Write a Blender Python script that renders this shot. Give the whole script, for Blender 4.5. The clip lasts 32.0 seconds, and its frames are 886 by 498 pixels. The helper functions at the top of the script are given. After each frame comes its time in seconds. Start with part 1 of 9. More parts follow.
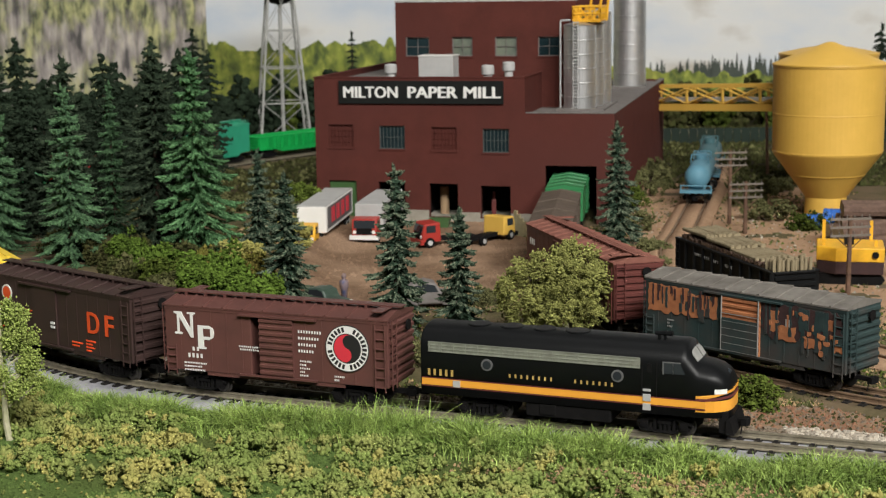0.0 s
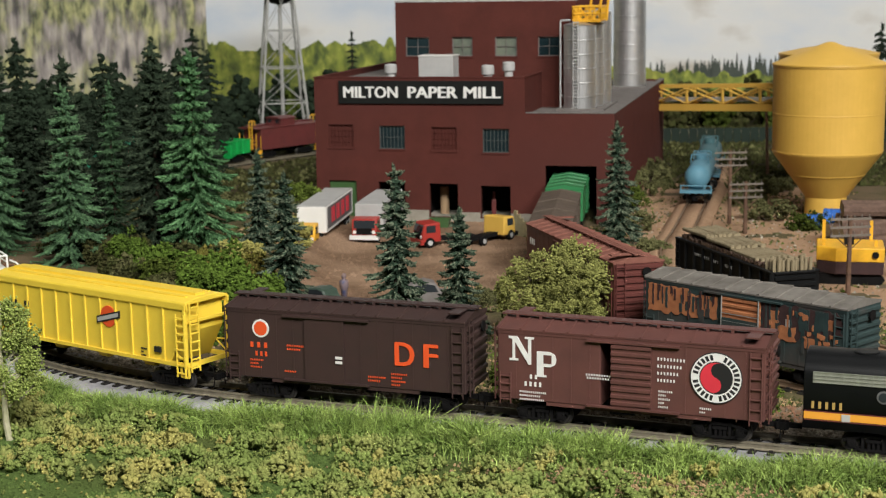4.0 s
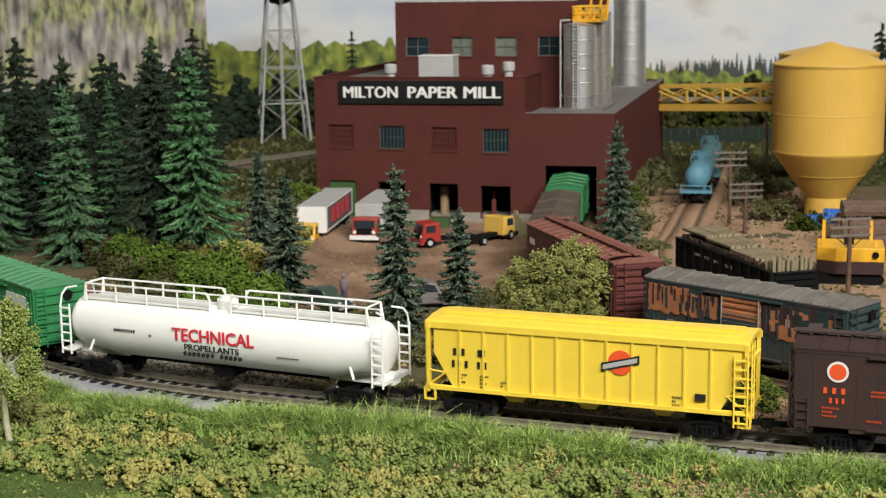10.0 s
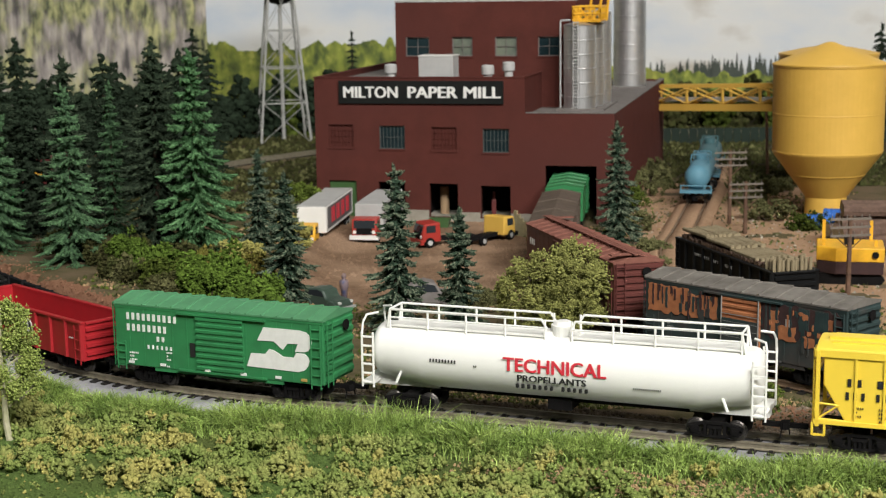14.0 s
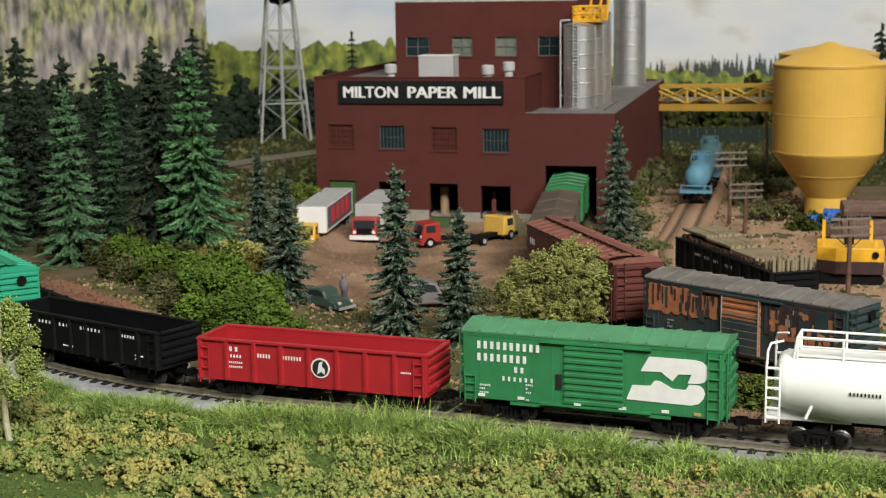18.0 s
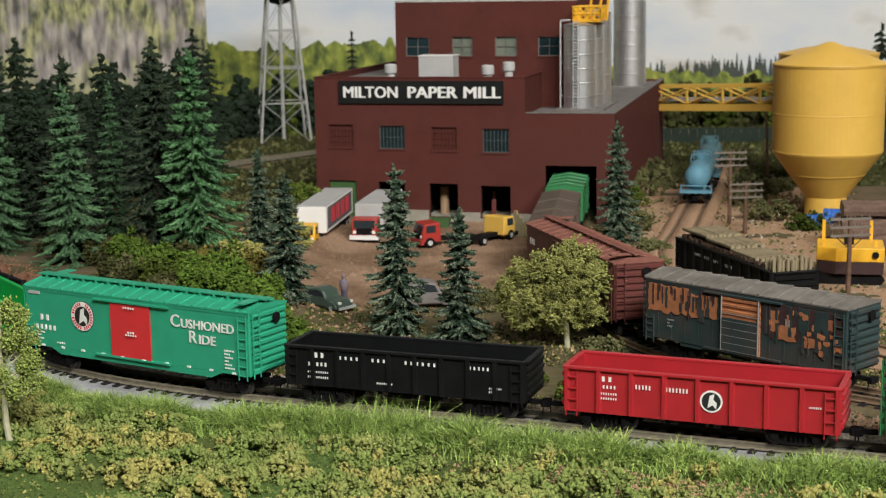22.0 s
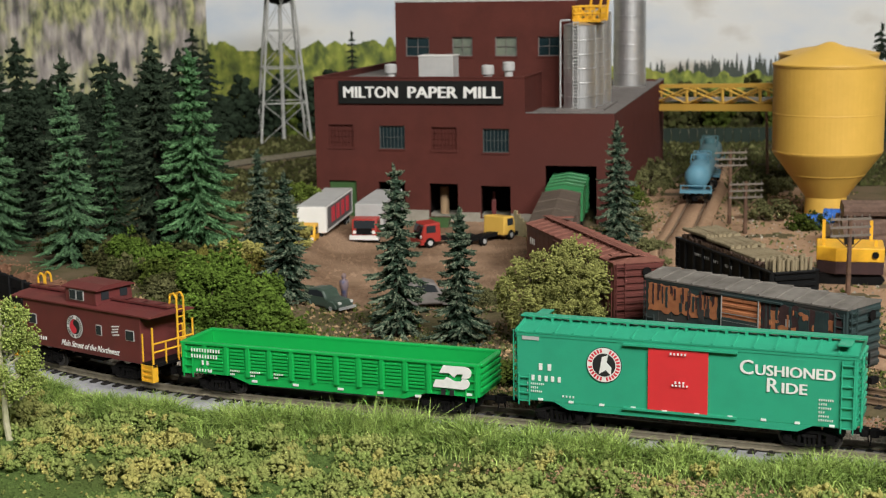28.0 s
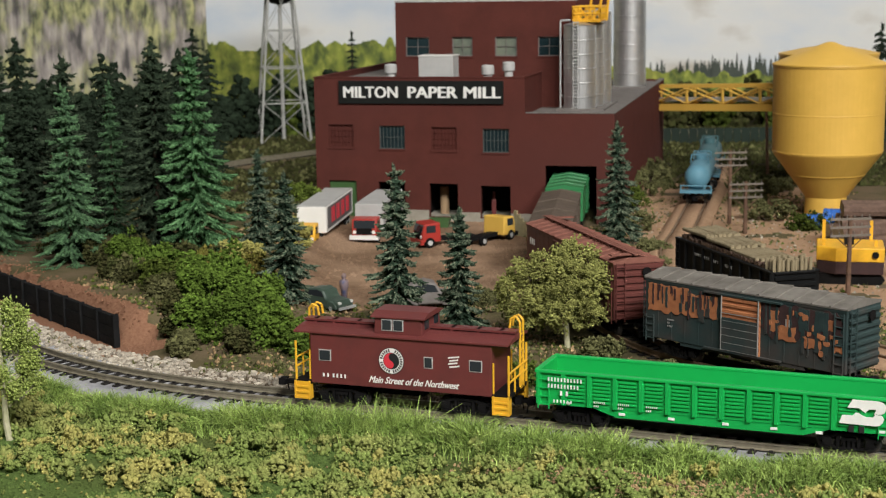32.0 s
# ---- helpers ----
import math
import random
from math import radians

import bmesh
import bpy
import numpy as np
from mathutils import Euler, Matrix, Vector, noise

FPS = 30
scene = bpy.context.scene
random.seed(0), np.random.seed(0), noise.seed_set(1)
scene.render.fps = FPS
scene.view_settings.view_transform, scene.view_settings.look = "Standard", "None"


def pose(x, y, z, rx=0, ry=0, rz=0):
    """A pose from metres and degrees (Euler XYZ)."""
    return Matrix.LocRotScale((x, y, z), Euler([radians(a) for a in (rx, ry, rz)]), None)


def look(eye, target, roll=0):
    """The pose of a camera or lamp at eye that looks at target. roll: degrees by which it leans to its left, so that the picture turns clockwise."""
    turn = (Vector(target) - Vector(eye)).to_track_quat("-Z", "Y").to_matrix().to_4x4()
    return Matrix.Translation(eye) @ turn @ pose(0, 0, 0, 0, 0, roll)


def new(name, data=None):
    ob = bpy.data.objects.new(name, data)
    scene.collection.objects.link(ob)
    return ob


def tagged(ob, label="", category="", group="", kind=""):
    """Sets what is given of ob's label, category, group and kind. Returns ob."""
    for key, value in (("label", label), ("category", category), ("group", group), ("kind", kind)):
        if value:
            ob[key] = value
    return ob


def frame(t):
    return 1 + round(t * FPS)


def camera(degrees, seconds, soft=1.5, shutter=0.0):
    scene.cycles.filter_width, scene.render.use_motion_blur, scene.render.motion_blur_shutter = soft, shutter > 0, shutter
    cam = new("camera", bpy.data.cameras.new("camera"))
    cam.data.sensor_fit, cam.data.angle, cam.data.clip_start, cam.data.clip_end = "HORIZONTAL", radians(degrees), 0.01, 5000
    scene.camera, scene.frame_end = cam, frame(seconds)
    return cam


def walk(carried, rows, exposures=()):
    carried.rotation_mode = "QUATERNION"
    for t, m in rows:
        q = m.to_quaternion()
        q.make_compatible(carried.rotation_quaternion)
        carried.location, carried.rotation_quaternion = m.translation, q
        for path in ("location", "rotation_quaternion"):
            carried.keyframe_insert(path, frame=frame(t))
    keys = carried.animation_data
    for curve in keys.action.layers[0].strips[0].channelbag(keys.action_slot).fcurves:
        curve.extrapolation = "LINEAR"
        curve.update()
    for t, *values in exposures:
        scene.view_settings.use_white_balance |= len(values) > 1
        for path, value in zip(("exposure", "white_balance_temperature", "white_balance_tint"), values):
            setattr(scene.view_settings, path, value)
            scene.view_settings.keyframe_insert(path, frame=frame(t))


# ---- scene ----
cam = camera(33.04, 32.0, soft=1.2)
EYE = Vector((0.0, 0.0, 0.1244))
VIEW = look(EYE, EYE + Vector((0.0, 1.0, -0.17654)), -0.808)
cam.data.dof.use_dof, cam.data.dof.focus_distance, cam.data.dof.aperture_fstop = True, 0.44, 60.0
walk(cam, [(0.0, VIEW), (32.0, VIEW)])

# ---- light: a strip inferred from the shading, an added back fill, and the dim room itself ----
world = bpy.data.worlds.new("room_air")
scene.world = world
world.use_nodes = True
world.node_tree.nodes["Background"].inputs[0].default_value = (0.9, 0.95, 1.0, 1)
world.node_tree.nodes["Background"].inputs[1].default_value = 0.25
scene.view_settings.exposure = 0.0


def area_lamp(name, x, y, z, sx, sy, watts, color, target):
    data = bpy.data.lights.new(name, "AREA")
    data.shape, data.size, data.size_y, data.energy, data.color = "RECTANGLE", sx, sy, watts, color
    ob = new(name, data)
    ob.matrix_basis = look((x, y, z), target)
    return ob


area_lamp("strip_lamp", 0.50, -0.90, 1.30, 1.30, 0.26, 84.0, (1.0, 0.975, 0.93), (0.10, 0.60, 0.0))
# unseen fill, added to brighten the backdrop and the back of the layout
area_lamp("ceiling_panel_lamp", 0.10, 0.95, 1.44, 1.2, 0.6, 1.6, (1.0, 0.98, 0.95), (0.10, 1.05, 0.0))
# ---- helpers: all lengths below are in millimetres of the layout ----
MM = 0.001
rnd = random.Random(7)


def at(x, y, z=0.0, rz=0.0, rx=0.0, ry=0.0):
    return pose(x * MM, y * MM, z * MM, rx, ry, rz)


def thing(name, label, category, m, group="", kind=""):
    ob = new(name)
    ob.empty_display_size = 0.01
    ob.matrix_basis = m
    return tagged(ob, label, category, group, kind)


def finish(name, bm, material, smooth=False):
    bmesh.ops.scale(bm, vec=(MM, MM, MM), verts=bm.verts)
    me = bpy.data.meshes.new(name)
    bm.normal_update()
    bm.to_mesh(me)
    bm.free()
    if smooth:
        me.polygons.foreach_set("use_smooth", [True] * len(me.polygons))
    for m in (material if isinstance(material, (list, tuple)) else [material]):
        me.materials.append(m)
    return me


def part(name, bm, material, parent=None, label="", m=None, smooth=False, kind=""):
    me = bm if isinstance(bm, bpy.types.Mesh) else finish(name, bm, material, smooth)
    ob = new(name, me)
    if parent is not None:
        ob.parent = parent
    if m is not None:
        ob.matrix_basis = m
    return tagged(ob, label, kind=kind)


def soft(ob, width=0.25, segments=2):
    mod = ob.modifiers.new("edge", "BEVEL")
    mod.width, mod.segments, mod.limit_method, mod.angle_limit = width * MM, segments, "ANGLE", radians(35)
    return ob


def box(bm, x0, x1, y0, y1, z0, z1):
    v = [bm.verts.new(p) for p in ((x0, y0, z0), (x1, y0, z0), (x1, y1, z0), (x0, y1, z0), (x0, y0, z1), (x1, y0, z1), (x1, y1, z1), (x0, y1, z1))]
    for f in ((0, 3, 2, 1), (4, 5, 6, 7), (0, 1, 5, 4), (1, 2, 6, 5), (2, 3, 7, 6), (3, 0, 4, 7)):
        bm.faces.new([v[i] for i in f])
    return v


def boxes(*rows):
    bm = bmesh.new()
    for r in rows:
        box(bm, *r)
    return bm


def cyl(bm, a, b, r0, r1=None, seg=12, cap=True):
    r1 = r0 if r1 is None else r1
    a, b = Vector(a), Vector(b)
    q = (b - a).to_track_quat("Z", "Y")
    rings = []
    for c, r in ((a, r0), (b, r1)):
        rings.append([bm.verts.new(c + q @ Vector((r * math.cos(2 * math.pi * i / seg), r * math.sin(2 * math.pi * i / seg), 0))) for i in range(seg)])
    for i in range(seg):
        j = (i + 1) % seg
        bm.faces.new((rings[0][i], rings[0][j], rings[1][j], rings[1][i]))
    if cap:
        bm.faces.new(rings[0][::-1])
        bm.faces.new(rings[1])
    return rings


def lathe(bm, profile, axis="Z", seg=32, centre=(0, 0, 0)):
    """Turn (radius, height) pairs round an axis."""
    rings = []
    for r, h in profile:
        ring = []
        for i in range(seg):
            c, s = r * math.cos(2 * math.pi * i / seg), r * math.sin(2 * math.pi * i / seg)
            p = {"Z": (c, s, h), "X": (h, c, s), "Y": (s, h, c)}[axis]
            ring.append(bm.verts.new(Vector(p) + Vector(centre)))
        rings.append(ring)
    for a, b in zip(rings, rings[1:]):
        for i in range(seg):
            j = (i + 1) % seg
            bm.faces.new((a[i], a[j], b[j], b[i]))
    bm.faces.new(rings[0][::-1])
    bm.faces.new(rings[-1])


def prism(bm, outline, a, b, axis="X"):
    """Extrude a 2D outline from a to b. X: outline is (y, z); Y: (x, z); Z: (x, y)."""
    put = {"X": lambda u, w, t: (t, u, w), "Y": lambda u, w, t: (u, t, w), "Z": lambda u, w, t: (u, w, t)}[axis]
    lo = [bm.verts.new(put(u, w, a)) for u, w in outline]
    hi = [bm.verts.new(put(u, w, b)) for u, w in outline]
    n = len(outline)
    for i in range(n):
        bm.faces.new((lo[i], lo[(i + 1) % n], hi[(i + 1) % n], hi[i]))
    bm.faces.new(lo[::-1])
    bm.faces.new(hi)
    bmesh.ops.recalc_face_normals(bm, faces=bm.faces)


def pipe(bm, pts, r, seg=6):
    for a, b in zip(pts, pts[1:]):
        cyl(bm, a, b, r, seg=seg)


def np_mesh(name, verts, faces, material, smooth=False, second=None, pick=None):
    """A mesh from an array of vertices and one array of triangles or quads. pick: the faces of the second material."""
    verts, faces = np.asarray(verts, float) * MM, np.asarray(faces, int)
    me = bpy.data.meshes.new(name)
    me.vertices.add(len(verts))
    me.vertices.foreach_set("co", verts.ravel())
    k = faces.shape[1]
    me.loops.add(faces.size)
    me.loops.foreach_set("vertex_index", faces.ravel())
    me.polygons.add(len(faces))
    me.polygons.foreach_set("loop_start", np.arange(0, faces.size, k))
    me.polygons.foreach_set("use_smooth", np.full(len(faces), smooth))
    me.update(calc_edges=True)
    me.materials.append(material)
    if second is not None:
        me.materials.append(second)
        me.polygons.foreach_set("material_index", np.asarray(pick, int))
    return me


def letters(text, size, material, name="lettering", wide=1.0, depth=0.06, bold=0.0, slant=0.0):
    """A flat word in the built-in font, standing in the xz plane and read from -y, from x = 0. bold: by how much its strokes are widened."""
    cu = bpy.data.curves.new(name, "FONT")
    cu.body, cu.size, cu.extrude, cu.shear = text, size, depth, slant
    cu.resolution_u = 3
    ob = bpy.data.objects.new(name, cu)
    scene.collection.objects.link(ob)
    me = bpy.data.meshes.new_from_object(ob.evaluated_get(bpy.context.evaluated_depsgraph_get()))
    bpy.data.objects.remove(ob)
    bm = bmesh.new()
    for k in range(3 if bold else 1):
        n = len(bm.verts)
        bm.from_mesh(me)
        bm.verts.ensure_lookup_table()
        for v in bm.verts[n:]:
            v.co += Vector((bold * (k - 1), (0.4 * bold * (k % 2)), 0.012 * k)) if bold else Vector()
    bm.to_mesh(me)
    bm.free()
    me.transform(Matrix.Diagonal((wide, 1, 1, 1)))
    me.transform(Matrix.Rotation(radians(90), 4, "X"))
    me.transform(Matrix.Scale(MM, 4))
    me.materials.append(material)
    return me


def bars(rows, depth=0.12):
    """Plain bars for writing: rows of (x, z, letter width, height, gap, count), standing in the xz plane at y = 0."""
    bm = bmesh.new()
    for x, z, w, h, gap, n in rows:
        slim = 0.55 if n > 1 else 1.0
        for i in range(n):
            box(bm, x + i * (w + gap), x + i * (w + gap) + w * slim, -depth, depth, z, z + h)
    return bm


# ---- the way of the main line, as one smooth curve over its control points ----
def curve_through(points, n=24):
    p = np.array(points, float)
    t = np.r_[0, np.cumsum(np.hypot(*np.diff(p, axis=0).T))]
    k, h = len(p), np.diff(t)
    a, b = np.zeros((k, k)), np.zeros((k, 2))
    a[0, 0] = a[-1, -1] = 1
    for i in range(1, k - 1):
        a[i, i - 1:i + 2] = h[i - 1], 2 * (h[i - 1] + h[i]), h[i]
        b[i] = 6 * ((p[i + 1] - p[i]) / h[i] - (p[i] - p[i - 1]) / h[i - 1])
    m = np.linalg.solve(a, b)
    out = []
    for i in range(k - 1):
        u = np.linspace(0, h[i], n, endpoint=False)[:, None]
        out.append(p[i] + u * ((p[i + 1] - p[i]) / h[i] - h[i] * (2 * m[i] + m[i + 1]) / 6) + u ** 2 * m[i] / 2 + u ** 3 * (m[i + 1] - m[i]) / (6 * h[i]))
    d = np.vstack(out + [p[-1:]])
    return d, np.r_[0, np.cumsum(np.hypot(*np.diff(d, axis=0).T))]


class Way:
    def __init__(self, points):
        self.d, self.s = curve_through(points)
        self.length = self.s[-1]

    def at(self, s):
        return np.array([np.interp(s, self.s, self.d[:, 0]), np.interp(s, self.s, self.d[:, 1])])

    def heading(self, s):
        a, b = self.at(max(s - 2, 0)), self.at(min(s + 2, self.length))
        return math.atan2(b[1] - a[1], b[0] - a[0])

    def pose_between(self, s, half):
        """The pose of a vehicle whose pivots stand half before and behind s."""
        a, b = self.at(s - half), self.at(s + half)
        c = (a + b) / 2
        return at(c[0], c[1], 0, math.degrees(math.atan2(b[1] - a[1], b[0] - a[0])))


MAIN = Way([(300, 1250), (150, 1275), (40, 1255), (-40, 1207), (-97, 1150), (-150, 1083), (-192, 1003), (-217, 915), (-229, 820), (-229, 722), (-212, 626), (-174, 549),
            (-120, 488.9), (-80, 464), (-40, 446.7), (0, 432.1), (40, 417), (80, 400.7), (120, 385.6), (165, 368.5), (215, 350.5), (285, 332), (370, 335),
            (455, 372), (530, 440), (585, 530), (610, 640), (600, 760)])
MILL_SPUR = Way([(330, 362), (245, 380), (165, 418), (127.8, 444), (101, 471), (79, 497), (67.5, 522), (56, 562), (46.2, 608), (46.5, 640), (52.5, 688), (59.5, 737), (67, 790), (75, 845), (89, 940)])
YARD_TRACK = Way([(330, 380), (245, 410), (180, 455), (145, 502), (129, 540), (117, 580), (108, 622), (105, 665), (110, 705), (118, 735), (130, 782), (141, 828), (152, 872), (170.5, 950), (190, 1040)])
# how far the train has come, second by second
TRAVEL = [0.0, 26.7, 53.9, 81.6, 109.9, 138.5, 167.1, 195.8, 224.5, 252.9, 280.6, 308.0, 335.5, 363.3, 391.7, 420.9, 450.6, 480.6, 510.5, 540.2, 569.6, 599.0,
          628.4, 657.5, 686.5, 716.0, 746.0, 776.1, 805.9, 835.0, 863.7, 892.6, 921.4]
START = 1299.2
# ---- materials ----
def material(name, base, second=None, scale=200.0, rough=0.6, metal=0.0, bump=0.0, bump_scale=None, mix=0.5, spread=0.18, detail=6.0, island=0.0, each=0.0, spec=0.35, third=None, third_scale=40.0):
    """A surface in two colours mixed by noise, a third in larger patches, a bump, and a change of value from piece to piece. scale: features per metre."""
    m = bpy.data.materials.new(name)
    m.use_nodes = True
    nt = m.node_tree
    n, l = nt.nodes, nt.links
    bsdf = n["Principled BSDF"]
    bsdf.inputs["Roughness"].default_value = rough
    bsdf.inputs["Metallic"].default_value = metal
    bsdf.inputs["Specular IOR Level"].default_value = 0.06 if rough > 0.84 else spec
    co = n.new("ShaderNodeTexCoord")
    second = second or tuple(c * 0.8 for c in base)
    noise_a = n.new("ShaderNodeTexNoise")
    noise_a.inputs["Scale"].default_value = scale
    noise_a.inputs["Detail"].default_value = detail
    noise_a.inputs["Roughness"].default_value = 0.65
    l.new(co.outputs["Object"], noise_a.inputs["Vector"])
    ramp = n.new("ShaderNodeValToRGB")
    ramp.color_ramp.elements[0].position, ramp.color_ramp.elements[1].position = mix - spread, mix + spread
    ramp.color_ramp.elements[0].color, ramp.color_ramp.elements[1].color = (*base, 1), (*second, 1)
    l.new(noise_a.outputs[0], ramp.inputs[0])
    color = ramp.outputs[0]
    if third:
        big = n.new("ShaderNodeTexNoise")
        big.inputs["Scale"].default_value = third_scale
        big.inputs["Detail"].default_value = 4.0
        l.new(co.outputs["Object"], big.inputs["Vector"])
        r2 = n.new("ShaderNodeValToRGB")
        r2.color_ramp.elements[0].position, r2.color_ramp.elements[1].position = 0.45, 0.62
        l.new(big.outputs[0], r2.inputs[0])
        mx = n.new("ShaderNodeMixRGB")
        l.new(r2.outputs[0], mx.inputs[0])
        l.new(color, mx.inputs[1])
        mx.inputs[2].default_value = (*third, 1)
        color = mx.outputs[0]
    for amount, src in ((island, n.new("ShaderNodeNewGeometry").outputs["Random Per Island"]), (each, n.new("ShaderNodeObjectInfo").outputs["Random"])):
        if not amount:
            continue
        rng = n.new("ShaderNodeMapRange")
        rng.inputs["To Min"].default_value, rng.inputs["To Max"].default_value = 1 - amount, 1 + amount
        l.new(src, rng.inputs["Value"])
        hsv = n.new("ShaderNodeHueSaturation")
        l.new(color, hsv.inputs["Color"])
        l.new(rng.outputs[0], hsv.inputs["Value"])
        color = hsv.outputs[0]
    l.new(color, bsdf.inputs["Base Color"])
    if bump:
        fine = n.new("ShaderNodeTexNoise")
        fine.inputs["Scale"].default_value = bump_scale or scale * 3
        fine.inputs["Detail"].default_value = 5.0
        l.new(co.outputs["Object"], fine.inputs["Vector"])
        b = n.new("ShaderNodeBump")
        b.inputs["Strength"].default_value = bump
        b.inputs["Distance"].default_value = 0.0004
        l.new(fine.outputs[0], b.inputs["Height"])
        l.new(b.outputs[0], bsdf.inputs["Normal"])
    return m


def paint(name, base, rough=0.45, dirt=0.35, **k):
    return material(name, base, tuple(c * (1 - dirt) + 0.02 * dirt for c in base), scale=120, rough=rough, bump=0.08, bump_scale=2500, mix=0.62, spread=0.2, **k)


M = {}
M["rail"] = material("rail_metal", (0.30, 0.27, 0.20), (0.19, 0.165, 0.115), 400, 0.45, 0.3, 0.1)
M["old_rail"] = material("rusty_rail", (0.22, 0.145, 0.09), (0.14, 0.09, 0.055), 400, 0.7, 0.1, 0.2)
M["tie"] = material("tie_plastic", (0.022, 0.019, 0.018), (0.012, 0.011, 0.010), 500, 0.6, 0, 0.2, each=0.3)
M["roadbed"] = material("grey_roadbed", (0.34, 0.34, 0.36), (0.24, 0.24, 0.255), 700, 0.9, 0, 0.5, third=(0.38, 0.38, 0.40))
M["ballast"] = material("ballast_stone", (0.20, 0.16, 0.12), (0.12, 0.095, 0.07), 500, 0.85, 0, 0.3, island=0.45)
M["pale_stone"] = material("pale_stone", (0.46, 0.42, 0.35), (0.26, 0.22, 0.17), 400, 0.85, 0, 0.3, island=0.4)
M["dirt"] = material("brown_dirt", (0.245, 0.155, 0.098), (0.150, 0.095, 0.060), 350, 0.95, 0, 0.8, third=(0.31, 0.205, 0.135), third_scale=25)
M["pellet"] = material("red_brown_gravel", (0.27, 0.145, 0.09), (0.18, 0.09, 0.055), 900, 0.95, 0, 0.9, 1200)
M["scrub"] = material("dry_scrub", (0.120, 0.100, 0.052), (0.066, 0.062, 0.030), 300, 0.95, 0, 0.8, third=(0.145, 0.108, 0.068), third_scale=30)
# the scrub again at under half its value, with the far shade in its colour
M["shaded_scrub"] = material("shaded_scrub", (0.050, 0.044, 0.022), (0.027, 0.026, 0.012), 300, 0.95, 0, 0.8, third=(0.066, 0.050, 0.031), third_scale=30)
M["turf"] = material("green_turf", (0.060, 0.098, 0.026), (0.100, 0.150, 0.042), 700, 0.95, 0, 0.9, 1500, island=0.45, third=(0.078, 0.100, 0.030), third_scale=20)
M["clump"] = material("foam_clump", (0.225, 0.280, 0.080), (0.150, 0.205, 0.053), 300, 0.95, 0, 0.9, 1800, island=0.14, third=(0.275, 0.290, 0.092), third_scale=60)
M["clump_yellow"] = material("yellow_foam_clump", (0.39, 0.355, 0.115), (0.28, 0.275, 0.08), 300, 0.95, 0, 0.9, 1800, island=0.15)
M["clump_brown"] = material("brown_foam_clump", (0.40, 0.275, 0.15), (0.31, 0.21, 0.115), 600, 0.95, 0, 0.9, 1800, island=0.3)
M["grass"] = material("grass_blade", (0.33, 0.43, 0.115), (0.13, 0.215, 0.042), 120, 0.6, 0, spec=0.2, island=0.6)
M["bush"] = material("bush_foam", (0.095, 0.125, 0.024), (0.055, 0.08, 0.014), 500, 0.95, 0, 0.9, 1500, island=0.45, each=0.45)
M["bush_bright"] = material("bright_bush", (0.112, 0.176, 0.030), (0.050, 0.086, 0.013), 500, 0.95, 0, 0.9, 1500, island=0.4, each=0.2)
M["bush_rust"] = material("rusty_bush", (0.16, 0.125, 0.035), (0.10, 0.11, 0.02), 300, 0.95, 0, 0.9, 1500, island=0.4)
M["tree_olive"] = material("olive_tree_leaf", (0.295, 0.295, 0.095), (0.185, 0.20, 0.058), 600, 0.95, 0, 0.9, 1800, island=0.22)
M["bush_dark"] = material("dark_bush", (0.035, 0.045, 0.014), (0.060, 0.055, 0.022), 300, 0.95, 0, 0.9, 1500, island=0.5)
M["bush_olive"] = material("olive_bush", (0.140, 0.138, 0.060), (0.085, 0.088, 0.036), 600, 0.95, 0, 0.9, 1800, island=0.4, each=0.2)
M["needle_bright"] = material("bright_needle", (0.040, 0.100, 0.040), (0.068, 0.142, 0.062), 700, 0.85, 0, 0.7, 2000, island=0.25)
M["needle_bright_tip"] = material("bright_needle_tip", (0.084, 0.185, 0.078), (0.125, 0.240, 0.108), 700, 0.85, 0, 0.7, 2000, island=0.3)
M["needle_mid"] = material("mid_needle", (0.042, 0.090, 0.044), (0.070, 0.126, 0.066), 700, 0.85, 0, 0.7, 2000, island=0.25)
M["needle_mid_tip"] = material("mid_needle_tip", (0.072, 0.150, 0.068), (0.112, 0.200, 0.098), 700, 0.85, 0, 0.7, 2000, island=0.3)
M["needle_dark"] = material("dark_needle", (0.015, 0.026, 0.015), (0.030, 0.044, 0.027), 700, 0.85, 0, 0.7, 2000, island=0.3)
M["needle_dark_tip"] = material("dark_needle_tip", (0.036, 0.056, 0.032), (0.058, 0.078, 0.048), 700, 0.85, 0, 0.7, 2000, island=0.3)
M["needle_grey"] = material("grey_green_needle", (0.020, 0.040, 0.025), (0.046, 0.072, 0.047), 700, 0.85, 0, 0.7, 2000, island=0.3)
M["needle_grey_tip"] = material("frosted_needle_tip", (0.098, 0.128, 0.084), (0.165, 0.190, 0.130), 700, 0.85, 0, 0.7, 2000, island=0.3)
M["bark"] = material("bark", (0.06, 0.045, 0.032), (0.03, 0.024, 0.018), 500, 0.9, 0, 0.6)
M["birch"] = material("pale_bark", (0.50, 0.47, 0.33), (0.30, 0.30, 0.16), 250, 0.8, 0, 0.4)
M["leaf"] = material("birch_leaf", (0.36, 0.42, 0.125), (0.22, 0.29, 0.065), 600, 0.9, 0, 0.8, 2000, island=0.4)
M["brick"] = material("mill_brick_red", (0.106, 0.033, 0.026), (0.080, 0.026, 0.021), 60, 0.86, 0, 0.25, 900, third=(0.090, 0.031, 0.026), third_scale=9)
M["concrete"] = material("concrete", (0.34, 0.32, 0.27), (0.24, 0.22, 0.18), 150, 0.9, 0, 0.4)
M["roof_grey"] = material("roof_grey", (0.20, 0.185, 0.175), (0.145, 0.13, 0.12), 90, 0.85, 0, 0.3)
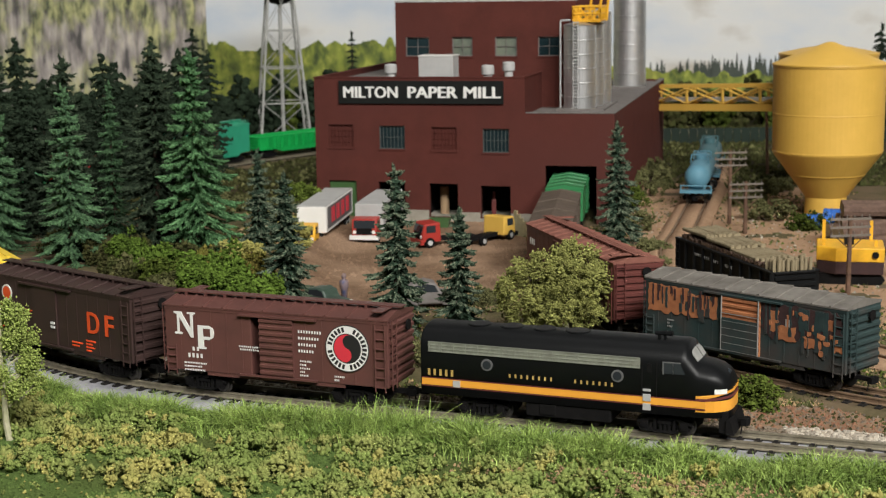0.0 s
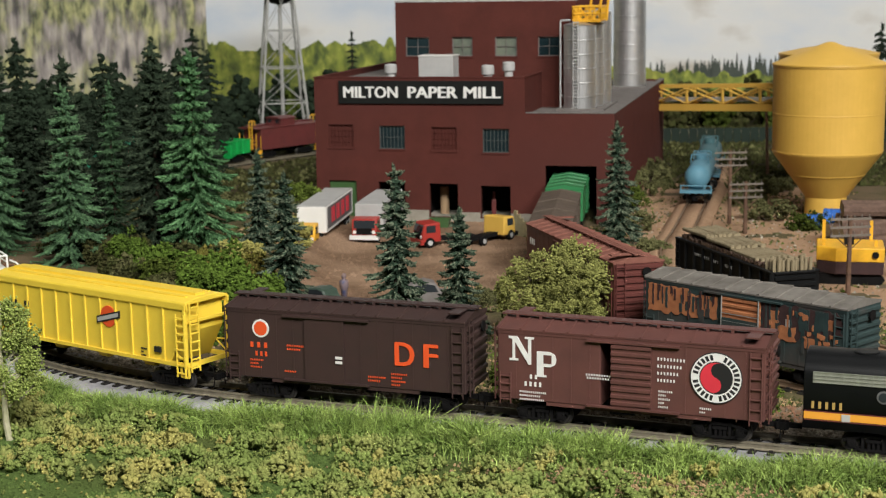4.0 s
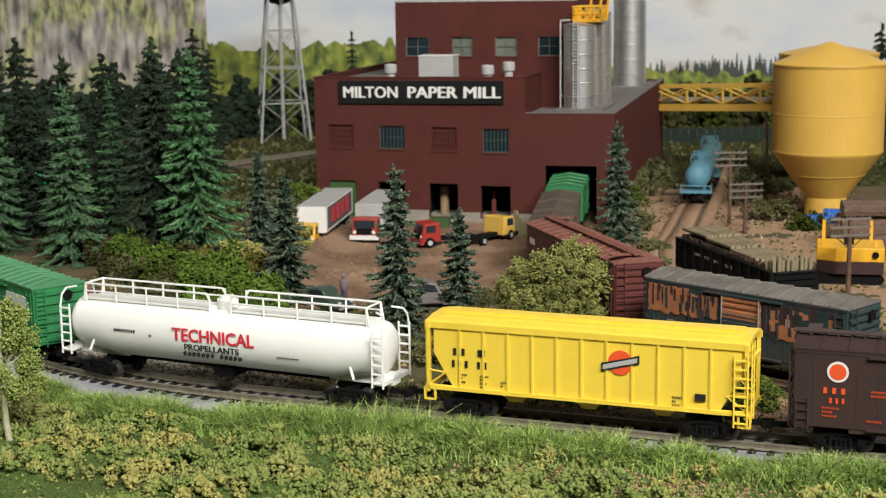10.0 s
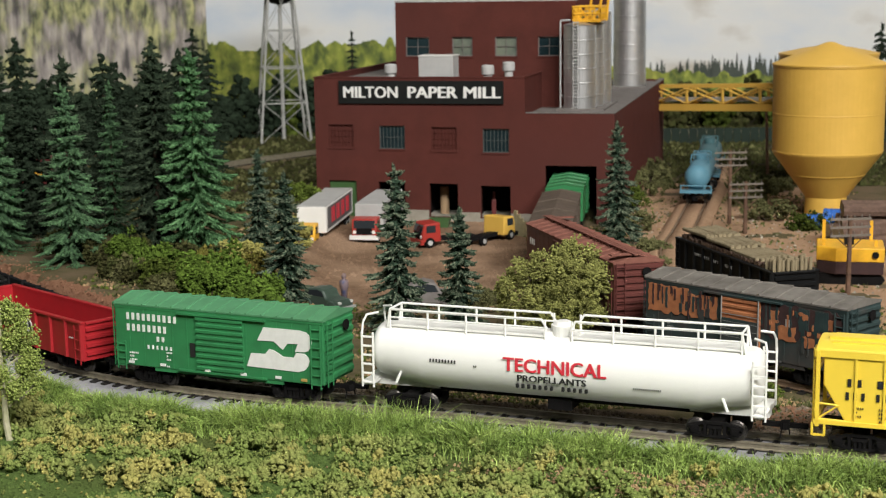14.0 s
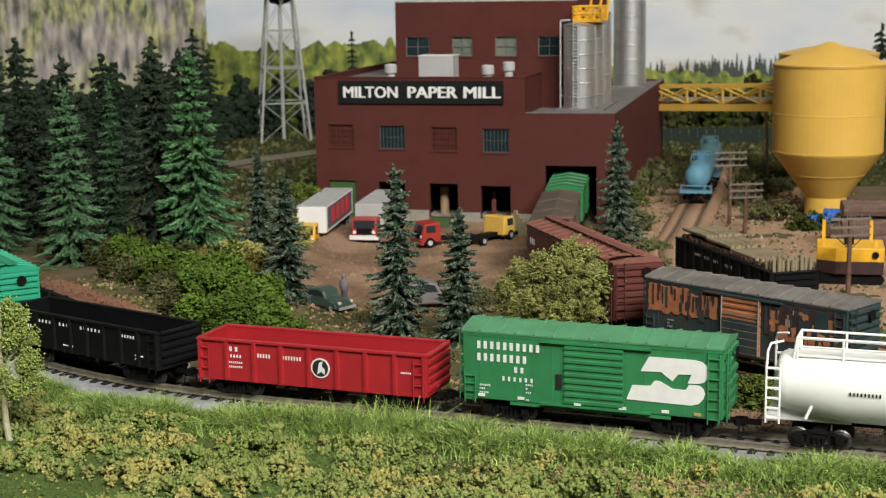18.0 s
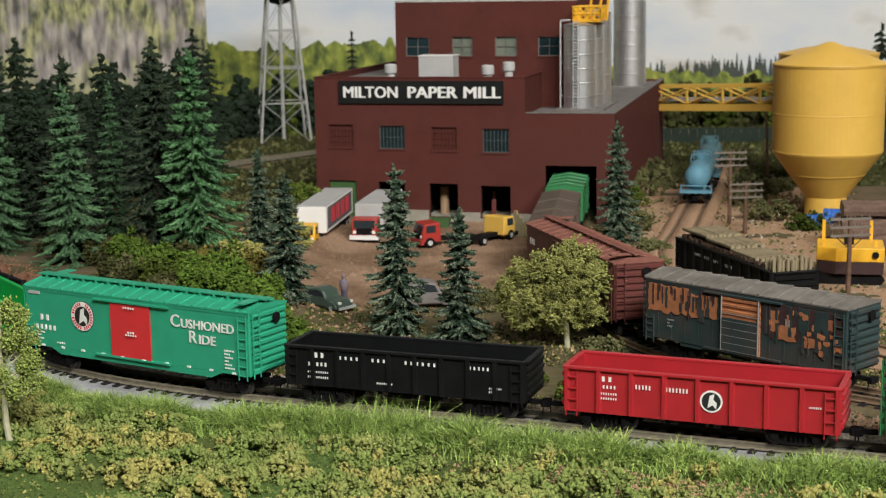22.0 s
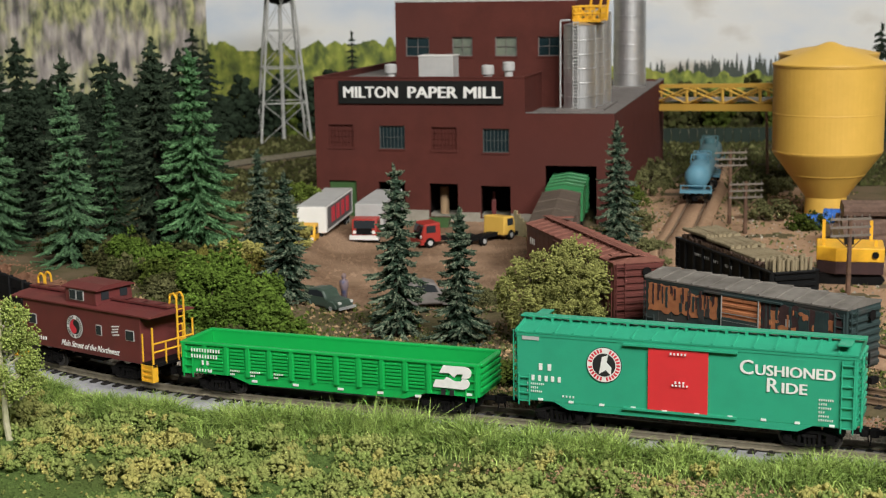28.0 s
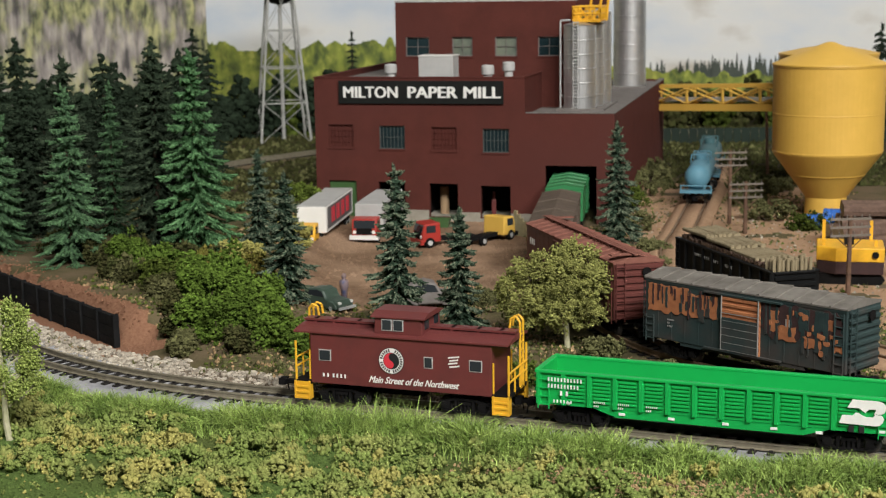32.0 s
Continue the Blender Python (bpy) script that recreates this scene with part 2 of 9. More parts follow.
M["light_grey"] = material("light_grey_paint", (0.46, 0.46, 0.45), (0.38, 0.38, 0.37), 80, 0.6)
M["white"] = material("white_paint", (0.80, 0.80, 0.77), (0.72, 0.72, 0.68), 60, 0.4)
M["letter_white"] = material("white_letter", (0.80, 0.80, 0.77), (0.7, 0.7, 0.67), 300, 0.6)
M["sign_black"] = material("sign_black", (0.006, 0.007, 0.0065), (0.010, 0.011, 0.010), 120, 0.7, spec=0.2)
M["dark"] = material("shaded_inside", (0.010, 0.009, 0.009), (0.016, 0.014, 0.013), 90, 0.9)
M["metal"] = material("galvanized_metal", (0.80, 0.80, 0.80), (0.60, 0.61, 0.61), 70, 0.40, 0.88, 0.15, 300)
M["yellow"] = material("mustard_paint", (0.70, 0.43, 0.085), (0.62, 0.38, 0.07), 60, 0.5, third=(0.66, 0.40, 0.075), third_scale=20)
M["bright_yellow"] = paint("bright_yellow_paint", (0.80, 0.43, 0.03))
M["black"] = material("black_plastic", (0.006, 0.006, 0.006), (0.011, 0.010, 0.010), 300, 0.75, spec=0.08)
M["wheel"] = material("wheel_steel", (0.10, 0.095, 0.09), (0.05, 0.045, 0.04), 300, 0.35, 0.7)
M["green_door"] = paint("green_door_paint", (0.055, 0.12, 0.04))
M["window_dark"] = material("window_dark", (0.010, 0.022, 0.026), (0.02, 0.035, 0.04), 100, 0.2)
M["window_bar"] = material("window_bar", (0.075, 0.085, 0.08), (0.05, 0.06, 0.055), 100, 0.6)
M["curtain"] = material("pale_blind", (0.17, 0.19, 0.14), (0.09, 0.11, 0.09), 120, 0.7)
M["wood"] = material("weathered_wood", (0.17, 0.10, 0.068), (0.09, 0.058, 0.042), 250, 0.85, 0, 0.5)
M["log_bark"] = material("log_bark", (0.13, 0.085, 0.065), (0.07, 0.046, 0.036), 400, 0.9, 0, 0.6, island=0.5)
M["log_cut"] = material("brown_log_cut", (0.22, 0.145, 0.095), (0.12, 0.078, 0.052), 500, 0.85, 0, 0.4, each=0.5)
M["log_end"] = material("cut_wood", (0.36, 0.30, 0.19), (0.24, 0.19, 0.11), 300, 0.8, 0, 0.3, island=0.4)
M["wall_black"] = material("black_timber", (0.006, 0.0065, 0.007), (0.013, 0.013, 0.014), 150, 0.75, 0, 0.4, spec=0.15)
# train paints
M["np_brown"] = paint("box_car_brown", (0.122, 0.051, 0.043))
M["cgw_brown"] = paint("dark_box_car_brown", (0.052, 0.030, 0.027))
M["hopper_yellow"] = paint("hopper_yellow", (0.86, 0.62, 0.065), 0.4, 0.08)
M["tank_white"] = paint("tank_white", (0.84, 0.84, 0.80), 0.35, 0.06)
M["bn_green"] = paint("box_car_green", (0.035, 0.21, 0.075))
M["bn_roof"] = paint("faded_green_roof", (0.085, 0.265, 0.125), 0.7)
M["gon_red"] = paint("gondola_red", (0.38, 0.020, 0.026), 0.4, 0.2)
M["gon_black"] = paint("gondola_black", (0.0065, 0.007, 0.0075), 0.45, spec=0.15)
M["gn_teal"] = paint("box_car_teal", (0.030, 0.33, 0.19), 0.4, 0.15)
M["gg_green"] = paint("gondola_green", (0.008, 0.37, 0.075), 0.4, 0.15)
M["caboose_red"] = paint("caboose_red", (0.140, 0.034, 0.032))
M["door_red"] = paint("door_red", (0.62, 0.035, 0.04), 0.4, 0.1)
M["loco_black"] = paint("locomotive_black", (0.005, 0.0055, 0.006), 0.42, 0.1, spec=0.2)
M["loco_orange"] = paint("stripe_orange", (0.80, 0.36, 0.045), 0.45, 0.1)
M["grille"] = material("grille_steel", (0.40, 0.41, 0.35), (0.28, 0.29, 0.24), 500, 0.45, 0.5)
M["orange_red"] = paint("orange_red_letter", (0.80, 0.10, 0.025), 0.5, 0.1)
M["letter_gold"] = paint("gold_letter", (0.45, 0.30, 0.09), 0.5, 0.1)
M["letter_red"] = paint("red_letter", (0.66, 0.04, 0.06), 0.5, 0.1)
M["letter_black"] = paint("black_letter", (0.02, 0.02, 0.02), 0.5, 0.1)
M["lamp_lens"] = material("lamp_lens", (0.85, 0.85, 0.80), None, 50, 0.15)
M["truck_red"] = paint("truck_red", (0.36, 0.035, 0.026), 0.4, 0.15)
M["blue"] = paint("blue_plastic", (0.03, 0.12, 0.42), 0.45, 0.1)
M["tank_blue"] = paint("tank_car_blue", (0.105, 0.255, 0.335), 0.6, 0.3)
M["old_green"] = material("weathered_green", (0.017, 0.034, 0.034), (0.030, 0.052, 0.051), 90, 0.75, 0, 0.3, third=(0.050, 0.046, 0.042), third_scale=70)
M["rust"] = material("rust_patch", (0.46, 0.180, 0.075), (0.30, 0.110, 0.048), 250, 0.8, 0, 0.3)
M["maroon"] = material("maroon_patch", (0.055, 0.026, 0.024), (0.035, 0.02, 0.02), 250, 0.8, 0, 0.3)
M["roll_paper"] = material("kraft_paper", (0.42, 0.29, 0.17), (0.36, 0.24, 0.14), 60, 0.7)
M["board"] = material("pale_board", (0.36, 0.31, 0.17), (0.25, 0.21, 0.12), 200, 0.8, 0, 0.3)
M["bo_red"] = paint("oxide_red", (0.118, 0.036, 0.030))
M["bo_roof"] = material("faded_oxide_roof", (0.24, 0.105, 0.08), (0.18, 0.075, 0.058), 150, 0.85, 0, 0.2)
M["grey_roof"] = material("weathered_car_roof", (0.20, 0.185, 0.165), (0.11, 0.10, 0.088), 110, 0.85, 0, 0.3)
M["brown_roof"] = material("brown_car_roof", (0.13, 0.10, 0.08), (0.09, 0.07, 0.055), 150, 0.85, 0, 0.3)
M["truck_green"] = paint("truck_green", (0.055, 0.085, 0.065), 0.4, 0.2)
M["glass"] = material("tinted_pane", (0.03, 0.035, 0.04), None, 50, 0.08)
M["figure"] = material("painted_figure", (0.05, 0.07, 0.16), (0.3, 0.2, 0.15), 300, 0.7)
M["tower_steel"] = material("tower_steel", (0.46, 0.46, 0.44), (0.34, 0.34, 0.32), 90, 0.5)
M["insulator"] = material("insulator", (0.20, 0.17, 0.14), (0.14, 0.12, 0.10), 90, 0.5)
M["tank_teal"] = paint("tank_car_teal", (0.055, 0.13, 0.145), 0.6, 0.3)
M["dark_frame"] = material("dull_steel_frame", (0.14, 0.14, 0.14), (0.09, 0.09, 0.09), 90, 0.5)
M["lane_dirt"] = material("pale_lane_dirt", (0.42, 0.275, 0.175), (0.29, 0.185, 0.115), 350, 0.95, 0, 0.8, third=(0.34, 0.215, 0.135), third_scale=25)
# worn letters and door edges, and the painted reflection on the windscreen
M["dim_white"] = material("worn_white_and_glare", (0.30, 0.30, 0.28), (0.2, 0.2, 0.19), 300, 0.7)
M["fence_green"] = material("dark_green_fence", (0.010, 0.024, 0.014), (0.007, 0.016, 0.010), 60, 0.7)
# ---- the ground of the layout ----
def smooth(a, b, v):
    t = np.clip((v - a) / (b - a), 0, 1)
    return t * t * (3 - 2 * t)


def ground_z(x, y):
    """Height of the ground: level yard, a wooded rise behind the black wall, a gentle bank in front."""
    x, y = np.asarray(x, float), np.asarray(y, float)
    d = (x + 118) * 0.796 + (y - 529) * 0.605
    along = -(x + 118) * 0.605 + (y - 529) * 0.796
    steep = smooth(3.0, 8.0, d)
    gentle = smooth(-2, 42, d)
    w = smooth(-4, 8, along)
    rise = 11.5 * (w * steep + (1 - w) * gentle)
    rise = rise * (1 - smooth(-95, -38, x)) * (1 - smooth(800, 930, y))
    # the rise falls away before it meets the line on the far side of the loop
    rise = rise * smooth(-262, -205, x + np.clip(y - 780, 0, 400) * -0.35)
    wave = 0.5 * np.sin(x / 23.0) * np.cos(y / 31.0) + 0.3 * np.sin(x / 9.0 + y / 13.0)
    return -3.6 + rise + wave * 0.5


def near_main(x, y):
    """Distance from the main line, positive on the far side, for places in front."""
    xs, ys = MAIN.d[:, 0], MAIN.d[:, 1]
    pick = (ys < 560) & (xs < 300)
    order = np.argsort(xs[pick])
    return (y - np.interp(x, xs[pick][order], ys[pick][order])) * 0.92


def build_ground():
    gx = np.concatenate([np.arange(-900, -330, 30), np.arange(-330, 340, 4.5), np.arange(340, 1200, 30)])
    gy = np.concatenate([np.arange(235, 340, 9), np.arange(340, 900, 4.5), np.arange(900, 1480, 14)])
    X, Y = np.meshgrid(gx, gy)
    Z = ground_z(X, Y)
    v = np.stack([X, Y, Z], -1).reshape(-1, 3)
    nx, ny = len(gx), len(gy)
    i, j = np.meshgrid(np.arange(nx - 1), np.arange(ny - 1))
    a = (j * nx + i).ravel()
    f = np.stack([a, a + 1, a + nx + 1, a + nx], 1)
    me = np_mesh("ground", v, f, M["scrub"], True)
    for k in ("dirt", "turf", "pellet", "lane_dirt", "shaded_scrub"):
        me.materials.append(M[k])
    c = v[f].mean(1)
    cx, cy = c[:, 0], c[:, 1]
    jit = np.array([noise.noise((px * 0.05, py * 0.05, 0)) for px, py in zip(cx, cy)])
    dm = near_main(cx, cy)
    idx = np.zeros(len(f), int)
    yard = (cx > -75 + 22 * jit) & (cx < 42 + 14 * jit) & (cy > 585 + 30 * jit) & (cy < 850)
    idx[yard] = 1
    lane = (cx > 92 + 16 * jit) & (cx < 235) & (cy > 540) & (cy < 960) & (jit > -0.28)
    idx[lane] = 4
    # far ground takes the darker scrub, which paints in the low light there
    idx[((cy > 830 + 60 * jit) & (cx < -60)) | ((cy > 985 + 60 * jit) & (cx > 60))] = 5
    strip = (dm > 20) & (dm < 62 + 30 * jit) & (cx > 80) & (cx < 260)
    idx[strip] = 1
    d = (cx + 118) * 0.796 + (cy - 529) * 0.605
    along = -(cx + 118) * 0.605 + (cy - 529) * 0.796
    idx[(d > -9) & (d < 11 + 9 * jit) & (along > -16) & (along < 150)] = 3
    idx[(dm < -8)] = 2
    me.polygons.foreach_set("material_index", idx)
    ob = new("ground", me)
    return tagged(ob, "scenic ground of brown dirt, dry scrub and green turf", "ground", kind="structure")


build_ground()


# ---- tracks ----
def sweep(way, s0, s1, profile, step=4.0, z=0.0):
    """Sweep a closed (offset, height) outline along a way; offset is positive to the left."""
    n = max(2, int((s1 - s0) / step))
    k = len(profile)
    verts, faces = [], []
    for i in range(n + 1):
        s = s0 + (s1 - s0) * i / n
        p, h = way.at(s), way.heading(s)
        for o, zz in profile:
            verts.append((p[0] - math.sin(h) * o, p[1] + math.cos(h) * o, zz + z))
    for i in range(n):
        for j in range(k):
            a, b = i * k + j, i * k + (j + 1) % k
            faces.append((a, b, b + k, a + k))
    return np.array(verts), np.array(faces)


def rail_profile(o):
    return [(o - 0.6, -2.05), (o + 0.6, -2.05), (o + 0.6, -1.75), (o + 0.28, -1.5), (o + 0.28, -0.6), (o + 0.5, -0.45), (o + 0.5, 0.0), (o - 0.5, 0.0), (o - 0.5, -0.45), (o - 0.28, -0.6), (o - 0.28, -1.5), (o - 0.6, -1.75)]


def tie_mesh():
    bm = bmesh.new()
    box(bm, -1.0, 1.0, -8.2, 8.2, -3.3, -2.05)
    for o in (-5, 5):
        for q in (-1.4, 1.4):
            box(bm, -0.55, 0.55, o + q - 0.35, o + q + 0.35, -2.06, -1.55)
    return finish("tie", bm, M["tie"])


def track(label, way, s0, s1, tie_from, tie_to, bed, spacing=5.0, width=13.0, rail=M["rail"], buried=False):
    t = thing("railway_track", label, "railway track", at(0, 0, 0), kind="structure")
    v, f = sweep(way, s0, s1, [(-width - 5, -4.4), (-width, -2.35), (-8.7, -2.35), (-8.4, -2.55), (8.4, -2.55), (8.7, -2.35), (width, -2.35), (width + 5, -4.4)], 6)
    part("roadbed", np_mesh("roadbed", v, f, bed, True), None, t)
    for o in (-5.0, 5.0):
        v, f = sweep(way, s0, s1, rail_profile(o), 5)
        part("rail", np_mesh("rail", v, f, rail), None, t)
    if buried:
        # dirt filled in to just below the rail heads hides the ties
        for a, b, lo in ((-4.3, 4.3, -0.8), (5.7, 12.0, -0.9), (-12.0, -5.7, -0.9)):
            v, f = sweep(way, s0, s1, [(a - 0.4, -3.6), (b + 0.4, -3.6), (b, lo - (1.9 if b > 9 else 0)), ((a + b) / 2, lo - 0.15), (a, lo - (1.9 if a < -9 else 0))], 6)
            part("dirt_fill", np_mesh("dirt_fill", v, f, bed, True), None, t)
    tie, rest = tie_mesh(), []
    for i in range(int((s1 - s0) / spacing)):
        s = s0 + (i + 0.5) * spacing
        p, h = way.at(s), way.heading(s)
        m = at(p[0], p[1], rnd.uniform(-0.06, 0.06), math.degrees(h) + rnd.uniform(-0.8, 0.8))
        if tie_from < s < tie_to:
            part("tie", tie, None, t, m=m)
        else:
            rest.append(m)
    bm = bmesh.new()
    for m in rest:
        got = box(bm, -0.85, 0.85, -8.2, 8.2, -3.3, -2.05)
        mm = Matrix.Translation(m.translation * 1000) @ m.to_3x3().to_4x4()
        for q in got:
            q.co = mm @ q.co
    if rest:
        part("far_ties", bm, M["tie"], t, kind="stuff")
    return t


track("brass-railed main line on black ties and grey roadbed", MAIN, START - 420, MAIN.length - 10, START - 260, START + 190, M["roadbed"])
track("main line behind the mill on earth-covered roadbed", MAIN, 20, START - 420, 0, 0, M["scrub"], width=10.0)
track("rusty spur track curving from the main line into the mill", MILL_SPUR, 5, MILL_SPUR.length - 5, 100, 420, M["scrub"], width=10.0, rail=M["old_rail"])
track("yard track beside the mill with brown dirt between its rails", YARD_TRACK, 5, YARD_TRACK.length - 5, 0, 0, M["lane_dirt"], width=9.0, rail=M["old_rail"], buried=True)
def loft(bm, sections):
    """Join closed outlines of equal length into one solid."""
    rings = [[bm.verts.new(p) for p in sec] for sec in sections]
    k = len(rings[0])
    for a, b in zip(rings, rings[1:]):
        for i in range(k):
            bm.faces.new((a[i], a[(i + 1) % k], b[(i + 1) % k], b[i]))
    bm.faces.new(rings[0][::-1])
    bm.faces.new(rings[-1])
    bmesh.ops.recalc_face_normals(bm, faces=bm.faces)


def smooth_step(u):
    u = min(1.0, max(0.0, u))
    return u * u * (3 - 2 * u)


def ribbed(z0, z1, n, back, flat, proud, share=0.5):
    """A closed (depth, height) outline with n level ribs that stand proud of a flat sheet."""
    out, step = [(back, z0), (flat, z0)], (z1 - z0) / n
    for i in range(n):
        a = z0 + step * i
        out += [(flat, a + step * 0.18), (proud, a + step * 0.28), (proud, a + step * (0.28 + share * 0.8)), (flat, a + step * (0.38 + share * 0.8))]
    return out + [(flat, z1), (back, z1)]


# ---- rolling stock: x points ahead, the rail tops are at z = 0 ----
SHARED = {}


def truck_frame_mesh():
    """Two open side frames of arched bars with springs and journal boxes, joined by a bolster."""
    bm = bmesh.new()
    for side in (-1, 1):
        y0, y1 = min(side * 6.2, side * 7.2), max(side * 6.2, side * 7.2)
        prism(bm, [(-7.8, 3.1), (-3.0, 4.5), (3.0, 4.5), (7.8, 3.1), (7.8, 3.9), (3.2, 5.3), (-3.2, 5.3), (-7.8, 3.9)], y0, y1, "Y")
        prism(bm, [(-7.2, 2.0), (-2.8, 0.8), (2.8, 0.8), (7.2, 2.0), (7.2, 2.7), (2.8, 1.5), (-2.8, 1.5), (-7.2, 2.7)], y0, y1, "Y")
        for x in (-5.6, 5.6):
            box(bm, x - 1.15, x + 1.15, side * 7.0 - 0.75, side * 7.0 + 0.75, 1.7, 4.0)
            cyl(bm, (x, side * 7.6, 2.8), (x, side * 8.0, 2.8), 0.8, seg=8)
        for x in (-2.7, 2.7):
            box(bm, x - 0.4, x + 0.4, y0, y1, 1.3, 4.7)
        for x in (-1.2, 0, 1.2):
            cyl(bm, (x, side * 6.7, 1.4), (x, side * 6.7, 3.4), 0.5, seg=6)
        box(bm, -2.0, 2.0, y0 - 0.1, y1 + 0.2, 3.3, 4.2)
    box(bm, -1.8, 1.8, -6.2, 6.2, 3.0, 5.0)
    for x in (-3.6, 3.6):
        box(bm, x - 0.3, x + 0.3, -6.0, 6.0, 2.0, 2.8)
    return finish("truck_frame", bm, M["black"])


def wheelset_mesh():
    bm = bmesh.new()
    for side in (-1, 1):
        lathe(bm, [(0.5, side * 5.9), (2.2, side * 5.85), (2.45, side * 5.6), (2.5, side * 4.9), (2.95, side * 4.6), (2.95, side * 4.3), (0.6, side * 4.2)], "Y", 18)
    cyl(bm, (0, -6, 0), (0, 6, 0), 0.45, seg=8)
    bmesh.ops.recalc_face_normals(bm, faces=bm.faces)
    return finish("wheelset", bm, M["wheel"], False)


def coupler_mesh():
    bm = boxes((0, 5.2, -0.7, 0.7, 3.6, 4.9))
    prism(bm, [(5.0, -1.5), (6.6, -1.7), (7.4, -0.6), (6.5, -0.2), (6.4, 0.6), (7.3, 1.2), (6.6, 1.9), (5.0, 1.3)], 3.2, 5.2, "Z")
    cyl(bm, (5.4, -1.2, 3.4), (5.2, -1.8, 0.9), 0.2, seg=5)
    return finish("coupler", bm, M["black"])


def running_gear(car, pivot, end):
    """Two trucks that turn on the car, each with two wheelsets, and a coupler at each end."""
    if not SHARED:
        SHARED.update(frame=truck_frame_mesh(), wheels=wheelset_mesh(), coupler=coupler_mesh())
    trucks = []
    for x in (pivot, -pivot):
        t = part("truck", SHARED["frame"], None, car, "black sprung truck frame", at(x, 0, 0))
        for a in (-5.6, 5.6):
            part("wheelset", SHARED["wheels"], None, t, "dark steel wheels on an axle", at(a, 0, 2.55))
        trucks.append(t)
    for x, r in ((end, 0), (-end, 180)):
        part("coupler", SHARED["coupler"], None, car, m=at(x - 2.2, 0, 0, r))
    car["pivot"] = pivot
    return trucks


def ladder(bm, x, y, z0, z1, w=3.2, n=6, r=0.22, dirn="x"):
    """A ladder in the side (dirn x) or the end (dirn y) of a car."""
    def p(u, z):
        return (x + u, y, z) if dirn == "x" else (x, y + u, z)
    for u in (-w / 2, w / 2):
        pipe(bm, [p(u, z0), p(u, z1)], r, 5)
    for i in range(n):
        z = z0 + (z1 - z0) * (i + 0.5) / n
        pipe(bm, [p(-w / 2, z), p(w / 2, z)], r, 5)


def brake_gear(bm, half, z):
    box(bm, -half, half, -1.3, 1.3, z - 2.0, z)
    for x in (-half * 0.55, -half * 0.25, half * 0.1, half * 0.3, half * 0.55):
        box(bm, x - 0.5, x + 0.5, -8.0, 8.0, z - 1.4, z)
    cyl(bm, (-6, -4.5, z - 1.6), (1, -4.5, z - 1.6), 1.4, seg=10)
    box(bm, 6, 10, -6.5, -3.5, z - 2.6, z - 0.2)


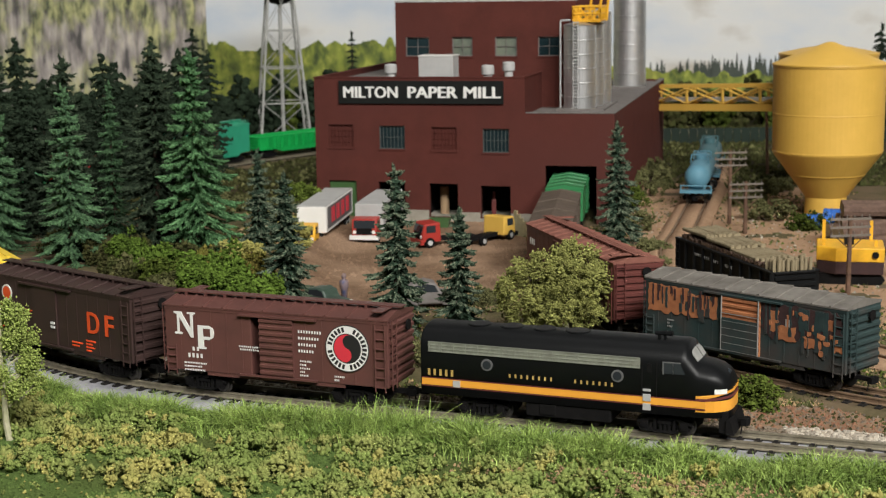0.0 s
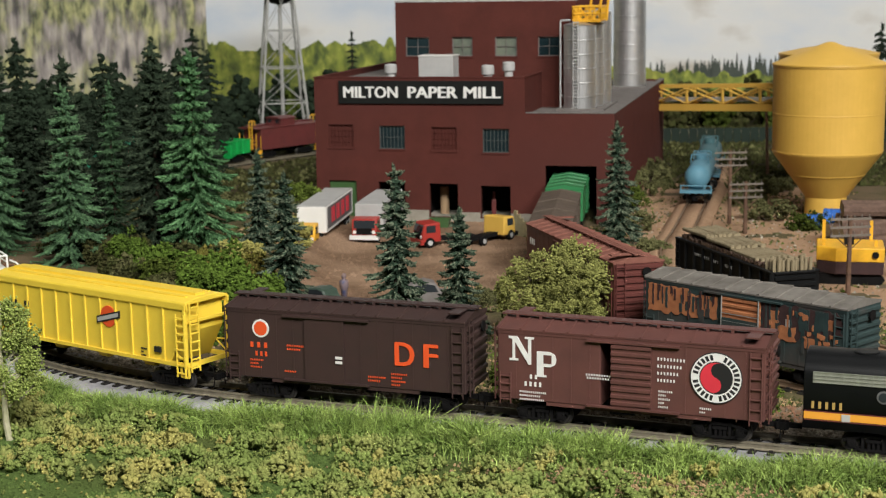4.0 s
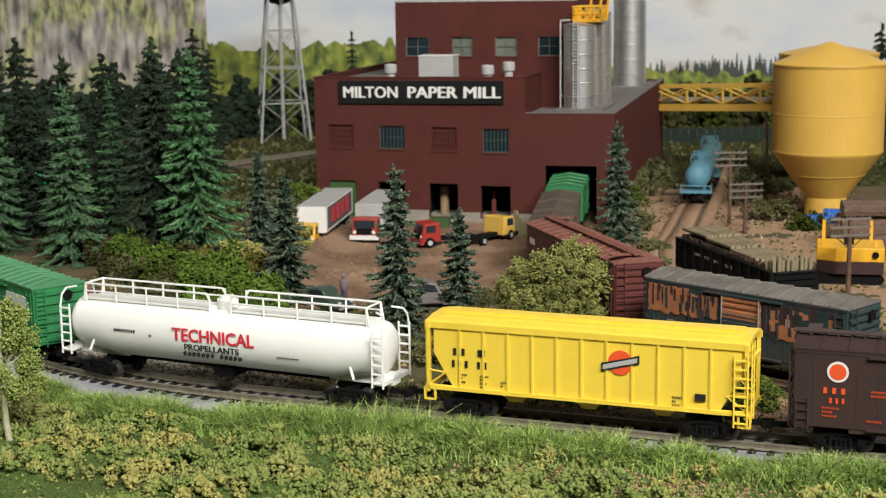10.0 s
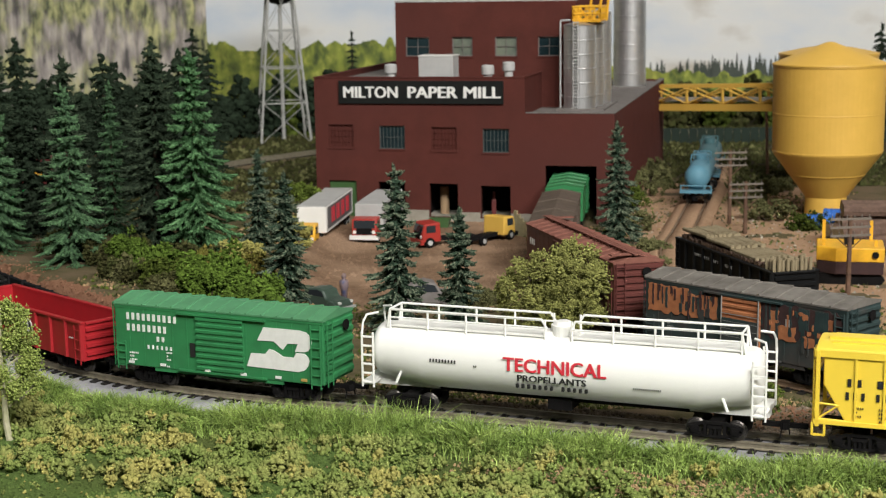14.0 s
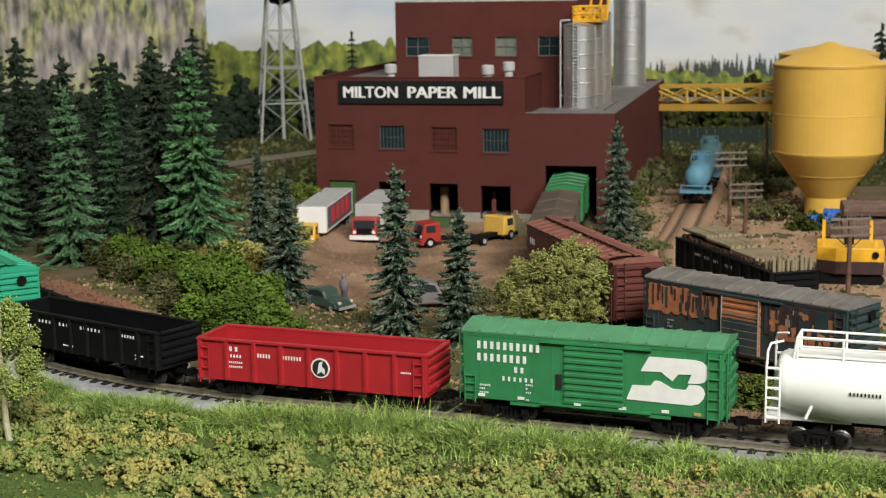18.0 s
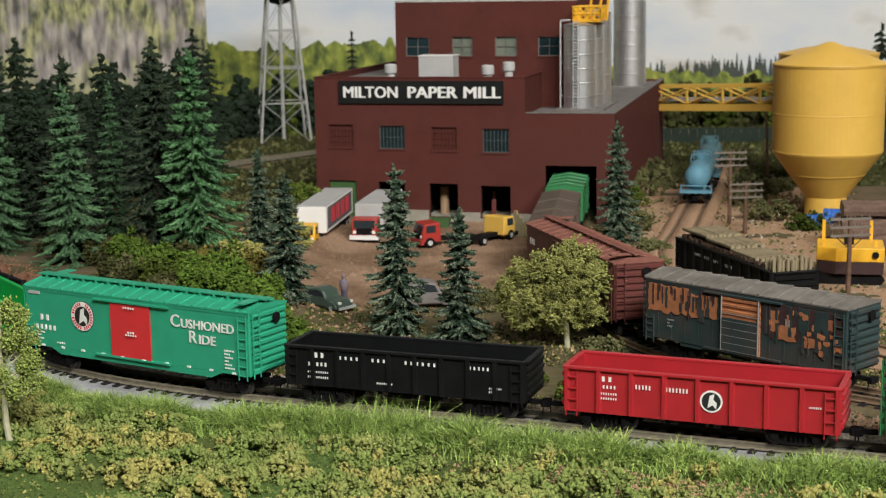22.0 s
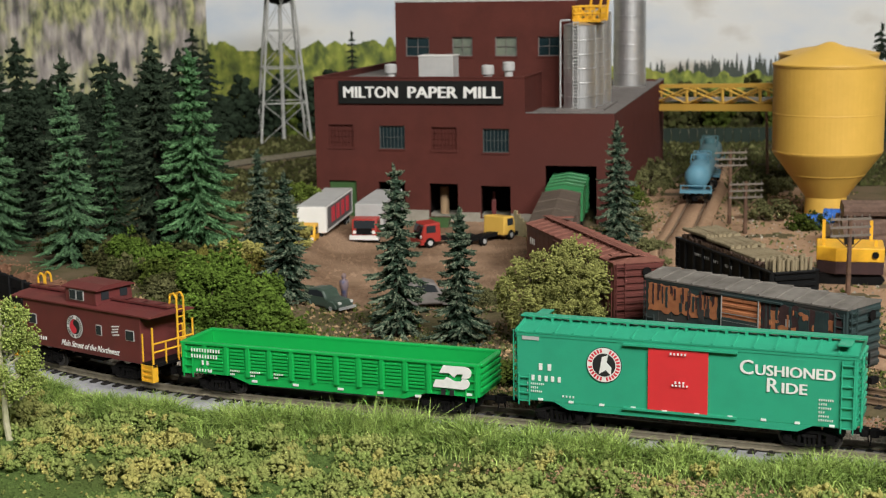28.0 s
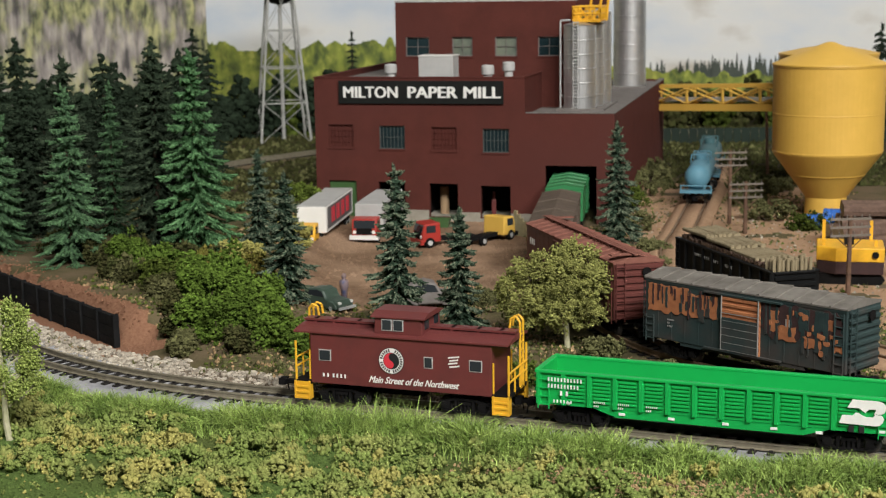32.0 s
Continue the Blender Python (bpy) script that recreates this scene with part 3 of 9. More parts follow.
def box_car(name, label, length, paint_m, zb=7.0, zt=27.3, hw=9.35, roof_m=None, door=(0.0, 14.0), door_m=None, ribs=8, walk_board=True, door_side=1, panels=7, door_open=0.0, roof_ribs=11, end_ladder=True, skirt=True, plain_door=False):
    car = thing(name, label, "freight car", at(0, 0, 0), "cars of the train")
    L = length / 2
    roof_m = roof_m or paint_m
    bm = bmesh.new()
    x0, x1 = door[0] - door[1] / 2, door[0] + door[1] / 2
    # shell with a doorway where the door stands open
    if door_open:
        g0, g1 = x0 - door_open, x0
        prism(bm, [(-L, -hw), (g0, -hw), (g0, 1.5), (g1, 1.5), (g1, -hw), (L, -hw), (L, hw), (-L, hw)], zb, zt, "Z")
    else:
        box(bm, -L, L, -hw, hw, zb, zt)
    body = soft(part("body", bm, paint_m, car), 0.3)
    # side seams, sills and end ribs
    bm = bmesh.new()
    for s in (-1, 1):
        for i in range(1, max(panels, 1) * 2):
            x = -L + length * i / (max(panels, 1) * 2)
            if x0 - door_open - 0.5 < x < x1 + 0.5:
                continue
            box(bm, x - 0.22, x + 0.22, s * hw - 0.1, s * hw + 0.1, zb + 0.3, zt - 0.3)
        box(bm, -L, L, s * hw - 0.18, s * hw + 0.18, zt - 0.9, zt - 0.1)
        if skirt:
            box(bm, -L * 0.62, L * 0.62, s * (hw - 0.5) - 0.25, s * (hw - 0.5) + 0.25, zb - 1.1, zb + 0.2)
    part("side_seams", bm, paint_m, car, kind="stuff")
    for s in (-1, 1):
        bm = bmesh.new()
        prism(bm, ribbed(zb + 0.4, zt - 0.2, ribs, s * (L - 0.1), s * (L + 0.1), s * (L + 0.8)), -hw + 0.9, hw - 0.9, "Y")
        part("end_panel", bm, paint_m, car)
    # roof, with ribs and a board along the ridge
    bm = bmesh.new()
    secs = []

    def section(x, up):
        return [(x, -hw - 0.35, zt), (x, -hw - 0.35, zt + 0.45 + up), (x, 0, zt + 2.2 + up), (x, hw + 0.35, zt + 0.45 + up), (x, hw + 0.35, zt)]
    step = (length + 0.6) / roof_ribs
    for i in range(roof_ribs):
        x = -L - 0.3 + step * i
        secs += [section(x, 0.4), section(x + 0.5, 0.4), section(x + 0.65, 0.0), section(x + step - 0.15, 0.0)]
    secs += [section(L + 0.28, 0.4)]
    loft(bm, secs)
    roof = part("roof", bm, roof_m, car)
    if walk_board:
        bm = bmesh.new()
        for y in (-1.35, 0, 1.35):
            box(bm, -L - 1.2, L + 1.2, y - 0.58, y + 0.58, zt + 2.9, zt + 3.3)
        for i in range(roof_ribs):
            x = -L + length * (i + 0.5) / roof_ribs
            box(bm, x - 0.4, x + 0.4, -2, 2, zt + 1.5, zt + 2.95)
        for s in (-1, 1):
            box(bm, s * (L - 3.6) - 1.8, s * (L - 3.6) + 1.8, min(0, -s * hw), max(0, -s * hw), zt + 2.6, zt + 2.95)
        part("running_board", bm, roof_m, car)
    # a door on each side with its tracks
    for s in (-1, 1):
        bm = bmesh.new()
        if plain_door:
            box(bm, x0, x1, min(s * hw, s * (hw + 0.6)), max(s * hw, s * (hw + 0.6)), zb + 0.7, zt - 1.3)
        else:
            prism(bm, ribbed(zb + 0.7, zt - 1.3, 9, s * (hw - 0.05), s * (hw + 0.55), s * (hw + 0.95)), x0, x1)
        part("door", bm, door_m or paint_m, car)
        bm = bmesh.new()
        for z in (zb + 0.35, zt - 1.15):
            box(bm, x0 - max(door_open, 7), x1 + 8, min(s * hw, s * (hw + 1.1)), max(s * hw, s * (hw + 1.1)), z - 0.25, z + 0.3)
        part("door_track", bm, paint_m, car)
    for s in (-1, 1):
        bm = bmesh.new()
        ladder(bm, s * (L - 2.4), -s * 0 - (hw + 0.55), zb - 1.2, zt - 1.0 if s > 0 else zb + 8, n=7 if s > 0 else 4)
        part("ladder", bm, paint_m, car)
        if end_ladder:
            bm = bmesh.new()
            ladder(bm, s * (L + 1.1), -hw + 2.2, zb - 0.5, zt + 0.5, n=7, dirn="y")
            part("ladder", bm, paint_m, car)
        bm = bmesh.new()
        cyl(bm, (s * (L + 1.3), 2.5, zt - 3), (s * (L + 1.7), 2.5, zt - 3), 1.7, seg=14)
        part("brake_wheel", bm, M["black"], car)
    bm = bmesh.new()
    brake_gear(bm, L - 4, zb)
    part("underframe", bm, M["black"], car)
    trucks = running_gear(car, L - 12.5, L)
    return car, trucks


def mark(car, name, bm, mat, x=0.0, y=-9.5, z=0.0, label=""):
    return part(name, bm, mat, car, label, at(x, y, z), kind="stuff" if name.endswith(("bars", "marks")) else "")


def word(car, text, size, mat, x, y, z, wide=1.0, fat=0.0):
    return part("lettering", letters(text, size, mat, wide=wide, bold=fat), None, car, m=at(x, y, z))


def disc(r, depth=0.14, seg=32, inner=0.0):
    bm = bmesh.new()
    if not inner:
        cyl(bm, (0, depth, 0), (0, -depth, 0), r, seg=seg)
    else:
        lathe(bm, [(inner, -depth), (r, -depth), (r, depth), (inner, depth)], "Y", seg)
        bm.faces.ensure_lookup_table()
        bmesh.ops.delete(bm, geom=[f for f in bm.faces if len(f.verts) > 4], context="FACES_ONLY")
    return bm


def roundel(car, x, y, z, r, ring, bar_m, swirl=None):
    """A round herald: thin dark edge, a ring with bars of writing on it, and a two-colour swirl in the middle."""
    mark(car, "herald", disc(r, 0.08), M["letter_black"], x, y, z, "round railway herald")
    mark(car, "herald_ring", disc(r * 0.96, 0.12, inner=r * 0.64), ring, x, y, z)
    bm = bmesh.new()
    n = 28
    for i in range(n):
        if i in (6, 7, 14, 21):
            continue
        a = 2 * math.pi * i / n
        c = Vector((math.cos(a) * r * 0.8, 0, math.sin(a) * r * 0.8))
        got = box(bm, -r * 0.055, r * 0.055, -0.16, 0.16, -r * 0.105, r * 0.105)
        for q in got:
            q.co = Matrix.Rotation(-a + math.pi / 2, 3, "Y") @ q.co + c
    mark(car, "herald_lettering", bm, bar_m, x, y, z)
    if swirl:
        k = r * 0.6
        pts = [(k * math.cos(radians(a)), k * math.sin(radians(a))) for a in range(90, 271, 12)]
        pts += [(k / 2 * math.cos(radians(a)), -k / 2 + k / 2 * math.sin(radians(a))) for a in range(-75, 76, 15)]
        pts += [(k / 2 * math.cos(radians(a)), k / 2 + k / 2 * math.sin(radians(a))) for a in range(255, 104, -15)]
        bm = bmesh.new()
        prism(bm, pts[::-1], -0.14, 0.14, "Y")
        bmesh.ops.rotate(bm, verts=bm.verts, cent=(0, 0, 0), matrix=Matrix.Rotation(radians(20), 3, "Y"))
        mark(car, "herald_swirl", bm, swirl, x, y, z)


def data_marks(car, x, z, mat, y=-9.5, rows=3, n=9, s=0.42):
    """Small lines of writing too small to read."""
    mark(car, "data_lettering", bars([(0, -1.1 * i, s, 0.5, 0.16, n - (i * 3) % 5) for i in range(rows)], 0.13), mat, x, y, z)


def two_block_emblem(k, depth=0.13):
    """Two stacked white blocks with a zigzag gap between them and rounded right ends."""
    bm = bmesh.new()
    upper = [(-5.5, 6.45), (7.2, 6.5), (9.4, 6.0), (10.7, 4.9), (11.2, 3.4), (10.8, 1.5), (9.9, 0.4), (8.6, -0.05), (5.3, -0.2), (6.4, 2.3), (2.7, 2.1), (1.1, 0.05), (-2.1, 2.4), (-7.9, 2.2)]
    lower = [(-10.2, -2.0), (-5.1, -1.8), (-3.8, -0.2), (-2.1, -0.4), (1.1, -2.1), (4.8, -2.1), (5.7, -0.6), (8.5, -0.6), (9.7, -1.4), (10.2, -2.8), (9.7, -4.4), (8.4, -5.8), (6.4, -6.4), (-11.8, -6.2)]
    for outline in (upper, lower):
        prism(bm, [(x * k, z * k) for x, z in outline], -depth, depth, "Y")
    return bm


TRAIN = []
# ---- the train ----
def add_car(car, trucks, rear, front):
    TRAIN.append((car, trucks, (rear + front) / 2, car["pivot"]))


def brown_box_car():
    car, t = box_car("box_car", "reddish-brown box car with one door half open", 76.2, M["np_brown"], 7.1, 27.3, door=(1.2, 11.4), door_open=3.2)
    y = -9.5
    bm = bmesh.new()
    prism(bm, [(0.0, 0), (0.0, 0.6), (0.9, 0.7), (0.9, 6.3), (-0.2, 6.6), (-0.2, 7.1), (2.4, 7.1), (5.6, 1.9), (5.6, 6.5), (4.6, 6.6), (4.6, 7.1), (7.4, 7.1), (7.4, 6.6), (6.5, 6.4), (6.5, -0.9), (5.7, -0.9), (1.7, 5.5), (1.7, 0.7), (2.6, 0.6), (2.6, 0)], -0.13, 0.13, "Y")
    outer = [(8.2, -4.2), (8.2, 3.2), (12.2, 3.2), (13.6, 2.5), (14.0, 1.0), (13.6, -0.4), (12.2, -1.2), (10.2, -1.2), (10.2, -3.6), (11.0, -3.7), (11.0, -4.2)]
    prism(bm, outer, -0.13, 0.13, "Y")
    mark(car, "monogram", bm, M["letter_white"], -34.5, y, 18.6, "large white block monogram")
    mark(car, "monogram_gap", boxes((-24.3 + 0.0, -21.9, -0.17, 0.17, 18.4, 20.9)), M["np_brown"], 0, y)
    mark(car, "number_lettering", bars([(0, 0, 1.1, 1.2, 0.4, 2), (-1.6, -2.2, 1.1, 1.3, 0.35, 4)]), M["letter_white"], -28.4, y, 13.6)
    data_marks(car, -31.5, 9.4, M["letter_white"], y, 3, 14)
    mark(car, "small_lettering", bars([(0, 0, 0.6, 0.5, 0.15, 11), (0.3, -0.9, 0.6, 0.5, 0.15, 9)]), M["letter_white"], -11.8, y, 16.0)
    mark(car, "slogan_lettering", bars([(0, -2.0 * i, 0.7, 0.8, 0.2, 9 - i) for i in range(4)]), M["letter_white"], 8.6, y, 22.0)
    data_marks(car, 9, 13, M["letter_white"], y, 5, 7)
    roundel(car, 24.9, y - 0.15, 18.4, 7.2, M["letter_white"], M["letter_black"], M["letter_red"])
    data_marks(car, 20.5, 9.2, M["letter_white"], y, 2, 6)
    add_car(car, t, -89.9, -13.7)


def dark_box_car():
    car, t = box_car("box_car", "dark brown box car with large orange letters", 77.4, M["cgw_brown"], 7.1, 28.2, door=(-6, 13), ribs=7, plain_door=True)
    y = -9.5
    for text, x in (("D", 16.2), ("F", 25.2)):
        word(car, text, 10.2, M["orange_red"], x, y - 0.1, 14.4, 0.9 if text == "D" else 1.08, 0.3)
    mark(car, "herald", disc(2.8, 0.12), M["letter_white"], -27.2, y, 22.6, "round red herald with a white edge")
    mark(car, "herald_centre", disc(2.2, 0.16), M["orange_red"], -27.2, y, 22.6)
    mark(car, "name_lettering", bars([(0, 0, 1.7, 1.6, 0.6, 3), (1.6, -2.6, 1.2, 1.4, 0.4, 3)]), M["orange_red"], -30.8, y, 16.6)
    data_marks(car, -31, 12.4, M["orange_red"], y, 3, 8)
    data_marks(car, -18.5, 17.6, M["orange_red"], y, 2, 11)
    data_marks(car, -19.5, 9.6, M["orange_red"], y, 1, 7)
    mark(car, "sticker", bars([(0, 0, 2.2, 0.8, 0.1, 1), (0, -1.4, 2.2, 0.8, 0.1, 1)]), M["letter_white"], -2.2, y - 0.8, 15.0)
    data_marks(car, 8, 10.0, M["orange_red"], y, 2, 10)
    data_marks(car, 15.5, 11.4, M["orange_red"], y, 4, 9)
    add_car(car, t, -177.3, -99.9)


def green_box_car():
    car, t = box_car("box_car", "green box car with a large white emblem", 75.6, M["bn_green"], 6.4, 26.0, roof_m=M["bn_roof"], door=(1.6, 17.0), ribs=6, walk_board=False, roof_ribs=14)
    y = -9.5
    mark(car, "name_lettering", bars([(0, 0, 1.72, 2.2, 0.25, 10), (0, -3.6, 1.72, 2.2, 0.25, 8)]), M["letter_white"], -33.2, y, 21.4)
    mark(car, "number_lettering", bars([(3.6, 0, 1.5, 1.6, 0.4, 2), (0, -2.6, 1.1, 1.2, 0.6, 6)]), M["letter_white"], -25.6, y, 15.0)
    data_marks(car, -32.5, 10.4, M["letter_white"], y, 3, 6)
    data_marks(car, -18.5, 11.4, M["letter_white"], y, 5, 4)
    mark(car, "sticker", boxes((0, 1.8, -0.15, 0.15, 0, 4.4)), M["letter_black"], -5.0 - 4.6, y, 11.2)
    mark(car, "emblem", two_block_emblem(1.0), M["letter_white"], 22.8, y, 16.4, "large white emblem of two blocks")
    for x in (-32, -20, -3, 10, 22, 31):
        mark(car, "reflector", boxes((-1.0, 1.0, -0.2, 0.2, 0, 0.8)), M["letter_white"] if x < 31 else M["letter_gold"], x, y - (0.6 if -7 < x < 11 else 0), 7.2)
    add_car(car, t, -501.3, -425.7)


def teal_box_car():
    car, t = box_car("box_car", "long teal box car with a red door and white lettering", 94.5, M["gn_teal"], 7.2, 27.0, door=(-0.5, 16.6), door_m=M["door_red"], roof_ribs=17, panels=0, ribs=9, skirt=False, plain_door=True)
    y = -9.5
    for text, size, x, z, wide in (("C", 5.6, 16.2, 20.2, 1.0), ("USHIONED", 4.1, 20.4, 20.2, 1.04), ("R", 5.6, 23.4, 15.7, 1.0), ("IDE", 4.1, 27.4, 15.7, 1.14)):
        word(car, text, size, M["letter_white"], x, y - 0.1, z, wide, 0.13)
    for s in (-1, 1):
        bm = bmesh.new()
        prism(bm, [(-36, 7.3), (-32, 5.4), (32, 5.4), (36, 7.3)], min(s * 9.2, s * 9.5), max(s * 9.2, s * 9.5), "Y")
        part("side_sill", bm, M["gn_teal"], car)
    roundel(car, -21.4, y - 0.05, 19.4, 5.1, M["letter_white"], M["letter_red"])
    mark(car, "herald_centre", disc(3.3, 0.2), M["letter_black"], -21.4, y - 0.05, 19.4)
    bm = bmesh.new()
    prism(bm, [(-1.4, -2.6), (-0.6, 2.2), (1.2, 3.0), (0.8, 0.8), (2.2, -0.6), (2.0, -2.8), (0.6, -1.4)], -0.26, 0.26, "Y")
    mark(car, "herald_shape", bm, M["letter_white"], -21.4, y - 0.05, 19.4)
    mark(car, "reporting_mark", bars([(0, 0, 1.8, 1.9, 0.8, 2), (-2.2, -3.2, 1.5, 1.6, 0.45, 5)]), M["letter_white"], -40.5, y, 16.4)
    data_marks(car, -44, 12.0, M["letter_white"], y, 3, 9)
    data_marks(car, 37.5, 14.4, M["letter_white"], y, 6, 7)
    mark(car, "plate", bars([(0, 0, 5.0, 1.0, 0, 1)]), M["light_grey"], -45.5, y, 25.0)
    mark(car, "small_lettering", bars([(0, 0, 0.8, 0.6, 0.2, 5), (1.4, -8.0, 0.9, 0.6, 0.2, 3), (0.6, -8.8, 0.8, 0.5, 0.2, 5)]), M["letter_white"], -2.6, y - 1.0, 24)
    mark(car, "small_lettering", bars([(0, 0, 0.7, 0.5, 0.3, 4)]), M["letter_white"], -33.5, y, 9.0)
    for x in range(-40, 47, 9):
        mark(car, "reflector", boxes((-0.7, 0.7, -0.2, 0.2, 0, 0.6)), M["letter_white"], x, y - (0.7 if -9 < x < 9 else 0), 7.5)
    add_car(car, t, -780.3, -685.8)


def gondola(label, length, paint_m, zb, zt, posts, hw=9.3, slats=0, sill=False):
    car = thing("gondola", label, "freight car", at(0, 0, 0), "cars of the train")
    L = length / 2
    bm = bmesh.new()
    outer = [bm.verts.new(q) for q in ((-L, -hw, zb), (L, -hw, zb), (L, hw, zb), (-L, hw, zb), (-L, -hw, zt), (L, -hw, zt), (L, hw, zt), (-L, hw, zt))]
    inner = [bm.verts.new(q) for q in ((-L + 0.9, -hw + 0.9, zb + 1.5), (L - 0.9, -hw + 0.9, zb + 1.5), (L - 0.9, hw - 0.9, zb + 1.5), (-L + 0.9, hw - 0.9, zb + 1.5), (-L + 0.9, -hw + 0.9, zt), (L - 0.9, -hw + 0.9, zt), (L - 0.9, hw - 0.9, zt), (-L + 0.9, hw - 0.9, zt))]
    bm.faces.new([outer[i] for i in (0, 3, 2, 1)])
    bm.faces.new(inner[:4])
    for i in range(4):
        j = (i + 1) % 4
        bm.faces.new((outer[i], outer[j], outer[j + 4], outer[i + 4]))
        bm.faces.new((inner[j], inner[i], inner[i + 4], inner[j + 4]))
        bm.faces.new((outer[i + 4], outer[j + 4], inner[j + 4], inner[i + 4]))
    bmesh.ops.recalc_face_normals(bm, faces=bm.faces)
    part("body", bm, paint_m, car)
    for s in (-1, 1):
        y0, y1 = sorted((s * (hw - 1.0), s * (hw + 0.75)))
        soft(part("top_rail", boxes((-L - 0.2, L + 0.2, y0, y1, zt - 0.1, zt + 0.75)), paint_m, car), 0.2)
        x0, x1 = sorted((s * (L - 1), s * (L + 0.7)))
        soft(part("end_rail", boxes((x0, x1, -hw + 1, hw - 1, zt - 0.3, zt + 0.6)), paint_m, car), 0.2)
        ya, yb = sorted((s * (hw - 0.02), s * (hw + 0.8)))
        for i in range(posts + 1):
            x = -L + 0.8 + (length - 1.6) * i / posts
            bm = bmesh.new()
            prism(bm, [(x - 0.85, ya), (x - 0.5, yb), (x + 0.5, yb), (x + 0.85, ya)] if s > 0 else [(x - 0.5, ya), (x - 0.85, yb), (x + 0.85, yb), (x + 0.5, ya)], zb + 0.2, zt, "Z")
            part("side_post", bm, paint_m, car)
            if slats and 0 < i < posts - 1:
                x2 = -L + 0.8 + (length - 1.6) * (i + 1) / posts
                bm = bmesh.new()
                prism(bm, ribbed(zb + 1.2, zt - 0.6, slats, s * (hw - 0.05), s * (hw + 0.06), s * (hw + 0.5)), x + 1.3, x2 - 1.3)
                part("ribbed_panel", bm, paint_m, car)
        bm = bmesh.new()
        prism(bm, ribbed(zb + 1.0, zt - 0.6, 4, s * (L - 0.05), s * (L + 0.05), s * (L + 0.75)), -hw + 1, hw - 1, "Y")
        part("end_panel", bm, paint_m, car)
    if sill:
        bm = bmesh.new()
        for s in (-1, 1):
            prism(bm, [(-L * 0.68, zb + 0.3), (-L * 0.52, zb - 2.2), (L * 0.52, zb - 2.2), (L * 0.68, zb + 0.3)], min(s * (hw - 0.7), s * hw), max(s * (hw - 0.7), s * hw), "Y")
        part("side_sill", bm, paint_m, car)
    for s in (-1, 1):
        bm = bmesh.new()
        ladder(bm, s * (L - 2.4), -(hw + 0.7), zb - 1.2, zt - 0.6, n=4)
        part("ladder", bm, paint_m, car)
    bm = bmesh.new()
    brake_gear(bm, L - 4, zb)
    part("underframe", bm, M["black"], car)
    return car, running_gear(car, L - 12, L)


def red_gondola():
    car, t = gondola("empty bright red gondola car with white markings", 76.3, M["gon_red"], 5.2, 17.6, 8)
    y = -9.45
    mark(car, "reporting_mark", bars([(0, 0, 1.4, 1.4, 0.5, 2), (-0.8, -2.0, 0.8, 0.9, 0.25, 5), (-1.0, -3.8, 0.5, 0.6, 0.2, 8), (-1.0, -5.2, 0.5, 0.6, 0.2, 8)]), M["letter_white"], -27, y, 14.6)
    mark(car, "name_lettering", bars([(0, 0, 0.7, 1.2, 0.25, 5), (7.6, 0, 0.7, 1.2, 0.25, 8)]), M["letter_white"], -17.4, y, 13.2)
    mark(car, "herald", disc(3.1, 0.12), M["letter_white"], 3.8, y - 0.05, 11.6, "round white herald with a dark centre")
    mark(car, "herald_centre", disc(2.6, 0.16), M["letter_black"], 3.8, y - 0.05, 11.6)
    bm = bmesh.new()
    prism(bm, [(-1.0, -1.9), (-0.4, 1.6), (0.9, 2.2), (0.6, 0.6), (1.6, -0.4), (1.4, -2.0), (0.4, -1.0)], -0.2, 0.2, "Y")
    mark(car, "herald_shape", bm, M["letter_white"], 3.8, y - 0.05, 11.6)
    data_marks(car, 30, 12.0, M["letter_white"], y, 1, 6)
    add_car(car, t, -588.7, -512.4)


def black_gondola():
    car, t = gondola("empty black gondola car with white markings", 75.6, M["gon_black"], 6.0, 17.6, 9)
    y = -9.45
    mark(car, "reporting_mark", bars([(0, 0, 1.5, 1.5, 0.5, 2), (-2.2, -2.6, 1.0, 1.1, 0.35, 5), (-2.4, -4.8, 0.5, 0.6, 0.2, 10), (-2.4, -6.4, 0.5, 0.6, 0.2, 10)]), M["letter_white"], -28, y, 14.9)
    mark(car, "name_lettering", bars([(0, 0, 1.0, 1.0, 0.8, 4), (10.5, 0, 1.0, 1.0, 0.8, 4), (21, 0, 1.0, 1.0, 0.8, 7), (41, 0, 0.9, 0.95, 0.45, 5)]), M["letter_white"], -20, y, 14.8)
    data_marks(car, -8, 8.2, M["letter_white"], y, 1, 9)
    data_marks(car, 27, 9.4, M["letter_white"], y, 2, 7)
    add_car(car, t, -676.2, -600.6)


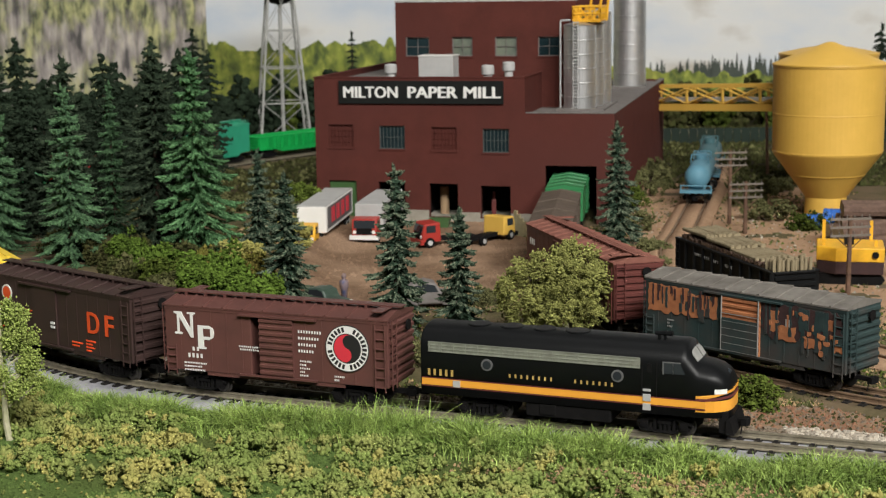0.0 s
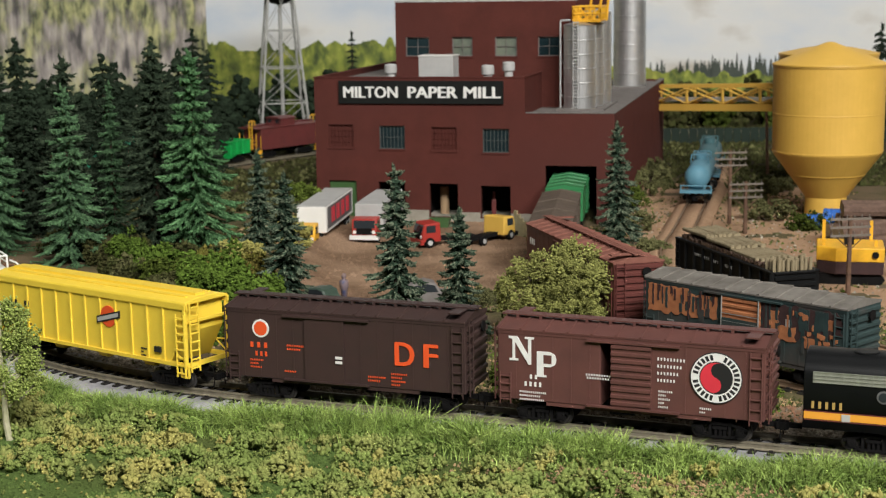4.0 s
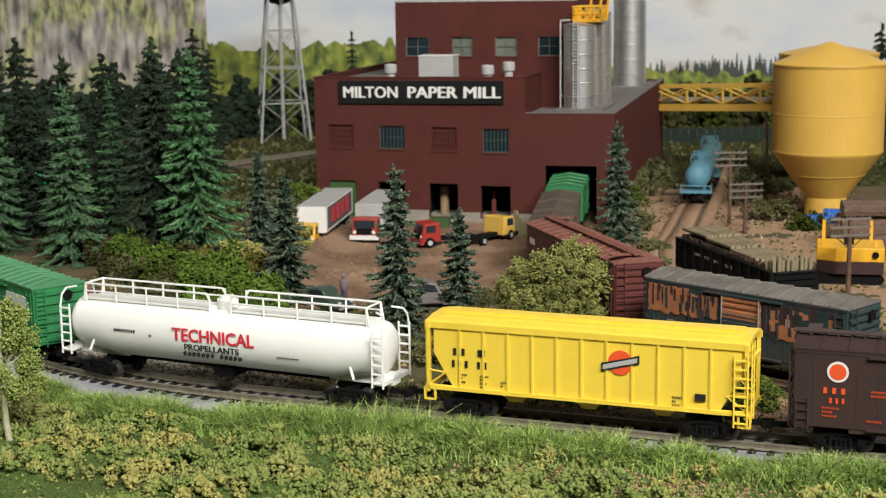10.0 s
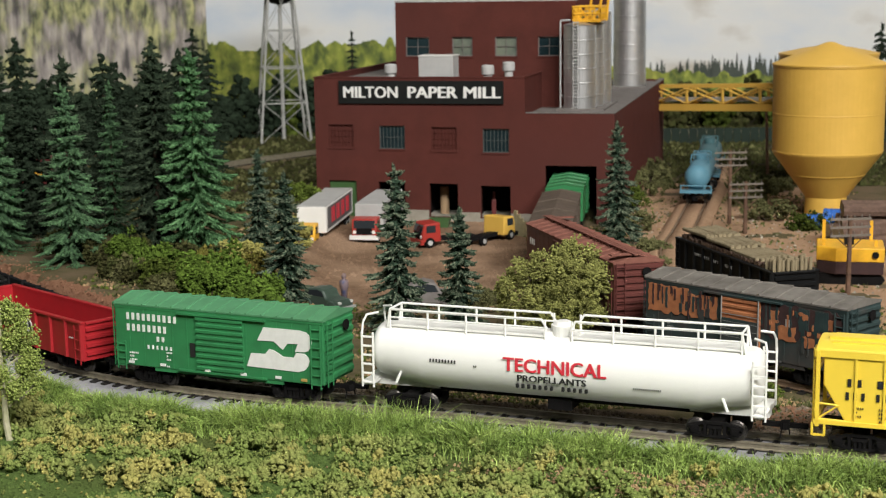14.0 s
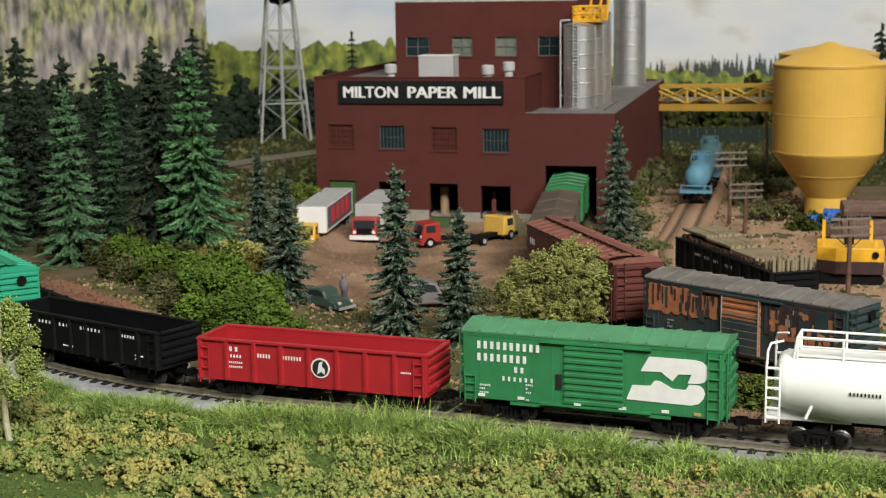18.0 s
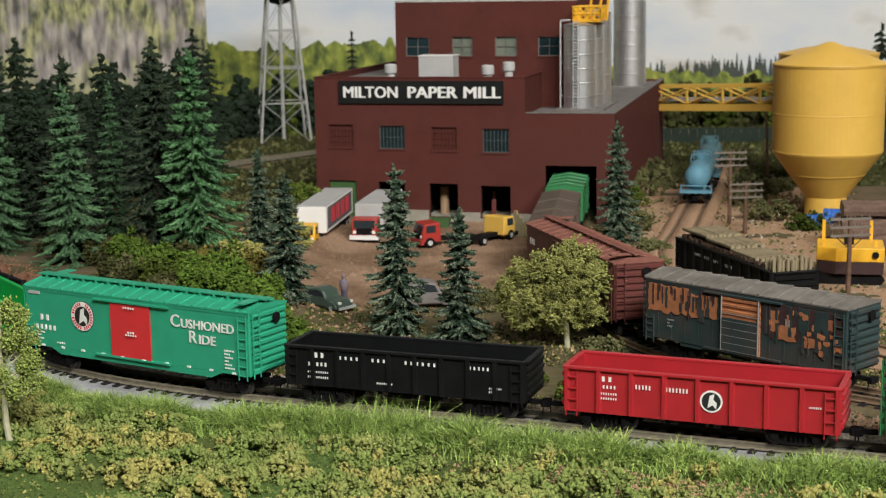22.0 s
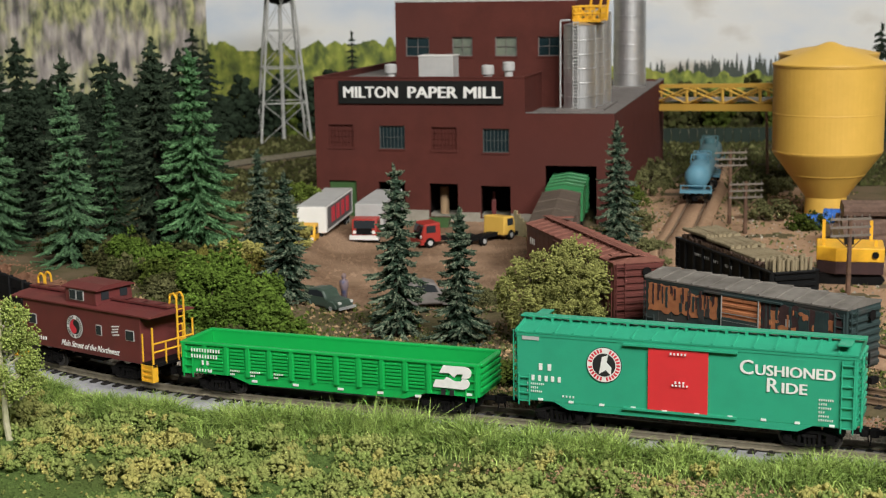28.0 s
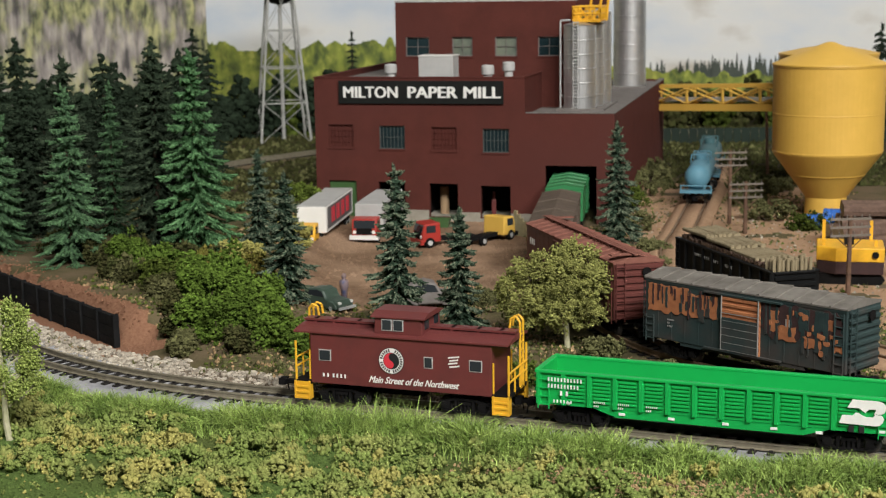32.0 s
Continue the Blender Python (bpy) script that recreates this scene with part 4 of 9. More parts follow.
def green_gondola():
    car, t = gondola("empty bright green gondola car with white emblem", 98.4, M["gg_green"], 6.6, 15.8, 13, slats=7, sill=True)
    y = -10.2
    mark(car, "name_lettering", bars([(0, 0, 0.7, 1.1, 0.25, 11), (0, -1.9, 0.7, 1.1, 0.25, 10), (3.6, -4.0, 1.1, 1.3, 0.6, 2), (1.6, -6.2, 0.7, 0.9, 0.3, 6)]), M["letter_white"], -45.4, y, 13.6)
    mark(car, "emblem", two_block_emblem(0.52, 0.2), M["letter_white"], 41.2, y, 12.3, "white emblem of two blocks")
    mark(car, "plate", bars([(0, 0, 2.4, 1.8, 0.3, 2)]), M["letter_black"], 37.6, y, 6.8)
    for x in (-40, -24, -10, 5, 18, 30, 46):
        mark(car, "reflector", boxes((-0.9, 0.9, -0.2, 0.2, 0, 0.7)), M["letter_white"], x, -9.4, 5.2 if abs(x) < 32 else 7.0)
    for x in (-32, -25, -17):
        data_marks(car, x, 8.2, M["letter_white"], y + 0.2, 2, 6)
    add_car(car, t, -890.0, -791.6)


def yellow_hopper():
    car = thing("covered_hopper", "bright yellow covered hopper car with side ribs", "freight car", at(0, 0, 0), "cars of the train")
    y_m, L, hw, zb, zt = M["hopper_yellow"], 47.25, 9.5, 8.4, 28.0
    bm = bmesh.new()
    # sides slope in to the ends below the roof
    prism(bm, [(-L + 8.5, zb), (L - 8.5, zb), (L - 2.4, zb + 10.5), (L - 2.4, zt), (-L + 2.4, zt), (-L + 2.4, zb + 10.5)], -hw + 0.6, hw - 0.6, "Y")
    soft(part("body", bm, y_m, car), 0.3)
    for s in (-1, 1):
        for i in range(11):
            x = -36.5 + 7.3 * i
            part("side_rib", boxes((x - 0.3, x + 0.3, min(s * (hw - 0.6), s * (hw - 0.1)), max(s * (hw - 0.6), s * (hw - 0.1)), zb + 0.8, zt - 1.6)), y_m, car)
        bm = bmesh.new()
        box(bm, -L, L, min(s * (hw - 0.8), s * (hw - 0.05)), max(s * (hw - 0.8), s * (hw - 0.05)), zt - 1.6, zt + 0.2)
        box(bm, -L, L, min(s * (hw - 0.8), s * (hw + 0.2)), max(s * (hw - 0.8), s * (hw + 0.2)), zb - 0.3, zb + 0.8)
        part("side_sill", bm, y_m, car)
    bm = bmesh.new()
    prism(bm, [(-hw - 0.05, zt), (-hw + 0.3, zt + 0.8), (-4.0, zt + 1.7), (4.0, zt + 1.7), (hw - 0.3, zt + 0.8), (hw + 0.05, zt)], -L + 0.3, L - 0.3)
    soft(part("roof", bm, y_m, car), 0.25)
    bm = boxes((-L + 3, L - 3, -2.2, 2.2, zt + 1.6, zt + 2.5), (-L + 4, L - 4, -5.5, -4.6, zt + 1.3, zt + 1.9), (-L + 4, L - 4, 4.6, 5.5, zt + 1.3, zt + 1.9))
    part("hatch_trough", bm, y_m, car)
    for x in (-22, 0, 22):
        bm = bmesh.new()
        lathe(bm, [(6.5, 0), (2.6, -3.6), (2.4, -4.4), (0.4, -4.4)], "Z", 4, (0, 0, 0))
        bmesh.ops.rotate(bm, verts=bm.verts, cent=(0, 0, 0), matrix=Matrix.Rotation(radians(45), 3, "Z"))
        bmesh.ops.scale(bm, vec=(1.25, 1.3, 1), verts=bm.verts)
        bmesh.ops.recalc_face_normals(bm, faces=bm.faces)
        part("outlet", bm, y_m, car, m=at(x, 0, zb + 0.2))
    for s in (-1, 1):
        bm = bmesh.new()
        for yy in (-hw + 0.3, hw - 0.3):
            box(bm, s * (L - 1.0) - 0.5, s * (L - 1.0) + 0.5, yy - 0.5, yy + 0.5, zb - 1.0, zt)
            pipe(bm, [(s * (L - 1), yy, zb + 1), (s * (L - 8.4), yy, zb + 0.8)], 0.35, 6)
            pipe(bm, [(s * (L - 1), yy, zb + 5.4), (s * (L - 6.0), yy, zb + 5.0)], 0.3, 6)
            pipe(bm, [(s * (L - 1), yy, zb + 1), (s * (L - 6.4), yy, zb + 5)], 0.25, 6)
        box(bm, s * (L - 0.8) - 0.5, s * (L - 0.8) + 0.5, -hw, hw, zb - 0.4, zb + 1.0)
        box(bm, s * (L - 0.8) - 0.4, s * (L - 0.8) + 0.4, -hw, hw, zt - 6, zt - 5.2)
        part("end_frame", bm, y_m, car)
        bm = bmesh.new()
        if s > 0:
            ladder(bm, L - 2.4, -hw - 0.5, zb - 3.4, zt - 3.0, w=3.6, n=8, r=0.32)
        ladder(bm, s * (L + 0.2), -hw + 3.2, zb - 2.0, zt + 0.4, w=3.6, n=8, r=0.28, dirn="y")
        box(bm, s * (L - 1.4) - 1.6, s * (L - 1.4) + 1.6, -hw - 0.2, -hw + 0.5, zb - 3.6, zb - 3.1)
        for u in (-1.6, 1.6):
            box(bm, s * (L - 1.4) + u - 0.3, s * (L - 1.4) + u + 0.3, -hw - 0.2, -hw + 0.4, zb - 3.4, zb)
        part("ladder", bm, y_m, car)
    y = -hw - 0.05
    mark(car, "reporting_mark", bars([(0, 0, 1.7, 2.0, 0.9, 2), (7.6, 0, 2.2, 2.0, 0.9, 1), (-0.4, -3.6, 1.5, 2.0, 0.5, 3), (7.4, -3.6, 1.5, 2.0, 0.5, 2)]), M["letter_black"], -38.6, y + 0.45, 18.8)
    data_marks(car, -36.4, 12.8, M["letter_black"], y + 0.45, 3, 4)
    data_marks(car, -30.4, 12.8, M["letter_black"], y + 0.45, 4, 5)
    data_marks(car, -24, 11.4, M["letter_black"], y + 0.45, 2, 4)
    mark(car, "herald", disc(3.5, 0.2), M["orange_red"], 11.2, y + 0.45, 20.4, "red round herald with a black slanted bar")
    bm = bmesh.new()
    prism(bm, [(-5.4, -2.6), (5.4, 0.2), (5.4, 2.6), (-5.4, -0.2)], -0.3, 0.3, "Y")
    mark(car, "herald_bar", bm, M["letter_black"], 11.2, y + 0.4, 20.2)
    bm = bmesh.new()
    prism(bm, [(-4.9, -1.95), (4.9, 0.6), (4.9, 1.95), (-4.9, -0.6)], -0.36, 0.36, "Y")
    mark(car, "herald_bar", bm, M["light_grey"], 11.2, y + 0.4, 20.2)
    mark(car, "plate", bars([(0, 0, 2.8, 1.8, 0, 1)], 0.3), M["letter_black"], 32.4, y + 0.2, 11.6)
    data_marks(car, 26, 11.6, M["letter_black"], y + 0.45, 3, 5)
    bm = bmesh.new()
    box(bm, -L + 2, L - 2, -1.4, 1.4, 5.4, 7.6)
    part("underframe", bm, M["black"], car)
    add_car(car, running_gear(car, L - 12, L), -283.0, -188.5)


def white_tank_car():
    car = thing("tank_car", "long white tank car with railings and red lettering", "freight car", at(0, 0, 0), "cars of the train")
    w, L = M["tank_white"], 59.55
    bm = bmesh.new()
    zc, r = 16.1, 9.4
    # the barrel is deep in the middle and tapers over the trucks, its top level
    secs = []
    for x, k, up in ((-L + 1.6, 0.5, 0.0), (-L + 1.8, 4.6, 0.0), (-L + 2.5, 6.8, 0.0), (-L + 3.6, 7.8, 0), (-L + 5.0, 8.2, 0), (-L + 5.4, 8.25, 0), (-L + 18.0, r - 0.1, 0), (-L + 18.6, r, 0), (L - 18.6, r, 0), (L - 18.0, r - 0.1, 0), (L - 5.4, 8.25, 0), (L - 5.0, 8.2, 0), (L - 3.6, 7.8, 0), (L - 2.5, 6.8, 0), (L - 1.8, 4.6, 0), (L - 1.6, 0.5, 0)):
        c = zc + r - max(k, 8.2)
        secs.append([(x, k * math.cos(2 * math.pi * i / 40), c + k * math.sin(2 * math.pi * i / 40)) for i in range(40)])
    loft(bm, secs)
    part("tank", bm, w, car, smooth=True)
    bm = bmesh.new()
    cyl(bm, (0, 0, zc + r - 1.5), (0, 0, zc + r + 2.6), 3.4, seg=20)
    cyl(bm, (0, 0, zc + r + 2.6), (0, 0, zc + r + 3.6), 3.0, 2.2, seg=20)
    box(bm, -5.5, 5.5, -2.5, 2.5, zc + r - 0.6, zc + r + 0.6)
    soft(part("dome", bm, w, car), 0.2)
    for s in (-1, 1):
        # each half: a walkway and a railing round it
        xa, xb = (4.0, L - 7.5) if s > 0 else (-L + 7.5, -4.0)
        bm = boxes((xa, xb, -4.6, 4.6, zc + r - 0.6, zc + r - 0.1))
        part("walkway", bm, w, car)
        zt = zc + r + 4.6
        for yy in (-4.6, 4.6):
            bm = bmesh.new()
            xs = [xa + (xb - xa) * i / 4 for i in range(5)]
            pipe(bm, [(xa - 0.6, yy, zc + r + 2.0), (xa + 1.0, yy, zt), (xb, yy, zt), (xb + 0.9, yy, zc + r - 1.0)] if s > 0 else [(xa - 0.9, yy, zc + r - 1.0), (xa, yy, zt), (xb - 1.0, yy, zt), (xb + 0.6, yy, zc + r + 2.0)], 0.36, 6)
            pipe(bm, [(xa, yy, zt - 2.4), (xb, yy, zt - 2.4)], 0.28, 6)
            for x in xs:
                pipe(bm, [(x, yy, zc + r - 1.4), (x, yy, zt)], 0.34, 6)
            part("railing", bm, w, car)
        bm = bmesh.new()
        pipe(bm, [(xb if s > 0 else xa, -4.6, zt), (xb if s > 0 else xa, 4.6, zt)], 0.34, 6)
        part("railing", bm, w, car)
        # end platform with ladders and curved handrails
        x = s * (L - 3.2)
        bm = boxes((min(x, s * L), max(x, s * L), -8.6, 8.6, 7.6, 8.8))
        box(bm, min(s * (L - 22), s * L), max(s * (L - 22), s * L), -2.4, 2.4, 6.4, 9.6)
        part("end_platform", bm, w, car)
        for yy in (-8.9, 8.9):
            bm = bmesh.new()
            ladder(bm, s * (L - 1.9), yy, 7.0, 23.6, w=3.6, n=6, r=0.36)
            pipe(bm, [(s * (L - 0.2), yy, 23.0), (s * (L - 0.2), yy * 0.9, 26.4), (s * (L - 0.8), yy * 0.72, 28.4), (s * (L - 4.0), yy * 0.55, 29.0)], 0.34, 6)
            pipe(bm, [(s * (L - 10.5), yy * 0.9, 8.6), (s * (L - 12.5), yy * 0.8, 13.4)], 0.45, 6)
            part("ladder", bm, w, car)
    y = -r - 0.25
    for text, size, x, z, mat, wide in (("TECHNICAL", 5.7, -15.0, 15.6, "letter_red", 0.98), ("PROPELLANTS", 2.7, -11.0, 12.7, "letter_black", 1.18)):
        word(car, text, size, M[mat], x, y - 0.02 if z > 15 else y + 0.42, z, wide, 0.16 if size > 4 else 0.08)
    mark(car, "side_lettering", bars([(0, 0, 1.3, 1.2, 0.4, 7), (13.6, 0, 1.3, 1.2, 0.4, 5)], 0.5), M["letter_black"], -11.4, y + 1.15, 10.6)
    mark(car, "number_lettering", bars([(0, 0, 0.7, 0.9, 0.25, 9)], 0.3), M["letter_black"], -37.6, y + 0.2, 16.4)
    data_marks(car, -24, 15.8, M["letter_black"], y + 0.05, 2, 2)
    data_marks(car, 23, 13.0, M["letter_black"], y + 0.6, 1, 14)
    bm = boxes((-L + 20, L - 20, -1.5, 1.5, 5.8, 8.6))
    box(bm, -3, 4, -5, 4, 4.0, 7.0)
    part("underframe", bm, M["black"], car)
    add_car(car, running_gear(car, L - 14, L), -414.5, -295.4)


def caboose():
    car = thing("caboose", "oxide red caboose with cupola and yellow end railings", "caboose", at(0, 0, 0), "cars of the train")
    red, yel, L, hw, zb, zt = M["caboose_red"], M["bright_yellow"], 28.6, 9.2, 7.0, 22.6
    bm = bmesh.new()
    box(bm, -L, L, -hw, hw, zb, zt)
    soft(part("body", bm, red, car), 0.25)
    bm = bmesh.new()
    prism(bm, [(-hw - 0.6, zt - 0.2), (-hw - 0.6, zt + 0.3), (-hw * 0.6, zt + 1.1), (0, zt + 1.6), (hw * 0.6, zt + 1.1), (hw + 0.6, zt + 0.3), (hw + 0.6, zt - 0.2)], -L - 5.2, L + 5.2)
    part("roof", bm, red, car)
    bm = boxes((-L - 5, -8.5, -2, 2, zt + 1.9, zt + 2.5), (6.8, L + 5, -2, 2, zt + 1.9, zt + 2.5))
    for x in (-24, -16, 14, 22, 29, -30):
        box(bm, x - 0.5, x + 0.5, -1.8, 1.8, zt + 1.4, zt + 2.5)
    part("running_board", bm, red, car)
    bm = bmesh.new()
    prism(bm, [(-8.4, zt + 0.6), (7.0, zt + 0.6), (6.6, zt + 5.6), (-8.0, zt + 5.6)], -7.8, 7.8, "Y")
    cupola = soft(part("cupola", bm, red, car), 0.25)
    bm = bmesh.new()
    prism(bm, [(-8.4, zt + 5.5), (-8.4, zt + 5.9), (-4, zt + 7.0), (4, zt + 7.0), (8.4, zt + 5.9), (8.4, zt + 5.5)], -9.2, 7.8)
    part("cupola_roof", bm, red, car)

    def window(x, z, w, h, y, parent=car, pane=M["glass"]):
        win = part("window", boxes((x - w / 2 - 0.28, x + w / 2 + 0.28, y - 0.15, y + 0.4, z - 0.28, z + h + 0.28)), M["light_grey"], parent)
        part("pane", boxes((x - w / 2, x + w / 2, y - 0.28, y - 0.05, z, z + h)), pane, win)
    for x, w in ((-23.8, 3.4), (9.2, 2.2), (23.8, 3.4)):
        window(x, 14.4, w, 2.9, -hw)
    for x in (-4.2, -0.6):
        window(x, zt + 2.0, 2.7, 2.9, -7.9, cupola)
    bm = boxes((6.7, 7.1, -5.5, -2.5, zt + 2.2, zt + 4.8), (6.7, 7.1, 2.5, 5.5, zt + 2.2, zt + 4.8))
    part("pane", bm, M["glass"], cupola)
    for s in (-1, 1):
        bm = boxes((min(s * L, s * (L + 5.4)), max(s * L, s * (L + 5.4)), -hw, hw, zb - 0.4, zb + 0.6))
        part("platform", bm, M["black"], car)
        for yy in (-1, 1):
            bm = bmesh.new()
            y0 = yy * (hw - 0.4)
            xo = s * (L + 2.8)
            ya, yb = sorted((y0 - yy * 1.4, y0 + yy * 0.9))
            for u in (-2.3, 2.3):
                box(bm, xo + u - 0.3, xo + u + 0.3, ya, yb + 0.05, 1.8, 7.4)
            box(bm, xo - 2.2, xo + 2.2, y0 + yy * 0.45 - 0.15, y0 + yy * 0.45 + 0.15, 2.2, 7.2)
            stair = part("step", bm, yel, car, "yellow end step")
            for k in range(3):
                part("tread", boxes((xo - 2.0, xo + 2.0, ya, yb, 1.9 + 1.7 * k, 2.5 + 1.7 * k)), yel, stair)
            bm = bmesh.new()
            pipe(bm, [(s * (L + 5.0), y0, 6.6), (s * (L + 5.0), y0, 19.5)], 0.36, 6)
            pipe(bm, [(s * (L + 0.4), y0, 8), (s * (L + 0.4), y0, 17)], 0.3, 6)
            part("handrail", bm, yel, car)
        bm = bmesh.new()
        xe = s * (L + 5.2)
        for z in (11.5, 14.2):
            pipe(bm, [(xe, -hw + 0.6, z), (xe, hw - 0.6, z)], 0.32, 6)
        for yy in (-3.4, 3.4):
            pipe(bm, [(xe, yy, 7), (xe, yy, 14)], 0.3, 6)
        part("end_railing", bm, yel, car)
        bm = bmesh.new()
        for yy in (2.0, 5.0):
            pipe(bm, [(xe, yy, 7), (xe, yy, 24.5), (xe, yy, 27.2), (xe - s * 1.2, yy, 28.6), (xe - s * 2.8, yy, 28.0), (xe - s * 3.2, yy, 25.2)], 0.38, 6)
        for i in range(7):
            pipe(bm, [(xe, 2.0, 9 + 2.4 * i), (xe, 5.0, 9 + 2.4 * i)], 0.26, 5)
        part("roof_ladder", bm, yel, car, "yellow ladder with hooped top")
    y = -hw - 0.12
    roundel(car, -2.4, y, 15.6, 4.0, M["letter_white"], M["letter_black"], M["letter_red"])
    mark(car, "number_lettering", bars([(0, 0, 1.0, 1.1, 0.4, 2), (3.2, 0, 0.9, 1.1, 0.35, 4)]), M["letter_white"], -24.6, y, 9.2)
    part("lettering", letters("Main Street of the Northwest", 2.9, M["letter_white"], wide=0.80, bold=0.08, slant=0.45), None, car, "white slanted slogan", at(-9.8, y, 8.6))
    bm = bmesh.new()
    for k in range(4):
        prism(bm, [(0.4 * (k % 2), -0.92 * k), (3.4 - 0.3 * (k % 3), -0.92 * k + 0.45), (3.4 - 0.3 * (k % 3), -0.92 * k + 0.85), (0.4 * (k % 2), -0.92 * k + 0.38)], -0.12, 0.12, "Y")
    mark(car, "slanted_lettering", bm, M["letter_white"], 15.4, y, 17.6)
    bm = boxes((-L, L, -1.4, 1.4, 5, 7), (-8, 6, -5, 5, 4.2, 7))
    part("underframe", bm, M["black"], car)
    add_car(car, running_gear(car, 19.5, L + 5.4), -966.3, -898.3)


def locomotive():
    car = thing("diesel_locomotive", "black streamlined diesel locomotive with orange stripe", "locomotive", at(0, 0, 0), "cars of the train")
    blk, L, hw, zb = M["loco_black"], 45.2, 9.3, 6.6
    # body section: straight sides, rounded roof edge
    sec = [(-hw, zb), (-hw, 20.2)] + [(-hw * math.cos(a) ** 0.75, 20.2 + 6.2 * math.sin(a) ** 0.85) for a in [math.pi / 2 * i / 9 for i in range(1, 9)]] + [(0.0, 26.5)]
    sec += [(-u, w) for u, w in sec[-2::-1]]
    # the shell: level over the engine, then sections that sink and narrow towards the nose
    bm = bmesh.new()
    stations = [(-L, 1.0, 1.0), (-L + 0.3, 1.0, 1.0), (L - 13.6, 1.0, 1.0), (L - 12.6, 1.0, 0.985), (L - 12.0, 0.998, 0.95), (L - 9.2, 0.985, 0.745), (L - 8.6, 0.982, 0.728), (L - 6.4, 0.965, 0.712), (L - 4.2, 0.925, 0.68), (L - 2.4, 0.85, 0.625), (L - 1.1, 0.74, 0.55), (L - 0.3, 0.58, 0.46), (L, 0.40, 0.37)]
    rings = []
    for x, wy, hz in stations:
        rings.append([bm.verts.new((x, y * wy, zb + (z - zb) * hz)) for y, z in sec])
    for a, b in zip(rings, rings[1:]):
        for i in range(len(sec) - 1):
            bm.faces.new((a[i], b[i], b[i + 1], a[i + 1]))
        bm.faces.new((a[-1], b[-1], b[0], a[0]))
    bm.faces.new(rings[-1])
    bm.faces.new(rings[0][::-1])
    bmesh.ops.recalc_face_normals(bm, faces=bm.faces)
    part("body", bm, blk, car, smooth=True)
    # windscreen panes, painted pale for the reflection on them, and side cab windows
    for s in (-1, 1):
        bm = bmesh.new()
        prism(bm, [(s * 0.5, 21.7), (s * 5.4, 21.5), (s * 5.6, 23.2), (s * 4.4, 24.2), (s * 0.5, 24.6)], 0, 0.3)
        ob = part("windscreen", bm, M["dim_white"], car, "windscreen pane with a pale reflection painted in")
        for v in ob.data.vertices:
            v.co.x += (L - 11.95 + (25.4 - v.co.z / MM) * 0.70 - 0.10 * abs(v.co.y) / MM) * MM
        y0, y1 = sorted((s * (hw - 0.05), s * (hw + 0.12)))
        bm = bmesh.new()
        prism(bm, [(L - 18.2, 18.4), (L - 12.2, 18.4), (L - 13.6, 21.4), (L - 18.2, 21.4)], y0, y1, "Y")
        part("cab_window", bm, M["glass"], car)
        bm = boxes((L - 18.5, L - 18.1, y0, y1 + 0.1, 18.1, 21.7), (L - 15.7, L - 15.4, y0, y1 + 0.1, 18.3, 21.5), (L - 18.2, L - 13.4, y0, y1 + 0.1, 21.4, 21.7))
        part("window_frame", bm, M["dark_frame"], car)
        bm = boxes((L - 24.4, L - 24.1, y0, y1, 9.0, 21.2), (L - 20.3, L - 20.0, y0, y1, 9.0, 21.2), (L - 22.8, L - 21.6, y0, y1, 18.2, 20.8))
        part("cab_door", bm, M["black"], car)
    for s in (-1, 1):
        bm = bmesh.new()
        ya, yb = sorted((s * (hw - 0.2), s * (hw + 0.18)))
        box(bm, -L + 2.4, L - 24.8, ya, yb, 19.4, 22.2)
        grille = part("grille", bm, M["grille"], car, "pale steel grille band")
        bm = bmesh.new()
        for i in range(17):
            x = -L + 2.6 + i * 3.75
            box(bm, x, x + 0.28, min(s * hw, s * (hw + 0.32)), max(s * hw, s * (hw + 0.32)), 19.4, 22.2)
        for z in (19.4, 20.3, 21.3, 22.2):
            box(bm, -L + 2.4, L - 24.8, min(s * hw, s * (hw + 0.34)), max(s * hw, s * (hw + 0.34)), z - 0.12, z + 0.12)
        part("louvre", bm, M["grille"], grille)
        for x in (-24.6, 14.0):
            bm = disc(1.75, 0.32, 20)
            port = part("porthole", bm, M["dark_frame"], car, m=at(x, s * hw, 16.6))
            part("pane", disc(1.25, 0.42, 20), M["glass"], port)
        # stripe along the sill, and its rise round the nose
        bm = boxes((-L + 0.3, L - 6.4, min(s * hw, s * (hw + 0.16)), max(s * hw, s * (hw + 0.16)), 9.3, 11.3))
        part("stripe", bm, M["loco_orange"], car, "orange stripe")
        bm = boxes((-L + 0.3, L - 6.6, min(s * hw, s * (hw + 0.2)), max(s * hw, s * (hw + 0.2)), 8.9, 9.15), (-L + 0.3, L - 6.6, min(s * hw, s * (hw + 0.2)), max(s * hw, s * (hw + 0.2)), 11.3, 11.55))
        part("stripe_edge", bm, M["caboose_red"], car)
        for x in (-34.0, L - 22.8):
            for z in (7.6, 10.2, 13.0) if x > 0 else (9.2,):
                part("step_plate", boxes((x - 1.1, x + 1.1, min(s * hw, s * (hw + 0.4)), max(s * hw, s * (hw + 0.4)), z, z + 1.9 if z < 12 else z + 0.6)), M["light_grey"], car)
    rows = [(x, wy * hw) for x, wy, _ in stations if x >= L - 9.3]

